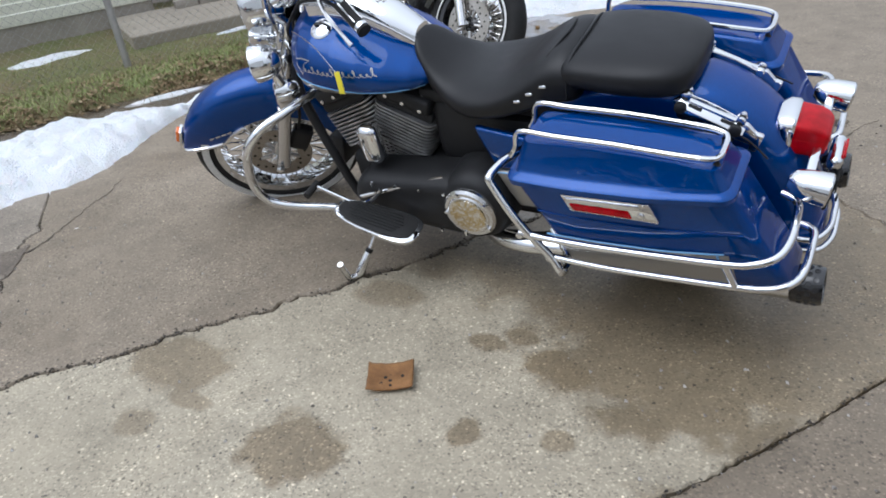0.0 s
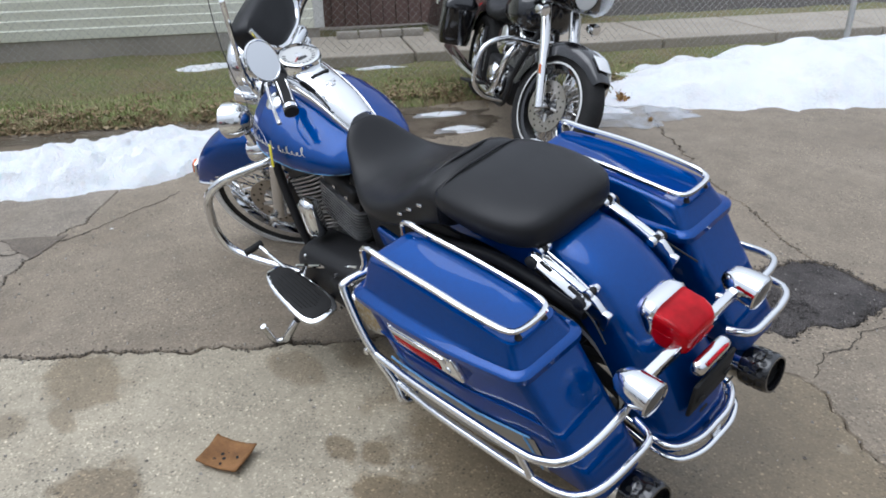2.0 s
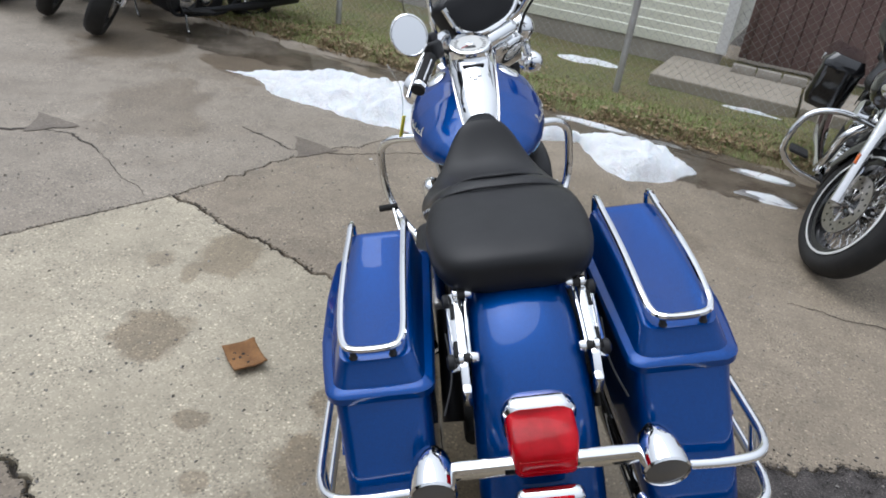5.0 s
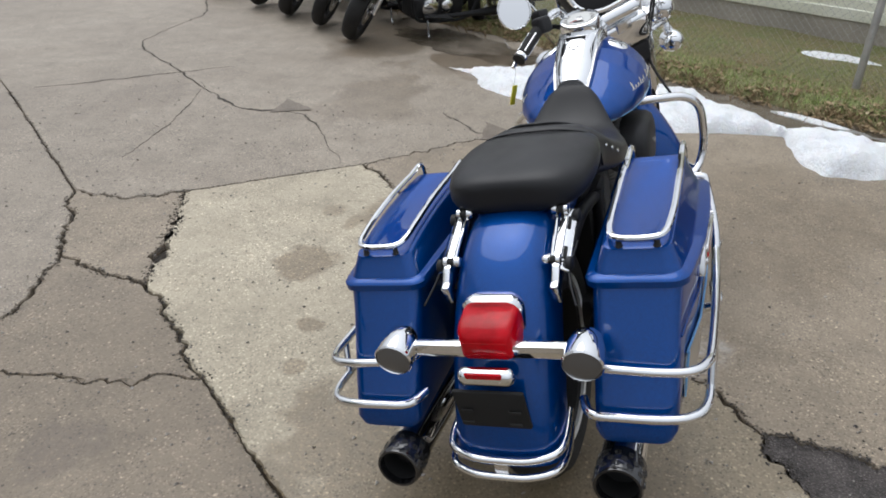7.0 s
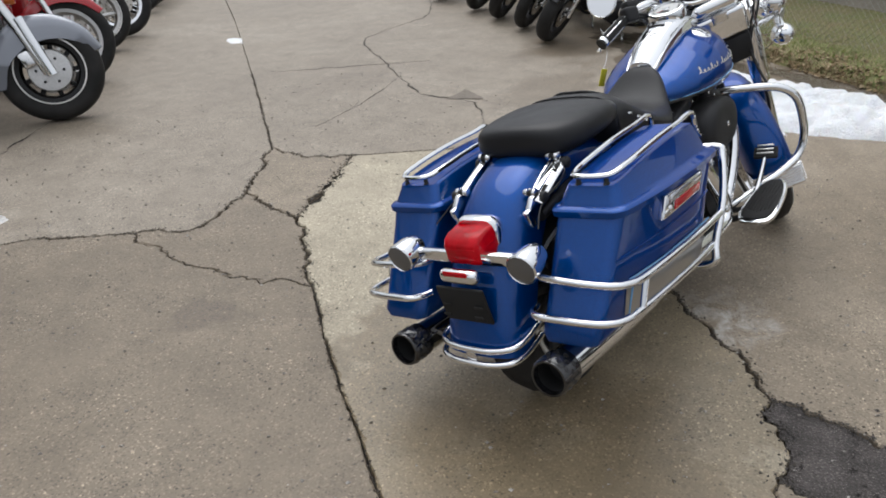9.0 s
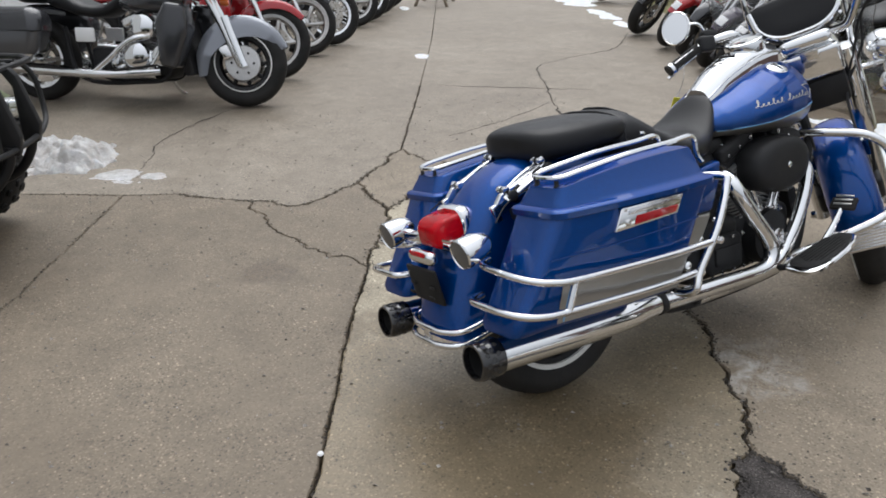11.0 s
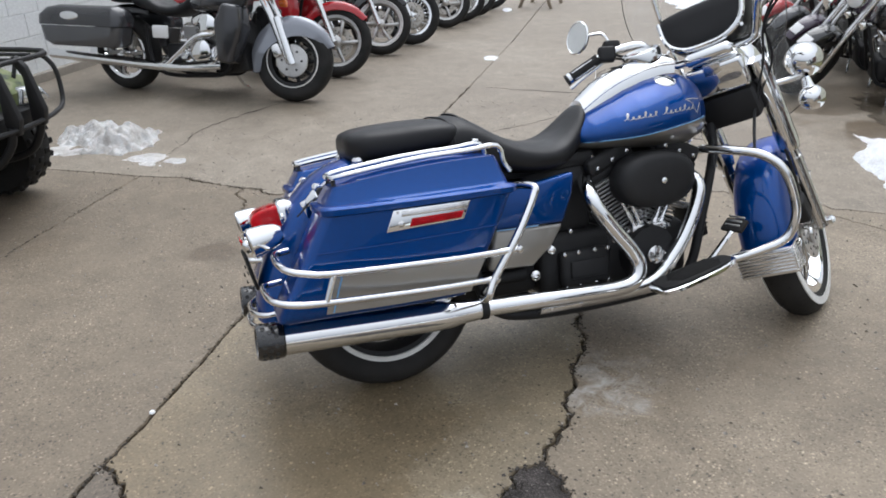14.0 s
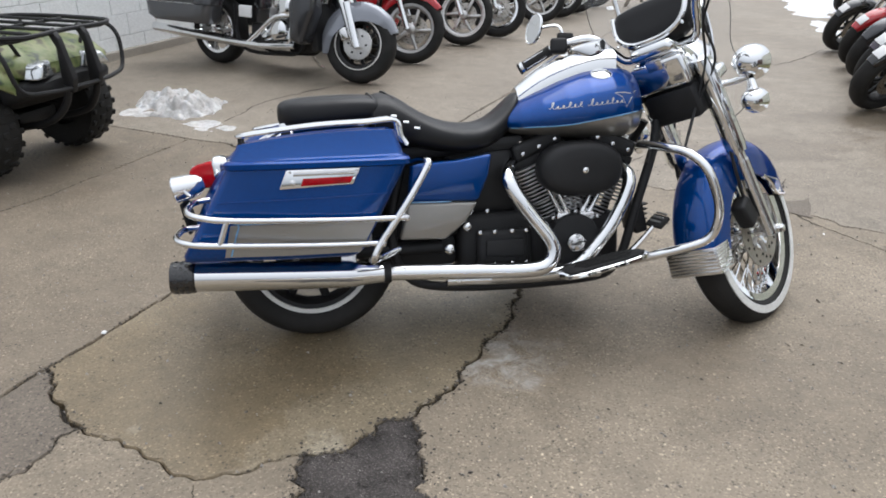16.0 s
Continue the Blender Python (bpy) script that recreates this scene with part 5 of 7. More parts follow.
for s in (-1, 1):
    y1, y0, zr = s * 0.234, s * 0.236, 0.283
    muf = part("muffler", tube([(0.25, y1, 0.257), (0.19, y1, 0.259), (0.11, y1, 0.261), (-0.10, y0, zr - 0.012), (-0.343, y0, zr)], [0.030, 0.036, 0.0445, 0.0455, 0.0455], 24, 4), M_CHROME, bike, "chrome slip-on muffler with a drilled black tip")
    part("clamp", tube([(0.240, y1, 0.257), (0.262, y1, 0.257)], 0.034, 18, 0), M_BLACK, muf, "black clamp")
    ax = aim((-0.352, y0, zr - 0.0005), (-0.447, y0, zr + 0.0035))
    tip = part("muffler_tip", lathe([(0.046, -0.012), (0.050, -0.008), (0.050, 0.056), (0.047, 0.062), (0.042, 0.062), (0.040, 0.050), (0.040, -0.006), (0, -0.006)], 32, ax), M_GLOSS, muf, "gloss black muffler tip drilled with holes")
    # dark liner and floor put the pipe's inner shade into the colour
    part("bore", lathe([(0.0395, 0.046), (0.0385, -0.003), (0, -0.003)], 24, ax), M_DARK, tip)
    for i in range(12):
        for j in range(3):
            a = 2 * math.pi * (i + 0.5 * (j % 2)) / 12
            p = ax @ Matrix.Rotation(a, 4, "Z") @ pose(0.0495, 0, 0.012 + 0.0165 * j, 0, 90)
            part("hole", lathe([(0.0068, 0), (0.0068, 0.0014), (0.0052, 0.0014), (0.0052, 0.0004), (0, 0.0004)], 10, p), M_HOLE, tip)
    if s > 0:
        part("left_pipe", tube([(0.26, y1, 0.257), (0.42, y1, 0.240), (0.55, 0.16, 0.20), (0.62, 0.0, 0.185)], 0.027, 12), M_CHROME, muf)
    part("hanger", rbox(0.05, 0.02, 0.05, pose(0.13, s * 0.222, 0.297), 0.006), M_CHROME2, muf)

# footboards, pedals, engine guards, side stand
for s in (-1, 1):
    tiltx = -11
    x0, y0, z0 = (0.955, -0.315, 0.262) if s < 0 else (0.865, 0.325, 0.325)
    fb = pose(x0, y0, z0, 0, tiltx)
    ring = [(0.150 * math.copysign(abs(math.cos(a)) ** 0.7, math.cos(a)), 0.058 * math.copysign(abs(math.sin(a)) ** 0.6, math.sin(a)) * (1.0 - 0.25 * math.cos(a))) for a in [2 * math.pi * i / 36 for i in range(36)]]
    board = part("footboard", ring_skin(bmesh.new(), [[(x, y, -0.014) for x, y in ring], [(x * 1.03, y * 1.06, -0.010) for x, y in ring], [(x * 1.03, y * 1.06, 0.0) for x, y in ring], [(x, y, 0.003) for x, y in ring]]), M_CHROME, bike, "half-moon rider footboard with a rubber pad", m=fb)
    part("rubber_pad", ring_skin(bmesh.new(), [[(x * 0.93, y * 0.88, 0.002) for x, y in ring], [(x * 0.93, y * 0.88, 0.008) for x, y in ring], [(x * 0.90, y * 0.82, 0.010) for x, y in ring]]), M_RUBBER, board, "black rubber pad", m=fb)
    for i in range(7):
        part("pad_rib", rbox(0.20 - 0.015 * abs(i - 3), 0.004, 0.004, fb @ pose(0, -0.036 + 0.012 * i, 0.0115), 0.001), M_RUBBER, board)
    for x in (-0.06, 0.06):
        part("board_bracket", tube([fb @ V(x, -s * 0.02, -0.012), V(x0 + x, s * 0.22, z0 - 0.055), V(x0 + x, s * 0.13, z0 - 0.07)], 0.011, 8), M_BLACK, board)
    mir = Matrix.Diagonal((1, -s, 1, 1))
    guard = part("engine_guard", tube([(1.195, -0.035, 0.600), (1.165, -0.11, 0.625), (1.20, -0.22, 0.622), (1.245, -0.300, 0.606), (1.290, -0.345, 0.555), (1.325, -0.355, 0.46), (1.332, -0.352, 0.385), (1.312, -0.335, 0.325), (1.25, -0.305, 0.292), (1.15, -0.25, 0.258), (1.04, -0.19, 0.225), (1.0, -0.13, 0.205)], 0.0155, 12, 5), M_CHROME, bike, "chrome engine guard bar", m=mir)
peg = part("brake_pedal", rbox(0.050, 0.085, 0.016, pose(1.165, -0.262, 0.378, 0, -42, 8), 0.006), M_RUBBER, bike, "rubber brake pedal on a chrome arm")
part("pedal_arm", tube([(1.155, -0.262, 0.368), (1.10, -0.258, 0.305), (1.04, -0.252, 0.250), (0.98, -0.24, 0.235)], [0.008, 0.010, 0.013, 0.012], 8), M_CHROME, peg)
for i in range(3):
    part("pedal_rib", rbox(0.007, 0.060, 0.006, pose(1.156 + 0.0125 * i, -0.262 + 0.002 * i, 0.384 + 0.0115 * i - 0.004, 0, -42, 8), 0.002), M_ALU, peg)
sh = part("gear_lever", tube([(0.96, 0.285, 0.330), (1.02, 0.300, 0.370), (1.09, 0.315, 0.415)], 0.007, 8), M_CHROME, bike, "chrome gear lever with rubber pegs")
part("peg", rod((1.09, 0.30, 0.415), (1.09, 0.365, 0.412), 0.012, 10), M_RUBBER, sh)
part("heel_lever", tube([(0.96, 0.285, 0.330), (0.90, 0.275, 0.36), (0.86, 0.27, 0.40)], 0.007, 8), M_CHROME, sh)
part("shift_rod", rod((0.96, 0.262, 0.350), (0.66, 0.20, 0.43), 0.006, 8), M_CHROME, sh)
LOCAL = BIKE.inverted()
stand = part("side_stand", tube([LOCAL @ V(-1.335, 1.735, 0.225), LOCAL @ V(-1.366, 1.690, 0.125), LOCAL @ V(-1.380, 1.668, 0.085)], [0.008, 0.008, 0.008], 10), M_CHROME2, bike, "chrome side stand resting on the concrete")
part("stand_cup", tube([LOCAL @ V(-1.378, 1.671, 0.090), LOCAL @ V(-1.384, 1.662, 0.075), LOCAL @ V(-1.402, 1.636, 0.022), LOCAL @ V(-1.410, 1.628, 0.010)], [0.010, 0.013, 0.017, 0.012], 10, 0), M_CHROME, stand)
part("stand_ring", tube([LOCAL @ V(-1.375, 1.675, 0.097), LOCAL @ V(-1.380, 1.668, 0.086)], 0.0125, 10, 0), M_BLACK, stand)
part("stand_foot", tube([LOCAL @ V(-1.402, 1.640, 0.018), LOCAL @ V(-1.414, 1.620, 0.010), LOCAL @ V(-1.424, 1.602, 0.012), LOCAL @ V(-1.424, 1.590, 0.030), LOCAL @ V(-1.419, 1.563, 0.088)], [0.010, 0.011, 0.011, 0.011, 0.011], 10), M_CHROME2, stand)
tagc = part("price_tag", rbox(0.004, 0.028, 0.066, pose(0.905, 0.234, 0.765, 14, -12, 70), 0.0015), M_YELLOW, bike, "small yellow paper tag")
part("tag_string", tube([(0.910, 0.230, 0.796), (0.935, 0.225, 0.83), (0.96, 0.23, 0.88), (0.985, 0.26, 0.94)], 0.0012, 5), M_CHROME2, tagc)

# ---- front end, turned to full left lock ----
HUB = (1.587, 0.0, 0.263)
STEER_TOP = STEER @ Matrix.Translation((-0.076, 0, -0.049))
front_wheel = part("front_wheel", lathe([(0, -0.13), (0.013, -0.13), (0.013, 0.13), (0, 0.13)], 12, STEER @ pose(*HUB, 90)), M_CHROME2, bike, "chrome laced front wheel with a whitewall tyre")
wheel(front_wheel, STEER @ pose(*HUB), 0.334, 0.118, 0.248, 60, white=(0.272, 0.300), disc=0.128, hub=0.04, back_disc=True)
UP = V(-math.sin(RAKE), 0, math.cos(RAKE))
fork = part("front_fork", rbox(0.085, 0.27, 0.045, STEER @ pose(1.375, 0, 0.835, 0, -26), 0.014, 3), M_CHROME, bike, "chrome telescopic fork")
for s in (-1, 1):
    foot = V(HUB[0] - 0.012, s * 0.115, HUB[2] - 0.01)
    part("slider", tube([foot, foot + UP * 0.03, foot + UP * 0.30], [0.029, 0.026, 0.026], 16, 0), M_CHROME2, fork, "bright alloy fork slider", m=STEER)
    part("fork_tube", tube([foot + UP * 0.28, foot + UP * 0.50], 0.022, 14, 0), M_CHROME, fork, m=STEER)
    part("fork_cover", tube([foot + UP * 0.335, foot + UP * 0.36, foot + UP * 0.66, foot + UP * 0.69], [0.033, 0.037, 0.037, 0.034], 18, 0), M_CHROME, fork, "chrome fork cover", m=STEER)
    part("axle_nut", lathe([(0.017, 0), (0.017, 0.018), (0.010, 0.024), (0, 0.024)], 6, STEER @ pose(foot.x + 0.01, s * 0.14, foot.z + 0.012, -s * 90)), M_CHROME, fork)
    cal = part("brake_caliper", rbox(0.075, 0.055, 0.105, STEER @ pose(HUB[0] - 0.125, s * 0.088, HUB[2] + 0.075, 0, -40), 0.015, 3), M_BLACK, fork, "black brake caliper")
    part("brake_hose", tube([(HUB[0] - 0.14, s * 0.10, HUB[2] + 0.13), (HUB[0] - 0.19, s * 0.11, HUB[2] + 0.25), (1.40, s * 0.09, 0.72)], 0.006, 6), M_BLACK, fork, m=STEER)
# mudguard: follows the tyre
cx, cz, rf = HUB[0], HUB[2], 0.362
arc = [radians(a) for a in (24, 34, 46, 60, 78, 99, 120, 140, 158, 174, 188)]
prof = [(cx + rf * math.cos(a) * 1.03, cz + rf * math.sin(a)) for a in arc]
EDGE = 0.138
drops = [min(0.15, max(0.012, (rf * math.sin(a) - EDGE) / math.sin(a))) for a in arc[:5]] + [0.145, 0.14, 0.135, 0.13, 0.125, 0.11]
halves = [0.040, 0.062, 0.076, 0.084, 0.088, 0.090, 0.090, 0.090, 0.090, 0.090, 0.088]
fender = part("front_fender", fender_shell(prof, halves, drops), M_BLUE, bike, "deep blue valanced front mudguard", m=STEER)
rim = [(cx + (rf - d) * math.cos(a) * 1.03, h + 0.006, cz + (rf - d) * math.sin(a)) for a, h, d in zip(arc[:5], halves, drops)]
rim = [(rim[0][0] + 0.012, 0.020, rim[0][2] - 0.002)] + rim
part("fender_trim", tube(rim[::-1] + [(rim[0][0] + 0.006, 0, rim[0][2])] + [(x, -y, z) for x, y, z in rim], 0.0085, 8, 3), M_CHROME, fender, "chrome trim strip", m=STEER)
lamp_m = STEER @ pose(cx + (rf + 0.006) * math.cos(radians(30)) * 1.03, 0, cz + (rf + 0.006) * math.sin(radians(30)), 0, -30)
lamp = part("fender_tip_light", rbox(0.014, 0.050, 0.075, lamp_m, 0.006), M_CHROME, fender, "chrome tip with an amber lens")
part("lens", rbox(0.018, 0.034, 0.058, lamp_m @ pose(0.010, 0, 0.004), 0.007, 3), M_AMBER, lamp, "amber lens")
a = radians(192)
skirt_m = STEER @ pose(cx + (rf + 0.004) * math.cos(a) * 1.02, 0, cz + (rf + 0.004) * math.sin(a), 0, 78 - 90)
skirt = part("fender_skirt", rbox(0.012, 0.185, 0.095, skirt_m, 0.005), M_CHROME, fender, "ribbed chrome mudguard skirt")
for i in range(7):
    part("rib", rbox(0.006, 0.180, 0.006, skirt_m @ pose(-0.008, 0, -0.036 + 0.012 * i), 0.002), M_CHROME2, skirt)
for s in (-1, 1):
    part("skirt_side", rbox(0.095, 0.006, 0.095, skirt_m @ pose(0.045, s * 0.092, 0.0), 0.003), M_CHROME, skirt)
    for i in range(7):
        part("rib", rbox(0.085, 0.005, 0.006, skirt_m @ pose(0.040, s * 0.097, -0.036 + 0.012 * i), 0.002), M_CHROME2, skirt)
    for i in range(4):
        x = cx + 0.11 + 0.026 * i
        part("script_stroke", rbox(0.018, 0.004, 0.005, STEER @ pose(x, s * (0.0900 - 0.0022 * i), cz + 0.200 - 0.003 * i, 0, 6), 0.0005), M_LETTER, fender)
# headlight, nacelle, passing lamps, signals
nac = part("headlight_nacelle", lathe([(0.0, -0.135), (0.045, -0.13), (0.085, -0.10), (0.105, -0.05), (0.110, 0.0), (0.108, 0.02), (0.100, 0.028), (0.094, 0.02)], 32, STEER_TOP @ pose(1.455, 0, 0.930, 0, 84)), M_CHROME, bike, "chrome headlight nacelle")
part("lens", lathe([(0.095, 0.018), (0.07, 0.034), (0.0, 0.042)], 28, STEER_TOP @ pose(1.455, 0, 0.930, 0, 84)), M_GLASS, nac, "clear headlight glass")
part("nacelle_top", rbox(0.17, 0.17, 0.05, STEER_TOP @ pose(1.31, 0, 0.965, 0, 10), 0.022, 3), M_CHROME, nac, "chrome handlebar clamp cover")
part("nacelle_back", rbox(0.05, 0.20, 0.11, STEER_TOP @ pose(1.285, 0, 0.895, 0, -24), 0.016, 3), M_CHROME, nac)
part("switch_panel", rbox(0.015, 0.060, 0.040, STEER_TOP @ pose(1.250, 0, 0.925, 0, -24), 0.005), M_CHROME2, nac)
part("headlight_shroud", rbox(0.10, 0.19, 0.12, STEER_TOP @ pose(1.36, 0, 0.80, 0, -26), 0.02), M_BLACK, nac)
for s in (-1, 1):
    arm = part("lamp_bar", tube([(1.40, s * 0.09, 0.832), (1.425, s * 0.17, 0.828), (1.435, s * 0.231, 0.832)], 0.011, 10), M_CHROME, bike, "chrome passing lamp bar", m=STEER_TOP)
    body = STEER_TOP @ pose(1.462, s * 0.234, 0.882, 0, 86)
    pl = part("passing_lamp", lathe([(0.0, -0.075), (0.022, -0.072), (0.044, -0.055), (0.056, -0.025), (0.060, 0.004), (0.060, 0.014), (0.055, 0.018)], 28, body), M_CHROME, bike, "round chrome passing lamp")
    part("lens", lathe([(0.056, 0.014), (0.035, 0.024), (0, 0.028)], 24, body), M_GLASS, pl, "clear lamp glass")
    part("lamp_stem", rod(STEER_TOP @ V(1.44, s * 0.231, 0.825), STEER_TOP @ V(1.45, s * 0.233, 0.845), 0.013), M_CHROME, pl)
    body = STEER_TOP @ pose(1.435, s * 0.234, 0.748, 0, 88)
    ts = part("turn_signal", lathe([(0.0, -0.052), (0.018, -0.048), (0.034, -0.03), (0.042, 0.0), (0.042, 0.022), (0.038, 0.026)], 24, body), M_CHROME, bike, "chrome bullet turn signal")
    part("lens", lathe([(0.039, 0.022), (0.02, 0.032), (0, 0.034)], 20, body), M_AMBER, ts, "amber lens")
    part("stem", tube([(1.435, s * 0.234, 0.780), (1.436, s * 0.232, 0.820)], [0.020, 0.013], 12, 0), M_CHROME, ts, m=STEER_TOP)
    # bars
    bar = part("handlebar", tube([(1.32, 0, 0.990), (1.32, s * 0.05, 0.990), (1.305, s * 0.134, 0.988), (1.258, s * 0.172, 1.036), (1.212, s * 0.205, 1.083), (1.172, s * 0.258, 1.090), (1.128, s * 0.317, 1.080), (1.065, s * 0.433, 1.037)], 0.0155, 12, 6), M_CHROME, bike, "chrome handlebar", m=STEER_TOP)
    g0, g1 = STEER_TOP @ V(1.121, s * 0.330, 1.077), STEER_TOP @ V(1.062, s * 0.440, 1.034)
    grip = part("grip", tube([g0, g0.lerp(g1, 0.06), g0.lerp(g1, 0.94), g1], [0.021, 0.0195, 0.0195, 0.022], 14, 0), M_RUBBER, bar, "black grip with bright inlays")
    part("grip_band", tube([g0.lerp(g1, 0.84), g0.lerp(g1, 0.93)], 0.0212, 14, 0), M_CHROME, grip)
    for a in (40, 130, 220, 310):
        side = Matrix.Rotation(radians(a), 3, (g1 - g0).normalized()) @ (g1 - g0).cross(V(0, 0, 1)).normalized() * 0.0178
        part("grip_inlay", tube([g0.lerp(g1, 0.16) + side, g0.lerp(g1, 0.78) + side], 0.0032, 8, 0), M_CHROME2, grip)
    part("switch_housing", rbox(0.062, 0.045, 0.055, STEER_TOP @ pose(1.137, s * 0.302, 1.084, 0, 12, -s * 55), 0.012, 3), M_BLACK, bar, "black switch housing")
    part("master_cylinder", rbox(0.06, 0.04, 0.035, STEER_TOP @ pose(1.162, s * 0.288, 1.112, 0, 12, -s * 50), 0.010, 2), M_BLACK, bar)
    lev = part("hand_lever", tube([(1.172, s * 0.30, 1.085), (1.165, s * 0.345, 1.066), (1.135, s * 0.41, 1.036), (1.11, s * 0.455, 1.012)], [0.007, 0.006, 0.005, 0.007], 8), M_CHROME2, bar, "bright hand lever", m=STEER_TOP)
    mm = STEER_TOP @ pose(1.105, s * 0.377, 1.171, 0, 104, -s * 16)
    mirror = part("mirror", lathe([(0.0, 0.020), (0.04, 0.016), (0.062, 0.004), (0.064, -0.003), (0.060, -0.006), (0.058, -0.004), (0, -0.004)], 32, mm @ Matrix.Diagonal((0.95, 0.85, 1, 1))), M_CHROME, bar, "oval chrome mirror")
    part("glass", lathe([(0.057, -0.0045), (0, -0.0052)], 28, mm @ Matrix.Diagonal((0.95, 0.85, 1, 1))), M_MIRROR, mirror, "mirror glass")
    part("mirror_stem", tube([(1.162, s * 0.292, 1.115), (1.158, s * 0.31, 1.165), (1.118, s * 0.365, 1.172)], 0.0055, 8), M_CHROME, mirror, m=STEER_TOP)
    for off, x2 in ((0.0, 1.33), (0.025, 1.35)):
        part("control_cable", tube([(1.15, s * (0.30 - off), 1.072), (1.26, s * 0.19, 1.01), (x2, s * (0.14 + off), 0.90), (1.33, s * 0.08, 0.76), (1.22, s * 0.07, 0.60)], 0.0045, 6), M_BLACK, bike, "black control cable", m=STEER_TOP)

# clear windscreen with chrome brackets and a black pouch
grid, rowsw, colsw, vs = bmesh.new(), 14, 20, {}
for j in range(rowsw + 1):
    t = j / rowsw
    z = 0.70 + 0.72 * t
    half = interp(z, [(0.70, 0.10), (0.74, 0.20), (0.80, 0.235), (0.88, 0.225), (0.95, 0.215), (1.05, 0.25), (1.2, 0.265), (1.34, 0.22), (1.42, 0.08)])[0]
    for i in range(colsw + 1):
        u = 2 * i / colsw - 1
        y = half * u
        vs[i, j] = grid.verts.new((1.475 - 0.30 * (z - 0.70) - 0.55 * y * y, y, z))
for j in range(rowsw):
    for i in range(colsw):
        if abs(2 * (i + 0.5) / colsw - 1) < 0.62 and 0.70 + 0.72 * j / rowsw < 0.99:
            continue
        grid.faces.new((vs[i, j], vs[i + 1, j], vs[i + 1, j + 1], vs[i, j + 1]))
bmesh.ops.delete(grid, geom=[v for v in grid.verts if not v.link_faces], context="VERTS")
screen = part("windscreen", grid, M_CLEAR, bike, "clear acrylic windscreen with a dark edge", m=STEER_TOP)
sol = screen.modifiers.new("thick", "SOLIDIFY")
sol.thickness = 0.004
for s in (-1, 1):
    part("screen_edge", tube([(1.475 - 0.30 * (z - 0.70) - 0.55 * h * h, s * h, z) for z, h in ((0.70, 0.10), (0.74, 0.20), (0.80, 0.235), (0.88, 0.225), (0.95, 0.215), (1.05, 0.25), (1.2, 0.265), (1.34, 0.22), (1.42, 0.08))], 0.0016, 6, 4), M_SMOKE, screen, m=STEER_TOP)
    part("screen_bracket", tube([(1.385, s * 0.135, 0.88), (1.375, s * 0.15, 1.0), (1.335, s * 0.155, 1.12), (1.295, s * 0.15, 1.25)], 0.009, 8), M_CHROME, screen, "chrome windscreen bracket", m=STEER_TOP)
pm = STEER_TOP @ pose(1.312, 0, 1.085, 0, 10)
pr = []
for dx, sc in ((0.028, 0.94), (0.020, 1.0), (-0.030, 1.0), (-0.048, 0.93), (-0.056, 0.78), (-0.057, 0.4)):
    ring = []
    for i in range(40):
        a = 2 * math.pi * i / 40
        c, sn = math.cos(a), math.sin(a)
        ring.append((dx, sc * 0.150 * math.copysign(abs(c) ** 0.6, c) * (1 + 0.28 * sn), sc * (0.072 if sn > 0 else 0.092) * math.copysign(abs(sn) ** 0.6, sn)))
    pr.append(ring)
pouch = part("windscreen_pouch", ring_skin(bmesh.new(), pr), M_VINYL, bike, "black vinyl windscreen pouch with chrome trim", m=pm)
part("pouch_trim", tube([(-0.054, 0.138 * math.copysign(abs(math.cos(a)) ** 0.6, math.cos(a)) * (1 + 0.28 * math.sin(a)), 0.086 * math.copysign(abs(math.sin(a)) ** 0.6, math.sin(a))) for a in [radians(d) for d in range(160, 382, 11)]], 0.0095, 8, 3), M_CHROME, pouch, "chrome trim strip", m=pm)
for d in (215, 270, 325):
    a = radians(d)
    part("stud", lathe([(0.006, 0), (0.006, 0.004), (0, 0.006)], 10, pm @ pose(-0.054, 0.155 * math.cos(a), 0.112 * math.sin(a), 0, -90)), M_CHROME, pouch)


# ---- the lot's edges: along runs beside the fence, over runs from the fence to the block wall ----
ALONG, OVER = V(0.47, 0.883, 0), V(0.883, -0.47, 0)


def lot(a, o, z=0.0):
    return ALONG * a + OVER * o + V(0, 0, z)


LOT = Matrix((( *ALONG.xy, 0, 0), (*OVER.xy, 0, 0), (0, 0, 1, 0), (0, 0, 0, 1))).transposed()


def height_patch(name, a0, a1, o0, o1, na, no, height, material, label, category, kind="stuff", drop=0.02):
    """A heaped sheet over the lot: height(a, o) gives its top; parts under the ground are cut away."""
    bm, vs = bmesh.new(), {}
    for i in range(na + 1):
        for j in range(no + 1):
            a, o = a0 + (a1 - a0) * i / na, o0 + (o1 - o0) * j / no
            vs[i, j] = bm.verts.new(lot(a, o, height(a, o)))
    for i in range(na):
        for j in range(no):
            q = (vs[i, j], vs[i + 1, j], vs[i + 1, j + 1], vs[i, j + 1])
            if max(v.co.z for v in q) > -0.004:
                bm.faces.new(q)
    bmesh.ops.delete(bm, geom=[v for v in bm.verts if not v.link_faces], context="VERTS")
    return tagged(part(name, bm, material), label, category, kind=kind)


def fbm(x, y, s, seed=0.0):
    return noise.noise((x * s, y * s, seed)) + 0.5 * noise.noise((x * s * 2.3, y * s * 2.3, seed + 3)) + 0.25 * noise.noise((x * s * 5.1, y * s * 5.1, seed + 7))


# lawn bank behind the lot
def lawn_z(a, o):
    edge = -4.95 + 0.10 * fbm(a, 0, 1.1, 2)
    return min(0.07, 0.6 * (edge - o)) - 0.015 + 0.02 * fbm(a, o, 2.2, 5)


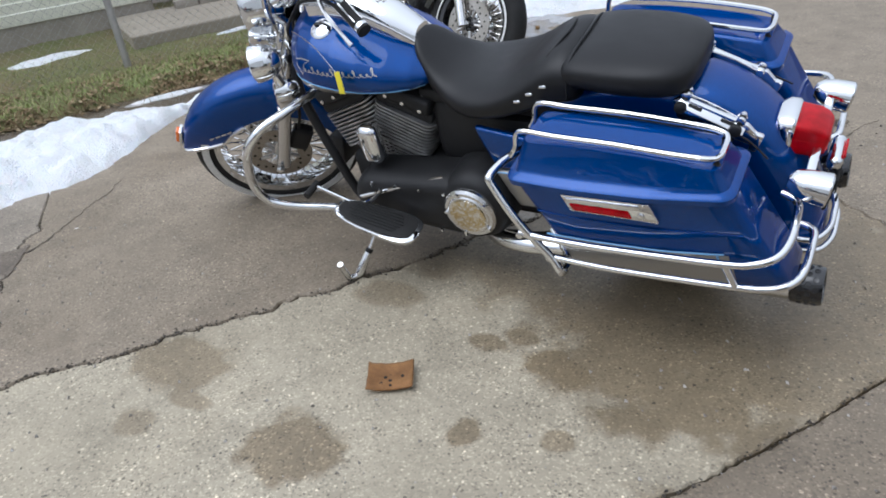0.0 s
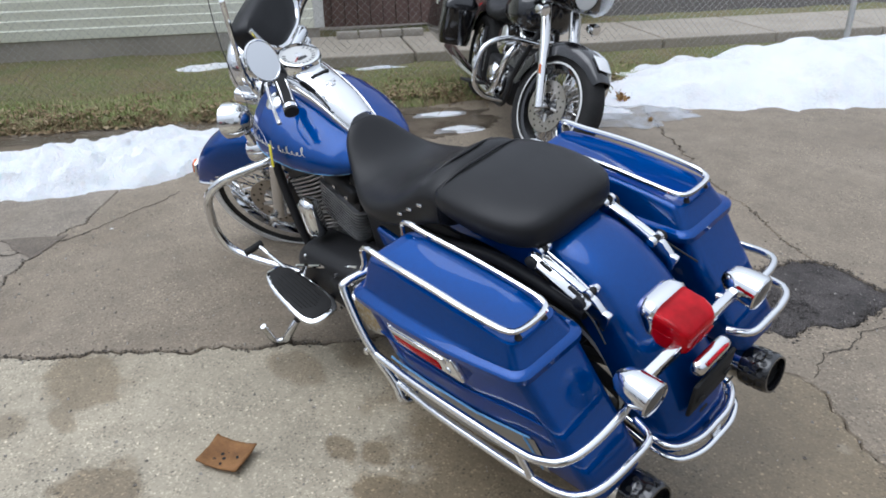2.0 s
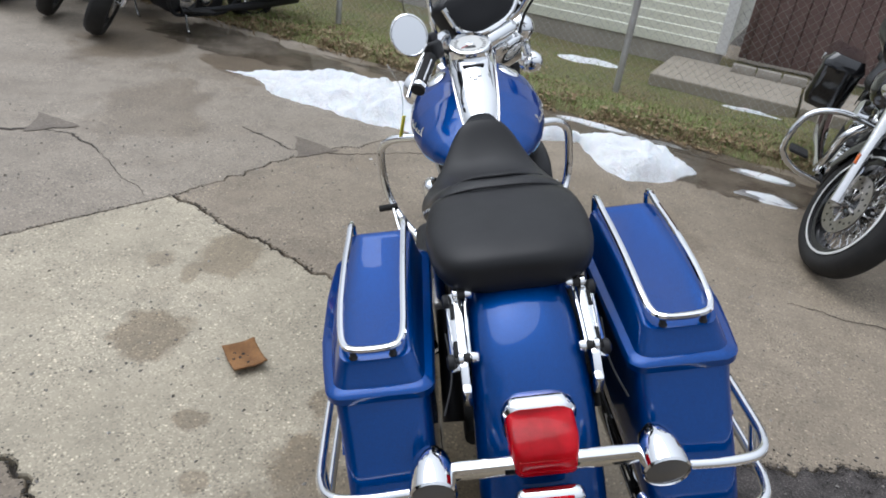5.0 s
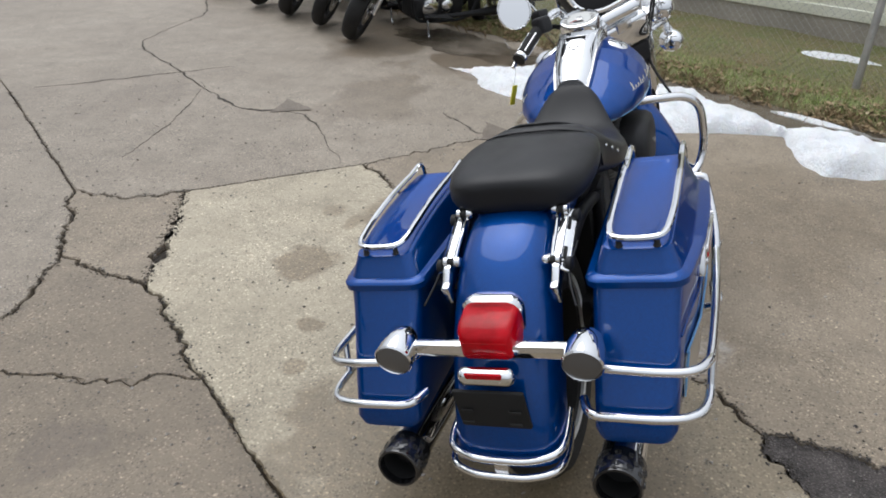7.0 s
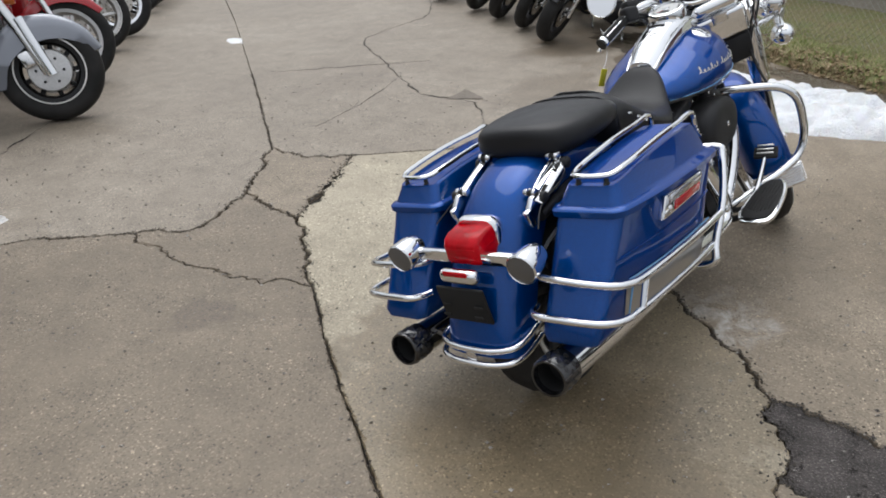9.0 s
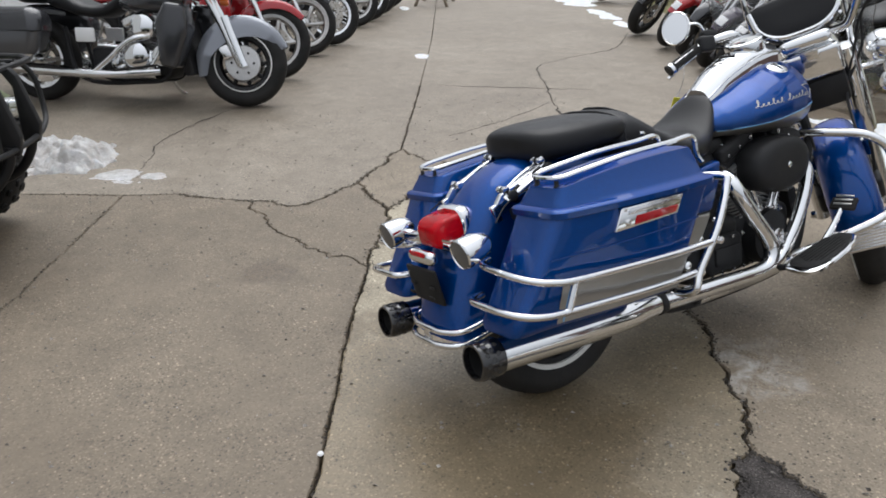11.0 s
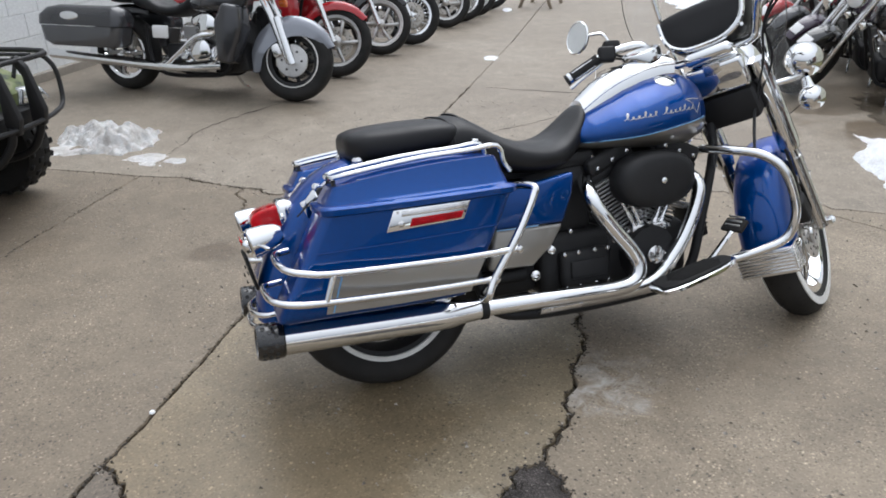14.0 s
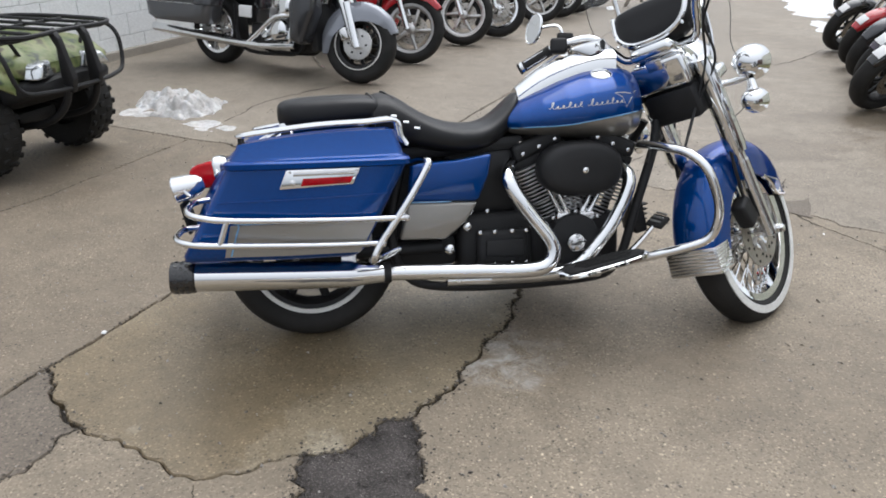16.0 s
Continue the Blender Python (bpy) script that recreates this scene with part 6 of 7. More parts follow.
lawn = height_patch("lawn", -9, 12, -8.3, -4.7, 150, 44, lawn_z, M_GRASS_SOIL, "winter lawn bank of green and straw-brown grass", "grass", "structure")
rng = random.Random(4)
verts, faces = [], []
for _ in range(95000):
    a, o = rng.uniform(-4, 9), -4.9 - abs(rng.gauss(0, 1.1))
    if o < -7.3:
        continue
    z = lawn_z(a, o)
    if z < 0 or fbm(a, o, 1.5, 9) + rng.uniform(-0.7, 0.7) < -0.35:
        continue
    near = 1.0 if o > -5.6 else 0.6
    h, yaw, w = rng.uniform(0.015, 0.05) * near, rng.uniform(0, 6.28), rng.uniform(0.0025, 0.005)
    lean = rng.uniform(0.2, 1.1) * h
    p = lot(a, o, z - 0.01)
    d = V(math.cos(yaw), math.sin(yaw), 0)
    n0 = len(verts)
    verts += [p - d * w, p + d * w, p + V(-d.y, d.x, 0) * lean + V(0, 0, h)]
    faces.append((n0, n0 + 1, n0 + 2))
me = bpy.data.meshes.new("grass")
me.from_pydata([tuple(v) for v in verts], [], faces)
me.materials.append(M_GRASS)
tagged(new("grass", me), "sparse winter grass, green and straw brown", "grass", kind="stuff")
# weeds and dead stalks at the lawn's edge
verts, faces = [], []
for _ in range(3000):
    a, o = rng.uniform(-3.5, 6), -5.05 + rng.gauss(0, 0.14)
    h, yaw = rng.uniform(0.015, 0.07), rng.uniform(0, 6.28)
    p, d = lot(a, o, 0.02), V(math.cos(yaw), math.sin(yaw), 0)
    t = V(rng.uniform(-1, 1), rng.uniform(-1, 1), 0) * h * 0.8
    n0 = len(verts)
    verts += [p - d * 0.0018, p + d * 0.0018, p + t * 0.6 + V(0, 0, h * 0.8) + d * 0.0012, p + t + V(0, 0, h)]
    faces += [(n0, n0 + 1, n0 + 2), (n0, n0 + 2, n0 + 3)]
me = bpy.data.meshes.new("dead_weeds")
me.from_pydata([tuple(v) for v in verts], [], faces)
me.materials.append(Mat("dry_stalk", 0.8, 0, (0.23, 0.165, 0.085)).m)
tagged(new("dead_weeds", me), "dry brown weeds along the lawn's edge", "weeds", kind="stuff")


# leaf litter and bare dirt along the lawn's edge
verts, faces = [], []
for _ in range(17000):
    a, o = rng.uniform(-4, 7), -4.90 - abs(rng.gauss(0, 0.30))
    if fbm(a, o, 2.6, 41) < -0.15:
        continue
    p, yaw, r = lot(a, o, max(lawn_z(a, o), 0.0) + rng.uniform(0.004, 0.022)), rng.uniform(0, 6.28), rng.uniform(0.008, 0.022)
    d, e = V(math.cos(yaw), math.sin(yaw), rng.uniform(-0.5, 0.5)) * r, V(-math.sin(yaw), math.cos(yaw), rng.uniform(-0.5, 0.5)) * r * 0.55
    n0 = len(verts)
    verts += [p - d, p - e, p + d, p + e]
    faces.append((n0, n0 + 1, n0 + 2, n0 + 3))
me = bpy.data.meshes.new("leaf_litter")
me.from_pydata([tuple(v) for v in verts], [], faces)
k = Mat("dead_leaf_litter", 0.85)
k.to("Base Color", k.ramp(k.n.new("ShaderNodeNewGeometry").outputs["Random Per Island"], [(0.0, (0.10, 0.065, 0.03)), (0.5, (0.20, 0.135, 0.065)), (0.85, (0.30, 0.22, 0.12)), (1.0, (0.36, 0.29, 0.18))]))
me.materials.append(k.m)
tagged(new("leaf_litter", me), "brown dead leaves strewn along the lawn's edge", "leaves", kind="stuff")


# snow
def strip_z(a, o):
    near, far = interp(a, [(-1.62, -3.85, -3.88), (-1.35, -3.86, -4.08), (-1.05, -3.66, -4.25), (-0.5, -3.66, -4.55), (0.0, -3.69, -4.62), (0.3, -3.86, -4.64), (0.5, -4.15, -4.62), (0.70, -4.34, -4.50), (0.78, -4.40, -4.44),
                           (0.86, -4.25, -4.60), (1.0, -4.08, -4.68), (1.2, -3.94, -4.70), (1.4, -4.10, -4.62), (1.52, -4.40, -4.46), (1.6, -4.44, -4.44)])
    mid, wide = (near + far) / 2, (near - far) / 2
    if a < -1.6 or a > 1.56:
        return -0.03
    q = 1 - abs((o - mid) / max(wide, 0.02)) ** 2.6 + 0.28 * fbm(a, o, 5.0, 1)
    crest = (0.35 + 0.65 * min(wide / 0.45, 1)) * min(1, max(0, (a + 1.62) / 0.5)) * min(1, max(0, (1.58 - a) / 0.3))
    return -0.012 + 0.125 * max(q, -0.4) * crest * (1 + 0.45 * fbm(a, o, 2.4, 31)) + (0.016 * fbm(a, o, 9, 4) + 0.012 * abs(noise.noise((a * 26, o * 26, 3)))) * (q > 0)


height_patch("snow_bank", -1.9, 1.65, -5.0, -3.3, 210, 100, strip_z, M_SNOW, "low lumpy bank of old melting snow beside the lawn", "snow", "")


def mound_z(a, o):
    q = 1 - ((a - 6.0) / 3.3) ** 2 - ((o + 4.95) / 1.08) ** 2 + 0.35 * fbm(a, o, 1.3, 11)
    return -0.03 + 0.30 * max(q, -0.3) + 0.03 * fbm(a, o, 5, 8) * (q > 0)


height_patch("snow_mound", 2.3, 10, -6.4, -3.4, 190, 80, mound_z, M_SNOW, "broad white heap of shovelled snow", "snow", "")


def pile_z(a, o):
    q = 1 - ((a + 0.86) / 0.30) ** 2 - ((o - 1.10 + 0.25 * (a + 0.86)) / 0.36) ** 2 + 0.75 * fbm(a, o, 5.0, 21)
    q2 = 1 - ((a + 0.50) / 0.17) ** 2 - ((o - 0.62) / 0.26) ** 2 + 0.7 * fbm(a, o, 6, 25)
    q3 = 1 - ((a + 0.62) / 0.20) ** 2 - ((o - 1.30) / 0.22) ** 2 + 0.6 * fbm(a, o, 6, 27)
    lump = 0.050 * abs(noise.noise((a * 11, o * 11, 4))) + 0.022 * abs(noise.noise((a * 27, o * 27, 8))) + 0.009 * noise.noise((a * 60, o * 60, 2))
    ridge = 0.55 + 0.45 * min(1, max(0, (o - 0.72) / 0.25))
    top = -0.015 + 0.125 * min(max(q, -0.3), 1.15) * ridge + (lump - 0.015) * (q > 0.05)
    return max(top, -0.012 + 0.022 * min(q2, 0.9), -0.012 + 0.020 * min(q3, 0.9))


height_patch("snow_mound", -1.7, -0.25, 0.35, 1.85, 150, 140, pile_z, M_ICY, "small grey-white heap of icy snow on the concrete", "snow", "")
for a, o, ra, ro, h in ((0.18, -6.55, 0.40, 0.15, 0.05), (1.7, -6.12, 0.4, 0.035, 0.04), (0.85, -4.86, 0.50, 0.07, 0.018), (-4.2, -1.2, 0.22, 0.10, 0.012), (-9.3, -3.95, 1.0, 0.35, 0.02), (-7.4, -4.0, 1.0, 0.20, 0.016), (-6.4, -3.97, 0.45, 0.13, 0.014), (-10.3, -4.2, 1.3, 0.5, 0.04), (1.92, -4.33, 0.20, 0.13, 0.014), (1.88, -4.72, 0.30, 0.09, 0.014), (1.15, -4.84, 0.30, 0.05, 0.012), (-6.3, 0.35, 0.20, 0.07, 0.012), (-8.3, -1.1, 0.4, 0.09, 0.012), (-4.55, 0.02, 0.12, 0.05, 0.010), (-0.02, -3.18, 0.06, 0.025, 0.006)):
    lift = 0.06 if o < -5 else 0.0
    height_patch("snow_patch", a - 1.3 * ra, a + 1.3 * ra, o - 1.4 * ro, o + 1.4 * ro, 40, 24, lambda x, y, a=a, o=o, ra=ra, ro=ro, h=h, lift=lift: (lift if lift else -0.006) - (0.03 if lift else 0) + h * (1 - ((x - a) / ra) ** 2 - ((y - o) / ro) ** 2 + 0.6 * fbm(x, y, 3, a)), M_SNOW, "thin patch of melting snow", "snow", "")
for a, o, ra, ro, seed in ((3.0, -4.45, 0.60, 0.42, 3), (0.3, -4.80, 1.5, 0.20, 6), (-2.0, -4.50, 0.9, 0.34, 9), (1.62, -4.55, 0.55, 0.40, 12)):
    bm = bmesh.new()
    ring = []
    for t in np.linspace(0, 2 * math.pi, 181)[:-1]:
        c, sn = math.cos(t), math.sin(t)
        k_edge = 1 + 0.30 * fbm(c * 1.5, sn * 1.5, 1.0, seed) + 0.16 * fbm(c * 4, sn * 4, 1.6, seed + 2)
        ring.append(bm.verts.new(lot(a + ra * k_edge * c, o + ro * k_edge * sn, 0.004 + 0.0004 * (seed % 4))))
    bm.faces.new(ring)
    tagged(part("melt_water", bm, M_WATER if seed != 3 else M_ICE, smooth=False), "shallow melt water on the concrete" if seed != 3 else "thin grey ice on the concrete", "puddle", kind="structure")

# walkway, house, shed and fence behind the lawn
walkway = thing("walkway", LOT, "raised tan concrete walkway behind the fence", "walkway", kind="structure")
for i in range(6):
    part("walkway_slab", rbox(1.16, 1.05, 0.15, pose(1.38 + 1.18 * i, -6.75, 0.075), 0.012), M_WALK, walkway, smooth=False)
house = thing("house", LOT, "cream clapboard house on a grey concrete foundation", "house", kind="structure")
part("foundation", rbox(9.0, 0.3, 0.40, pose(-3.30, -7.46, 0.06), 0.01), M_FOUND, house, smooth=False)
for i in range(34):
    part("siding_board", rbox(9.0, 0.018, 0.100, pose(-3.30, -7.295, 0.285 + 0.085 * i, -8), 0.004, 1), M_SIDING, house, smooth=False)
part("house_wall", rbox(9.0, 0.2, 3.1, pose(-3.30, -7.42, 1.79), 0), M_SIDING, house, smooth=False)
part("corner_board", rbox(0.10, 0.05, 3.0, pose(1.20, -7.29, 1.74), 0.006), two_scale("white_trim", (0.70, 0.70, 0.68), (0.78, 0.78, 0.76)), house)
part("side_wall", rbox(0.12, 5.0, 3.1, pose(1.14, -9.85, 1.79), 0), M_SIDING, house, smooth=False)
shed = thing("shed", LOT, "low outbuilding clad in faded brown-red boards", "shed", kind="structure")
for i in range(22):
    part("board", rbox(0.135, 0.025, 2.6, pose(1.45 + 0.142 * i, -8.20, 1.40), 0.004, 1), M_SHED, shed, smooth=False)
part("shed_wall", rbox(3.3, 0.1, 2.6, pose(2.95, -8.27, 1.40), 0), M_SHED, shed, smooth=False)
for i in range(4):
    tagged(part("edging_block", rbox(0.20, 0.09, 0.07, LOT @ pose(1.45 + 0.215 * i, -7.10, 0.183), 0.006), M_FOUND), "pale concrete edging block on the walkway", "block", "edging blocks")
fence = thing("fence", LOT, "grey chain-link fence on steel posts", "fence", kind="structure")
FO = -5.72
for a in (-4.54, -1.94, 0.66, 3.26, 5.86, 8.46):
    part("post", rod((a, FO, -0.05), (a, FO, 1.35), 0.026, 12), M_GALV, fence, "galvanised steel post")
part("top_rail", rod((-4.6, FO, 1.30), (9, FO, 1.30), 0.018, 10), M_GALV, fence)
bm = bmesh.new()
vs, fs = [], []
x, step, hgt = -4.6, 0.062, 1.22
while x < 9:
    for s in (1, -1):
        p, q = V(x if s > 0 else x + hgt, FO, 0.06), V(x + hgt if s > 0 else x, FO + 0.004 * s, 0.06 + hgt)
        n0 = len(vs)
        for e in (p, q):
            vs += [e + V(0, 0.0011, 0.0011), e + V(0, -0.0011, 0.0011), e + V(0, 0, -0.0013)]
        fs += [(n0, n0 + 1, n0 + 4, n0 + 3), (n0 + 1, n0 + 2, n0 + 5, n0 + 4), (n0 + 2, n0, n0 + 3, n0 + 5)]
    x += step
me = bpy.data.meshes.new("chain_link")
me.from_pydata([tuple(v) for v in vs], [], fs)
me.materials.append(M_GALV)
link = new("chain_link", me)
link.parent = fence
tagged(link, "woven wire mesh", kind="stuff")

# white block wall along the other side of the lot
block_wall = thing("wall_east", LOT, "white painted concrete block wall", "wall", kind="structure")
part("mortar", rbox(12.0, 0.18, 3.4, pose(-6.0, 2.95, 1.68), 0), M_MORTAR, block_wall, smooth=False)
blk = bpy.data.meshes.new("block")
tmp = rbox(0.394, 0.016, 0.195, None, 0.003, 1)
tmp.to_mesh(blk)
tmp.free()
blk.materials.append(M_BLOCK)
for r in range(9):
    for c in range(24):
        ob = new("block", blk)
        ob.parent = block_wall
        ob.location = (-0.4 - 0.4 * c - (0.2 if r % 2 else 0), 2.856, 0.10 + 0.2 * r)
part("plinth", rbox(12.0, 0.06, 0.10, pose(-6.0, 2.82, 0.03), 0.01), M_FOUND, block_wall, smooth=False)


# ---- parked motorcycles ----
def paint(name, color, metal=0.0, rough=0.2):
    return Mat(name, rough, metal, color).set("Coat Weight", 0.6).m


M_REDPAINT, M_GREYPAINT, M_PURPLE = paint("red_paint", (0.40, 0.012, 0.018)), paint("grey_blue_paint", (0.24, 0.255, 0.29), 0.3), paint("dark_plum_paint", (0.035, 0.02, 0.04))
M_BAGDARK = paint("charcoal_paint", (0.035, 0.036, 0.040), 0.2)
M_SILVERBAG = paint("storm_grey_paint", (0.085, 0.088, 0.096), 0.3)
M_STICKER = Mat("white_sticker", 0.5, 0, (0.78, 0.78, 0.78)).m


def parked_bike(x, y, heading, label, body, fender, lean=10, steer=22, r_front=0.32, w_front=0.13, spokes=0, cast=7, tyre_white=False, bags=None, fairing=None, screen=False, sticker=False, guard=False, tank_trim=None, passing=False, tourer=False, pipe=None, rims=None, size=1.0):
    """A parked cruiser: its front tyre's contact at (x, y), heading in degrees. Fewer pieces than the blue one, all the main parts."""
    wb = 1.62
    m = pose(x, y, 0, 0, 0, heading) @ pose(0, 0, 0, -lean) @ Matrix.Scale(size, 4) @ Matrix.Translation((-wb, 0, 0))
    b = thing("motorcycle", m, label, "motorcycle", "parked motorcycles")
    st = Matrix.Translation((wb, 0, 0.31)) @ Matrix.Rotation(radians(steer), 4, V(-0.44, 0, 0.9)) @ Matrix.Translation((-wb, 0, -0.31))
    fw = part("front_wheel", lathe([(0, -0.10), (0.015, -0.10), (0.015, 0.10), (0, 0.10)], 10, st @ pose(wb, 0, r_front, 90)), M_CHROME2, b)
    wheel(fw, st @ pose(wb, 0, r_front), r_front, w_front, r_front * (0.62 if tourer else 0.70), spokes, white=((r_front * 0.64, r_front * 0.67) if tourer else (r_front * 0.72, r_front * 0.75)) if tyre_white else None, disc=0.14, back_disc=bool(spokes), cast=0 if spokes else cast, rim_mat=rims or M_GLOSS if rims or spokes == 60 else M_CHROME if spokes else M_BLACK if tourer else M_ALU)
    rw = part("rear_wheel", lathe([(0, -0.10), (0.015, -0.10), (0.015, 0.10), (0, 0.10)], 10, pose(0, 0, 0.31, 90)), M_CHROME2, b)
    wheel(rw, pose(0, 0, 0.31), 0.31, 0.16, 0.21, 0, disc=0.13, cast=6)
    fh = st
    rf = r_front + 0.035
    part("front_fender", fender_shell([(wb + rf * math.cos(radians(a)), r_front + rf * math.sin(radians(a))) for a in (40, 62, 84, 106, 128, 150, 172)], [0.05, 0.075, 0.085, 0.085, 0.085, 0.085, 0.08], [0.05, 0.07, 0.085, 0.09, 0.09, 0.08, 0.06]), fender, b, m=fh)
    if tourer:
        # deep skirted mudguard, big plain disc, long pipes and rounded two-tone bags
        part("fender_skirt", fender_shell([(wb + rf * math.cos(radians(a)), r_front + rf * math.sin(radians(a))) for a in (22, 45, 70, 95, 120, 145, 170, 198)], [0.05, 0.085, 0.097, 0.10, 0.10, 0.10, 0.10, 0.08], [0.05, 0.11, 0.15, 0.17, 0.17, 0.16, 0.13, 0.07]), fender, b, "grey-blue skirted front mudguard", m=fh)
        for s in (-1, 1):
            dc = part("brake_disc", lathe([(0, 0.0), (0.045, 0.0), (0.125, -0.004), (0.130, -0.010), (0, -0.010)], 40, fh @ pose(wb, s * 0.084, r_front, -s * 90)), M_ALU, b, "large silver brake disc")
            for i in range(6):
                a = math.pi * i / 3
                part("disc_bolt", lathe([(0, 0.004), (0.009, 0.004), (0.009, -0.004)], 10, fh @ pose(wb + 0.08 * math.cos(a), s * 0.085, r_front + 0.08 * math.sin(a), -s * 90)), M_BLACK, dc)
            part("fork_lower", tube([(wb + 0.015, s * 0.115, r_front - 0.03), (wb - 0.12, s * 0.115, r_front + 0.32)], [0.034, 0.030], 14, 0), M_CHROME, b, m=fh)
            part("caliper", rbox(0.07, 0.05, 0.10, fh @ pose(wb - 0.115, s * 0.105, r_front + 0.07, 0, -25), 0.015, 2), M_CHROME2, b)
            bag = part("saddlebag", ring_skin(bmesh.new(), [round_rect(-0.46, 0.20, 0.20, 0.39, 0.36, 0.05), round_rect(-0.53, 0.24, 0.19, 0.42, 0.40, 0.07), round_rect(-0.56, 0.27, 0.19, 0.425, 0.52, 0.08)]), M_SILVERBAG, b, "grey saddlebag with a charcoal lid", m=Matrix.Diagonal((1, s, 1, 1)))
            part("lid", ring_skin(bmesh.new(), [round_rect(-0.57, 0.28, 0.185, 0.43, 0.525, 0.08), round_rect(-0.56, 0.28, 0.185, 0.43, 0.60, 0.08), round_rect(-0.50, 0.25, 0.20, 0.40, 0.66, 0.08), round_rect(-0.38, 0.2, 0.24, 0.36, 0.685, 0.05)]), M_BAGDARK, bag, m=Matrix.Diagonal((1, s, 1, 1)))
            part("latch", lathe([(0, 0.012), (0.04, 0.010), (0.055, 0.002), (0.055, -0.01)], 24, pose(-0.20, s * 0.428, 0.60, -s * 90) @ Matrix.Diagonal((1.7, 0.6, 1, 1))), M_CHROME, bag)
            part("long_pipe", tube([(1.05, s * 0.18, 0.25), (0.7, s * 0.21, 0.225), (0.3, s * 0.23, 0.235), (-0.62, s * 0.235, 0.285)], [0.024, 0.028, 0.036, 0.042], 16, 3), M_CHROME, b, "long chrome exhaust pipe")
            part("cross_pipe", tube([(0.55, s * 0.22, 0.24), (0.68, s * 0.215, 0.34), (0.84, s * 0.20, 0.47), (0.98, s * 0.16, 0.50)], 0.022, 12), M_CHROME, b)
            part("round_cover", lathe([(0, 0.045), (0.07, 0.04), (0.098, 0.022), (0.105, -0.02)], 28, pose(0.86, s * 0.16, 0.36, -s * 90)), M_CHROME, b)
            part("round_cover", lathe([(0, 0.045), (0.05, 0.04), (0.072, 0.022), (0.078, -0.02)], 28, pose(1.05, s * 0.15, 0.36, -s * 90)), M_CHROME, b)
            part("small_cover", lathe([(0, 0.03), (0.035, 0.028), (0.048, 0.01), (0.05, -0.02)], 20, pose(0.70, s * 0.16, 0.33, -s * 90)), M_CHROME, b)
            part("side_badge", rbox(0.15, 0.02, 0.10, pose(0.50, s * 0.20, 0.50), 0.015), M_STICKER, b, "pale side panel")
        part("radiator", rbox(0.08, 0.34, 0.40, pose(1.22, 0, 0.42, 0, -14), 0.02), M_BLACK, b)
    if sticker:
        part("sticker", rbox(0.10, 0.09, 0.003, fh @ pose(wb + rf * 0.55, 0, r_front + rf * 0.85, 0, 34), 0.001), M_STICKER, b, "blank white sticker")
    part("rear_fender", fender_shell([(0.30, 0.68), (0.12, 0.71), (-0.05, 0.70), (-0.18, 0.65), (-0.28, 0.55), (-0.33, 0.44)], [0.09, 0.10, 0.105, 0.11, 0.11, 0.11], [0.05, 0.08, 0.10, 0.11, 0.11, 0.10]), body, b)
    for s in (-1, 1):
        part("fork_leg", tube([(wb - 0.01, s * 0.11, r_front - 0.02), (wb - 0.14, s * 0.11, r_front + 0.27), (wb - 0.33, s * 0.11, 0.95)], [0.028, 0.027, 0.027], 12, 0), M_CHROME2, b, m=fh)
        part("handlebar", tube([(wb - 0.34, 0, 1.0), (wb - 0.34, s * 0.08, 1.02), (wb - 0.36, s * 0.20, 1.10), (wb - 0.48, s * 0.33, 1.07), (wb - 0.60, s * 0.42, 1.02)], 0.013, 8), M_CHROME, b, m=fh)
        part("grip", rod(fh @ V(wb - 0.50, s * 0.345, 1.063), fh @ V(wb - 0.61, s * 0.425, 1.017), 0.018, 10), M_RUBBER, b)
        part("mirror", lathe([(0, 0.012), (0.05, 0.006), (0.055, 0), (0.05, -0.004), (0, -0.004)], 16, fh @ pose(wb - 0.46, s * 0.36, 1.20, 0, 75)), M_CHROME, b)
        part("turn_signal", lathe([(0, -0.05), (0.025, -0.04), (0.034, 0), (0.03, 0.02), (0, 0.025)], 14, fh @ pose(wb - 0.16, s * 0.20, 0.78, 0, 86)), M_AMBER if passing else M_CHROME, b)
        if guard:
            part("engine_guard", tube([(1.24, s * 0.05, 0.60), (1.27, s * 0.25, 0.61), (1.30, s * 0.38, 0.54), (1.30, s * 0.40, 0.36), (1.2, s * 0.30, 0.26), (1.08, s * 0.15, 0.22)], 0.015, 10), M_CHROME, b)
        part("muffler", tube([(1.0, s * 0.16, 0.22), (0.5, s * 0.20, 0.235), (0.2, s * 0.215, 0.245), (-0.40, s * 0.215, 0.27)], [0.022, 0.026, 0.043, 0.045], 16, 3), pipe or M_CHROME, b)
        part("footboard", rbox(0.28, 0.10, 0.018, pose(0.92, s * 0.31, 0.28, 0, -8), 0.008), M_RUBBER, b)
        part("frame_tube", tube([(1.24, s * 0.05, 0.68), (1.15, s * 0.12, 0.42), (1.08, s * 0.13, 0.22), (0.9, s * 0.13, 0.17), (0.4, s * 0.13, 0.19), (0.30, s * 0.12, 0.55)], 0.016, 8), M_BLACK, b)
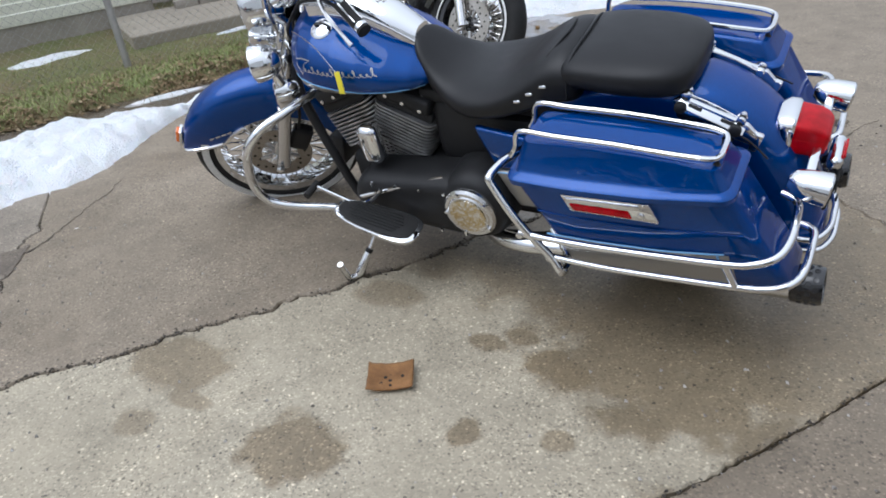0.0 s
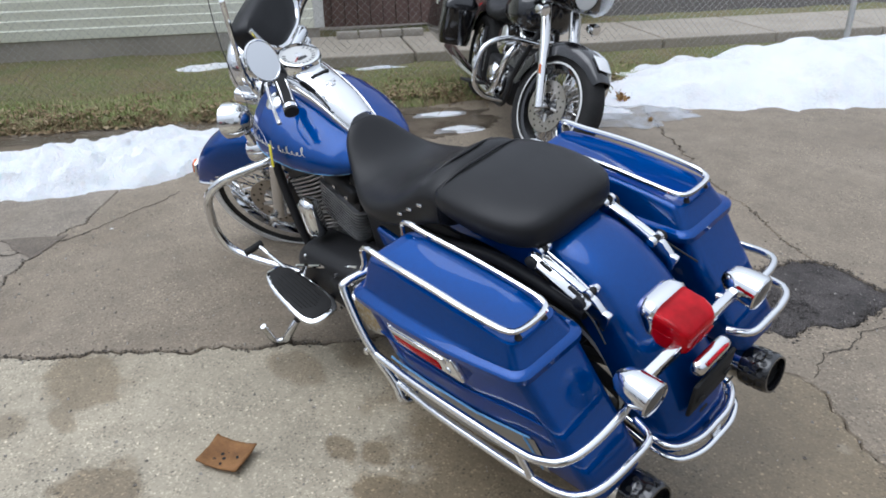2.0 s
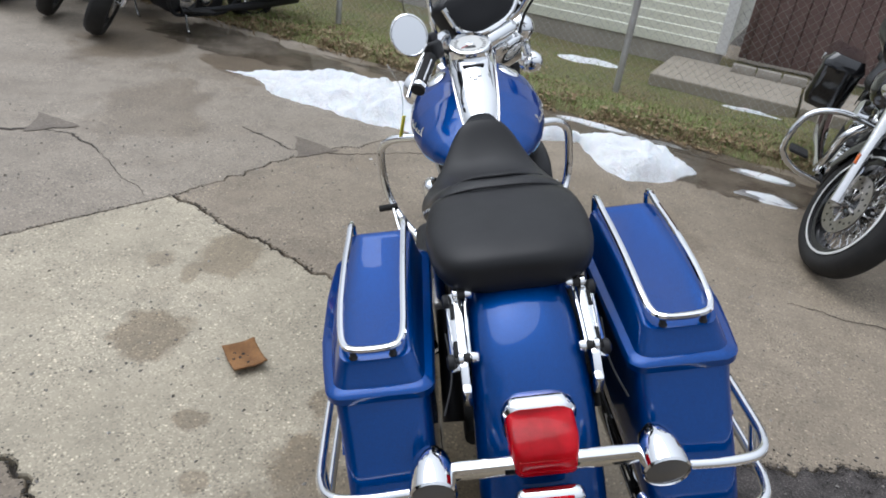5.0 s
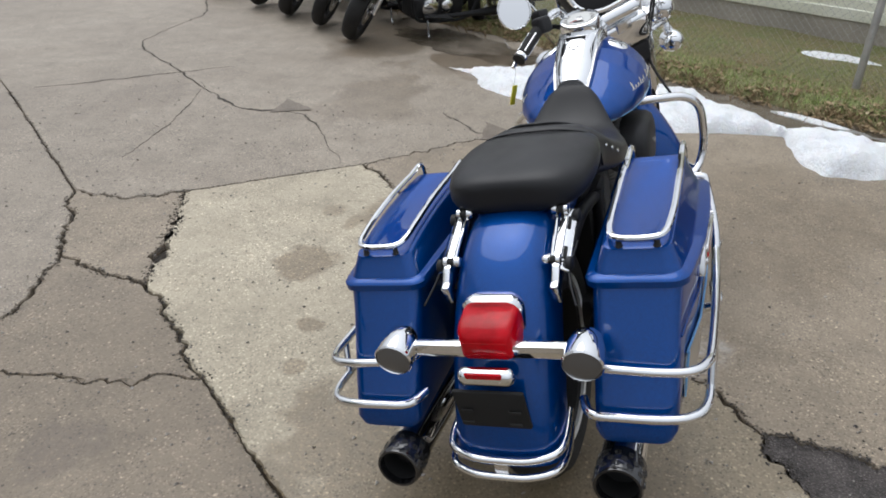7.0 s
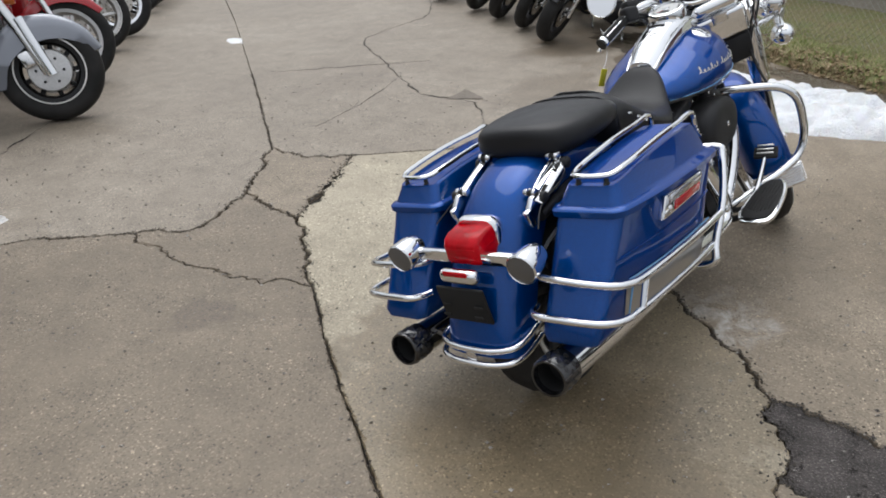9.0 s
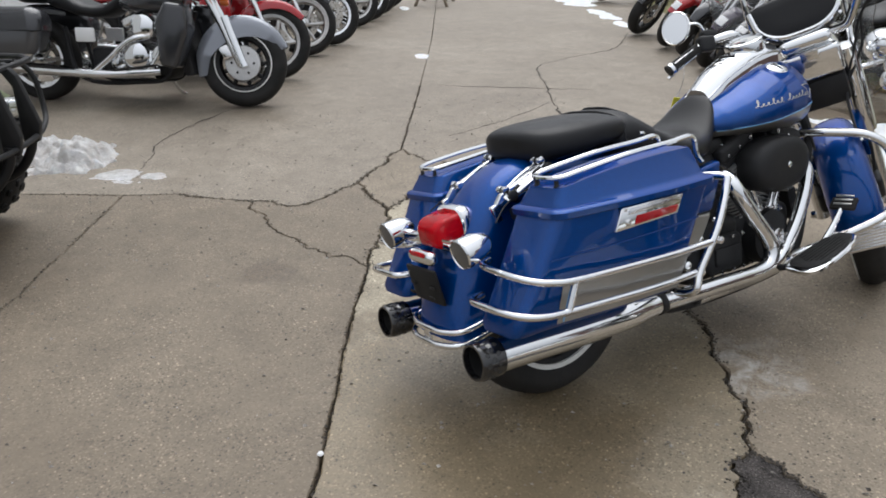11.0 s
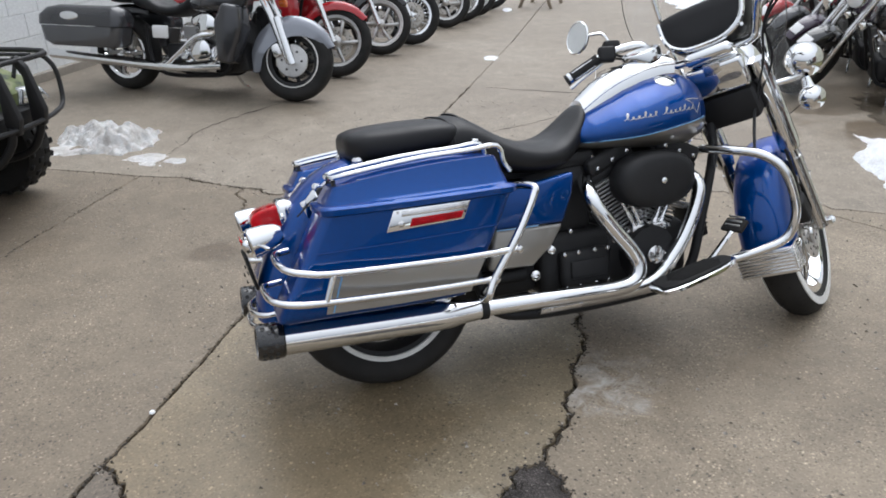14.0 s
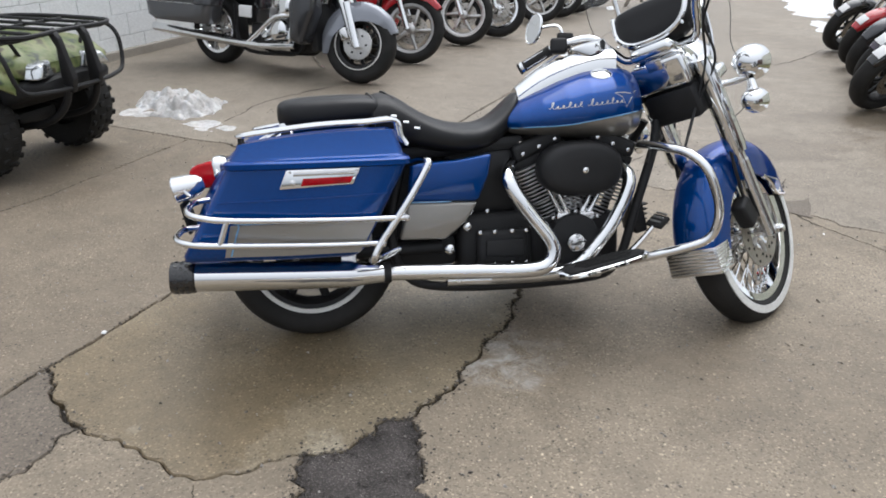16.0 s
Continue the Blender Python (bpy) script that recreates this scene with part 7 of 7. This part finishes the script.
        if bags is not None:
            bag = part("saddlebag", ring_skin(bmesh.new(), [round_rect(-0.42, 0.16, 0.20, 0.40, 0.37, 0.05), round_rect(-0.46, 0.20, 0.19, 0.42, 0.42, 0.06), round_rect(-0.45, 0.24, 0.19, 0.42, 0.62, 0.06)]), bags, b, m=Matrix.Diagonal((1, s, 1, 1)))
            part("lid", ring_skin(bmesh.new(), [round_rect(-0.46, 0.25, 0.185, 0.425, 0.625, 0.06), round_rect(-0.46, 0.25, 0.185, 0.425, 0.655, 0.06), round_rect(-0.38, 0.22, 0.21, 0.39, 0.705, 0.05), round_rect(-0.30, 0.18, 0.24, 0.36, 0.712, 0.04)]), bags, bag, m=Matrix.Diagonal((1, s, 1, 1)))
            part("latch", rbox(0.16, 0.012, 0.045, pose(-0.10, s * 0.428, 0.63), 0.012), M_CHROME, bag)
    eng = part("engine", rbox(0.36, 0.24, 0.22, pose(0.92, 0, 0.30), 0.04, 3), M_BLACK, b)
    part("gearbox", rbox(0.28, 0.24, 0.20, pose(0.62, 0, 0.31), 0.03, 3), M_BLACK, eng)
    for s in (-1, 1):
        part("engine_cover", lathe([(0, 0.04), (0.07, 0.036), (0.095, 0.02), (0.10, -0.02)], 24, pose(0.92, s * 0.125, 0.31, -s * 90)), M_CHROME, eng)
        part("clutch_cover", lathe([(0, 0.03), (0.05, 0.028), (0.07, 0.01), (0.075, -0.02)], 24, pose(0.70, s * 0.125, 0.31, -s * 90)), M_CHROME, eng)
    for lean_c in (-22, 22):
        base = pose(0.92, 0, 0.32, 0, lean_c)
        for i in range(8):
            w = 0.088
            part("fin", ring_skin(bmesh.new(), [round_rect(-w, w, -w, w, 0.09 + 0.022 * i, 0.03, 3), round_rect(-w, w, -w, w, 0.10 + 0.022 * i, 0.03, 3)]), M_FIN, eng, m=base)
        part("rocker_cover", rbox(0.16, 0.21, 0.08, base @ pose(0, 0, 0.31), 0.025, 3), M_CHROME2, eng)
    part("air_cleaner", lathe([(0, 0.07), (0.07, 0.066), (0.09, 0.05), (0.095, 0.0)], 24, pose(0.93, -0.12, 0.56, 90)), M_CHROME, eng)
    part("exhaust_header", tube([(1.06, -0.11, 0.55), (1.09, -0.17, 0.48), (1.02, -0.18, 0.33), (0.9, -0.18, 0.225), (0.7, -0.19, 0.225)], 0.022, 10), M_CHROME, b)
    part("fuel_tank", loft_x([(q[0] + 0.03, q[1] * 0.95, q[2], q[3]) for q in TANK], [0.702 + 0.05 * i for i in range(11)], e_top=2.1), tank_trim or body, b)
    part("seat", loft_x(RIDER, [q[0] for q in RIDER], e_top=2.4), M_VINYL, b)
    part("pillion_pad", loft_x(PILLION, [q[0] for q in PILLION], e_top=2.8), M_VINYL, b)
    part("tail_light", rbox(0.07, 0.12, 0.09, pose(-0.30, 0, 0.60, 0, -20), 0.02, 2), M_RED_LENS, b)
    lampm = fh @ pose(wb - (0.20 if fairing is None else 0.115), 0, 0.93, 0, 86)
    hl = part("headlight", lathe([(0, -0.12), (0.06, -0.10), (0.088, -0.04), (0.092, 0.0), (0.085, 0.012)], 24, lampm), M_CHROME if fairing is None else M_GLOSS, b)
    part("lens", lathe([(0.084, 0.008), (0.05, 0.022), (0, 0.028)], 20, lampm), M_GLASS, hl)
    part("dash", rbox(0.10, 0.16, 0.06, fh @ pose(wb - 0.33, 0, 0.99, 0, 20), 0.02, 2), M_BLACK, b)
    if fairing is not None:
        part("fairing", loft_x([(1.20, 0.26, 0.90, 1.18), (1.28, 0.36, 0.86, 1.22), (1.38, 0.34, 0.82, 1.18), (1.46, 0.20, 0.84, 1.06), (1.49, 0.10, 0.88, 1.0)], [1.20, 1.24, 1.28, 1.33, 1.38, 1.42, 1.46, 1.49], e_top=2.6), fairing, b, m=fh)
        for s in (-1, 1) if not spokes else ():
            part("lower_fairing", plate_y([(1.12, 0.30), (1.24, 0.28), (1.34, 0.55), (1.32, 0.72), (1.18, 0.74), (1.10, 0.60)], s * 0.16, s * 0.34, 0.03, 3), fairing, b)
    if screen:
        g2, vv = bmesh.new(), {}
        for j in range(7):
            for i in range(11):
                yy = (i / 5 - 1) * (0.26 - 0.02 * abs(j - 3))
                vv[i, j] = g2.verts.new((wb - 0.22 - 0.06 * j - 0.6 * yy * yy, yy, 1.0 + 0.075 * j))
        for j in range(6):
            for i in range(10):
                g2.faces.new((vv[i, j], vv[i + 1, j], vv[i + 1, j + 1], vv[i, j + 1]))
        part("windscreen", g2, M_CLEAR, b, m=fh)
    if spokes == 60:
        for s in (-1, 1):
            part("fork_reflector", rbox(0.012, 0.008, 0.05, fh @ pose(wb - 0.085, s * 0.139, r_front + 0.17, 0, -25), 0.003), M_AMBER, b, "amber side reflector")
    part("side_stand", tube([(0.95, 0.15, 0.20), (0.98, 0.24, 0.08), (1.0, 0.30, 0.012 + 0.30 * math.tan(radians(lean)))], 0.011, 8), M_CHROME2, b)
    return b


HEAD_IN = math.degrees(math.atan2(-0.47, 0.883))
parked_bike(-2.075, 3.616, HEAD_IN - 2, "black touring motorcycle with spoked whitewall wheel on wet concrete", M_GLOSS, M_GLOSS, 11, 24, 0.325, 0.12, 60, tyre_white=True, bags=M_GLOSS, fairing=M_GLOSS, guard=True, sticker=True)
ROW = [(-4.66, -0.58, "black cruiser with a white sticker on its mudguard", M_GLOSS, M_GLOSS, True, M_GLOSS), (-5.06, -1.10, "dark plum cruiser with a white sticker on its mudguard", M_PURPLE, M_PURPLE, True, None),
       (-5.36, -1.62, "dark charcoal cruiser with a chrome fork in a row", M_BAGDARK, M_BAGDARK, False, M_GLOSS), (-5.66, -2.14, "red cruiser motorcycle parked in a row", M_REDPAINT, M_REDPAINT, True, None),
       (-6.06, -2.98, "black cruiser motorcycle with a clear screen", M_GLOSS, M_GLOSS, True, None), (-8.2, -5.9, "black touring motorcycle parked in a row", M_GLOSS, M_GLOSS, False, M_GLOSS)]
for i, (x, y, lab, bod, fen, stick, bg) in enumerate(ROW):
    parked_bike(x, y, -33 + (i % 3) * 2, lab, bod, fen, 10, 42, 0.325, 0.13 if i % 2 else 0.15, 0, 7, bags=bg, sticker=stick, screen=i in (1, 4), passing=False, pipe=M_BLACK, rims=M_BLACK, size=0.88)
LEFT = math.degrees(math.atan2(0.61, -0.79))
parked_bike(-0.79, -1.958, LEFT - 1, "grey and black touring motorcycle with hard bags and fairing", M_BAGDARK, M_GREYPAINT, 8, 14, 0.315, 0.145, 0, 9, tyre_white=True, fairing=M_BAGDARK, tank_trim=M_BAGDARK, passing=True, tourer=True)
for i, (x, y, lab, bod, fen, sp, wf) in enumerate([(-1.306, -2.766, "red sport touring motorcycle with silver wheels", M_REDPAINT, M_REDPAINT, 0, 0.12), (-1.984, -3.722, "black cruiser with a chrome spoked front wheel", M_GLOSS, M_GLOSS, 0, 0.13), (-2.48, -4.214, "black cruiser with a thin wire front wheel", M_GLOSS, M_GLOSS, 36, 0.10),
                                                   (-3.3, -5.331, "white and chrome cruiser motorcycle in a row", M_STICKER, M_STICKER, 0, 0.13), (-3.7, -5.78, "black cruiser motorcycle parked in a row", M_GLOSS, M_GLOSS, 24, 0.12), (-4.082, -6.25, "dark cruiser motorcycle parked in a row", M_BAGDARK, M_BAGDARK, 0, 0.13), (-4.581, -6.896, "black motorcycle at the row's far end", M_GLOSS, M_GLOSS, 24, 0.12)]):
    parked_bike(x, y, LEFT + (i % 2) * 3, lab, bod, fen, 9, 18, 0.32, wf, sp, 5 + i % 3, fairing=M_REDPAINT if i == 0 else None, tyre_white=i == 1)


# ---- quad bike ----
M_LAMP = Mat("lamp_reflector", 0.12, 0.85, (0.55, 0.57, 0.58)).set("Coat Weight", 1.0).m


def quad_bike():
    fwd = V(-0.905, 0.426, 0)
    mid = V(1.198, -0.066, 0)
    m = Matrix.Translation(mid) @ Matrix.Rotation(math.atan2(fwd.y, fwd.x), 4, "Z") @ Matrix.Scale(0.93, 4)
    q = thing("quad_bike", m, "green camouflage quad bike with black racks and knobbly tyres", "quad bike")
    k = Mat("camouflage_plastic", 0.4)
    k.to("Base Color", k.ramp(k.noise(9, 3, 0.5), [(0.38, (0.03, 0.045, 0.02)), (0.46, (0.13, 0.17, 0.05)), (0.56, (0.22, 0.24, 0.10)), (0.66, (0.07, 0.06, 0.035))]))
    camo = k.m
    for x in (0.0, -1.25):
        for s in (-1, 1):
            w = part("wheel", lathe([(0, -0.06), (0.13, -0.06), (0.14, -0.08), (0.15, 0.08), (0.13, 0.03), (0, 0.03)], 24, pose(x, s * 0.38, 0.305, 90)), M_BLACK, q, "black steel wheel with a knobbly tyre")
            ww = 0.10 if x == 0 else 0.13
            part("tyre", lathe([(0.145, -ww * 0.8), (0.20, -ww * 1.05), (0.262, -ww), (0.288, -ww * 0.6), (0.290, 0), (0.288, ww * 0.6), (0.262, ww), (0.20, ww * 1.05), (0.145, ww * 0.8), (0.145, -ww * 0.8)], 40, pose(x, s * 0.38, 0.305, 90)), M_RUBBER, w)
            tb = bmesh.new()
            for i in range(22):
                for j, off in enumerate((-0.78, -0.28, 0.28, 0.78)):
                    a = 2 * math.pi * (i + 0.5 * (j % 2)) / 22
                    rbox(0.045, 0.034, 0.020, pose(x, s * 0.38, 0.305, 90) @ Matrix.Rotation(a, 4, "Z") @ pose(0.287 if abs(off) < 0.5 else 0.274, 0, off * ww, 0, 90 + off * 26), 0.005, 1, tb)
            tagged(part("tyre_knob", tb, M_RUBBER, w), kind="stuff")
            part("suspension_arm", tube([(x - 0.02, s * 0.30, 0.30), (x - 0.10, s * 0.10, 0.38)], 0.016, 8), M_BLACK, q)
            part("shock", tube([(x - 0.06, s * 0.26, 0.33), (x - 0.12, s * 0.17, 0.62)], 0.026, 10), M_BLACK, q)
            part("fender", loft_x([(x - 0.38, 0.02, 0.50, 0.56), (x - 0.30, 0.14, 0.60, 0.66), (x - 0.10, 0.19, 0.66, 0.72), (x + 0.12, 0.18, 0.66, 0.72), (x + 0.30, 0.12, 0.58, 0.65), (x + 0.36, 0.02, 0.52, 0.58)], [x - 0.38, x - 0.34, x - 0.25, x - 0.1, x + 0.05, x + 0.2, x + 0.3, x + 0.36]), camo, q, m=Matrix.Translation((0, s * 0.34, 0)))
    part("body", loft_x([(-0.30, 0.20, 0.62, 0.80), (0.0, 0.30, 0.60, 0.80), (0.22, 0.36, 0.58, 0.77), (0.34, 0.34, 0.57, 0.72), (0.40, 0.26, 0.58, 0.66)], [-0.30, -0.15, 0.0, 0.12, 0.22, 0.30, 0.36, 0.40], e_top=3.2), camo, q, "camouflage front bodywork")
    part("nose", loft_x([(0.0, 0.22, 0.34, 0.56), (0.28, 0.36, 0.42, 0.60), (0.40, 0.34, 0.48, 0.60), (0.45, 0.24, 0.50, 0.58)], [0.0, 0.14, 0.28, 0.35, 0.40, 0.45], e_top=3.0), M_BLACK, q, "black plastic nose under the lamps")
    part("tank_cover", rbox(0.50, 0.30, 0.18, pose(-0.50, 0, 0.76), 0.07, 3), camo, q)
    part("seat", rbox(0.70, 0.30, 0.14, pose(-0.98, 0, 0.80), 0.06, 3), M_VINYL, q)
    part("engine", rbox(0.55, 0.36, 0.36, pose(-0.58, 0, 0.42), 0.05, 2), M_BLACK, q)
    part("frame", rbox(1.5, 0.30, 0.10, pose(-0.62, 0, 0.30), 0.03, 2), M_BLACK, q)
    for s in (-1, 1):
        h = part("headlight", plate_y([(0.0, 0.0), (0.20, 0.012), (0.15, 0.088), (0.03, 0.10)], -0.05, 0.05, 0.02, 3), M_LAMP, q, "clear wedge-shaped headlight", m=pose(0.365, s * 0.115, 0.585, 0, 0, s * 68) @ Matrix.Diagonal((1, s, 1, 1)))
        part("lamp_bowl", lathe([(0.042, 0.012), (0.034, 0.002), (0.012, -0.01), (0, -0.01)], 18, pose(0.412, s * 0.23, 0.637, 0, 84, s * 20)), M_CHROME, h)
        part("bumper_bar", tube([(0.10, s * 0.13, 0.26), (0.36, s * 0.14, 0.33), (0.47, s * 0.12, 0.44), (0.50, s * 0.12, 0.54)], 0.021, 10), M_BLACK, q)
        part("bumper_plate", plate_y([(0.47, 0.50), (0.535, 0.50), (0.555, 0.58), (0.50, 0.80), (0.455, 0.855), (0.425, 0.84), (0.475, 0.75)], s * 0.085, s * 0.125, 0.008), M_BLACK, q, "thick vertical bumper plate")
        part("lamp_guard", tube([(0.42, s * 0.10, 0.82), (0.41, s * 0.30, 0.81), (0.38, s * 0.42, 0.80), (0.43, s * 0.44, 0.72), (0.46, s * 0.40, 0.56), (0.50, s * 0.26, 0.53), (0.53, s * 0.10, 0.53), (0.535, 0, 0.53)], 0.013, 8), M_BLACK, q, "bent tube lamp guard")
        part("handlebar", tube([(-0.22, 0, 0.98), (-0.24, s * 0.15, 1.02), (-0.34, s * 0.36, 1.02)], 0.013, 8), M_BLACK, q)
    for x0, x1, zz in ((-0.25, 0.42, 0.83), (-1.62, -1.10, 0.87)):
        rack = part("rack", tube([(x0, -0.36, zz), (x1, -0.38, zz), (x1 + 0.03, 0, zz), (x1, 0.38, zz), (x0, 0.36, zz), (x0 - 0.02, 0, zz)], 0.014, 8, 4, True), M_BLACK, q, "black tube luggage rack")
        for i in range(4):
            yy = -0.24 + 0.16 * i
            part("rack_bar", rod((x0, yy, zz + 0.004), (x1 + 0.02, yy, zz + 0.004), 0.010, 8), M_BLACK, rack)
        for yy in (-0.3, 0.3):
            part("rack_leg", rod((x0 + 0.1, yy, zz), (x0 + 0.1, yy * 0.6, zz - 0.16), 0.011, 8), M_BLACK, rack)
            part("rack_leg", rod((x1 - 0.1, yy, zz), (x1 - 0.1, yy * 0.7, zz - 0.16), 0.011, 8), M_BLACK, rack)
        part("rack_cross", rod(((x0 + x1) / 2, -0.37, zz - 0.004), ((x0 + x1) / 2, 0.37, zz - 0.004), 0.010, 8), M_BLACK, rack)
    return q


quad_bike()

# ---- small things on the ground ----
grate = thing("rusty_plate", pose(-0.995, 1.227, 0.003, 0, 0, 30), "rusty bent iron plate with punched holes lying on concrete", "metal plate")
bm, vs = bmesh.new(), {}
n = 12
for i in range(n + 1):
    for j in range(n + 1):
        u, v = i / n - 0.5, j / n - 0.5
        vs[i, j] = bm.verts.new((0.128 * u * (1 + 0.05 * noise.noise((v * 5, 1, 2))), 0.100 * v * (1 + 0.06 * noise.noise((u * 5, 3, 2))), 0.007 + 0.022 * abs(u) ** 2 * 2 + 0.022 * max(0, v - 0.1) + 0.004 * noise.noise((u * 6, v * 6, 0))))
for i in range(n):
    for j in range(n):
        bm.faces.new((vs[i, j], vs[i + 1, j], vs[i + 1, j + 1], vs[i, j + 1]))
sheet = part("sheet", bm, M_RUST, grate)
sol = sheet.modifiers.new("thick", "SOLIDIFY")
sol.thickness = 0.005
# dark discs carry the punched holes' shade in their colour
for i in range(12):
    a = 2 * math.pi * i / 8 if i < 8 else 2 * math.pi * (i - 8) / 4
    rr = 0.034 if i < 8 else 0.014
    part("hole", lathe([(0.0052, 0.0), (0.0052, 0.001), (0, 0.001)], 10, pose(rr * math.cos(a), rr * math.sin(a), 0.0115 + 0.022 * 2 * (rr * math.cos(a) / 0.135) ** 2)), M_DARK, grate)
for x, y, r in ((-2.64, 5.07, 0.06), (-2.19, 4.79, 0.025), (-1.9, 4.1, 0.03)):
    leaf = thing("leaf_clump", pose(x, y, 0.0), "small clump of wet brown leaves on the concrete", "leaves", "leaf clumps")
    rl = random.Random(int(x * 100))
    for i in range(9):
        part("leaf", rbox(r * 0.9, r * 0.5, 0.004, pose(rl.uniform(-r, r) * 0.6, rl.uniform(-r, r) * 0.6, r * 0.3 + r * 0.1 * i * 0.7, rl.uniform(-50, 50), rl.uniform(-50, 50), rl.uniform(0, 360)), 0.001, 1), M_LEAF, leaf)
tagged(part("pebble", lathe([(0, 0.008), (0.007, 0.006), (0.010, 0.001), (0.006, -0.003), (0, -0.004)], 10, pose(0.292, 1.967, 0.004)), M_STICKER), "single white pebble in the joint", "pebble")
horse = thing("trestle", pose(-5.6, -7.1, 0, 0, 0, 50), "grey timber trestle standing on the far lot", "trestle")
part("beam", rbox(1.0, 0.09, 0.09, pose(0, 0, 0.66), 0.006), M_WOOD, horse)
for sx in (-0.4, 0.4):
    for sy in (-1, 1):
        part("leg", rbox(0.08, 0.04, 0.72, pose(sx, sy * 0.13, 0.33, sy * 20), 0.004), M_WOOD, horse)
# grit and small stones scattered over the paving
rng = random.Random(8)
vs, fs = [], []
for _ in range(2600):
    x, y = rng.uniform(-3.0, 1.6), rng.uniform(-1.5, 3.6)
    s = rng.choice((0.0025, 0.003, 0.004, 0.006))
    n0 = len(vs)
    vs += [(x + rng.uniform(-s, s), y - s, 0.001), (x + s, y + rng.uniform(-s, s), 0.001), (x - s, y + s, 0.001), (x + rng.uniform(-s, s) * 0.3, y, 0.001 + s)]
    fs += [(n0, n0 + 1, n0 + 3), (n0 + 1, n0 + 2, n0 + 3), (n0 + 2, n0, n0 + 3)]
me = bpy.data.meshes.new("grit")
me.from_pydata(vs, [], fs)
me.materials.append(two_scale("mixed_grit", (0.12, 0.10, 0.08), (0.5, 0.47, 0.43), (0.7, 0.9), 0, 30, 90))
tagged(new("grit", me), "scattered grit and small stones on the concrete", "grit", kind="stuff")
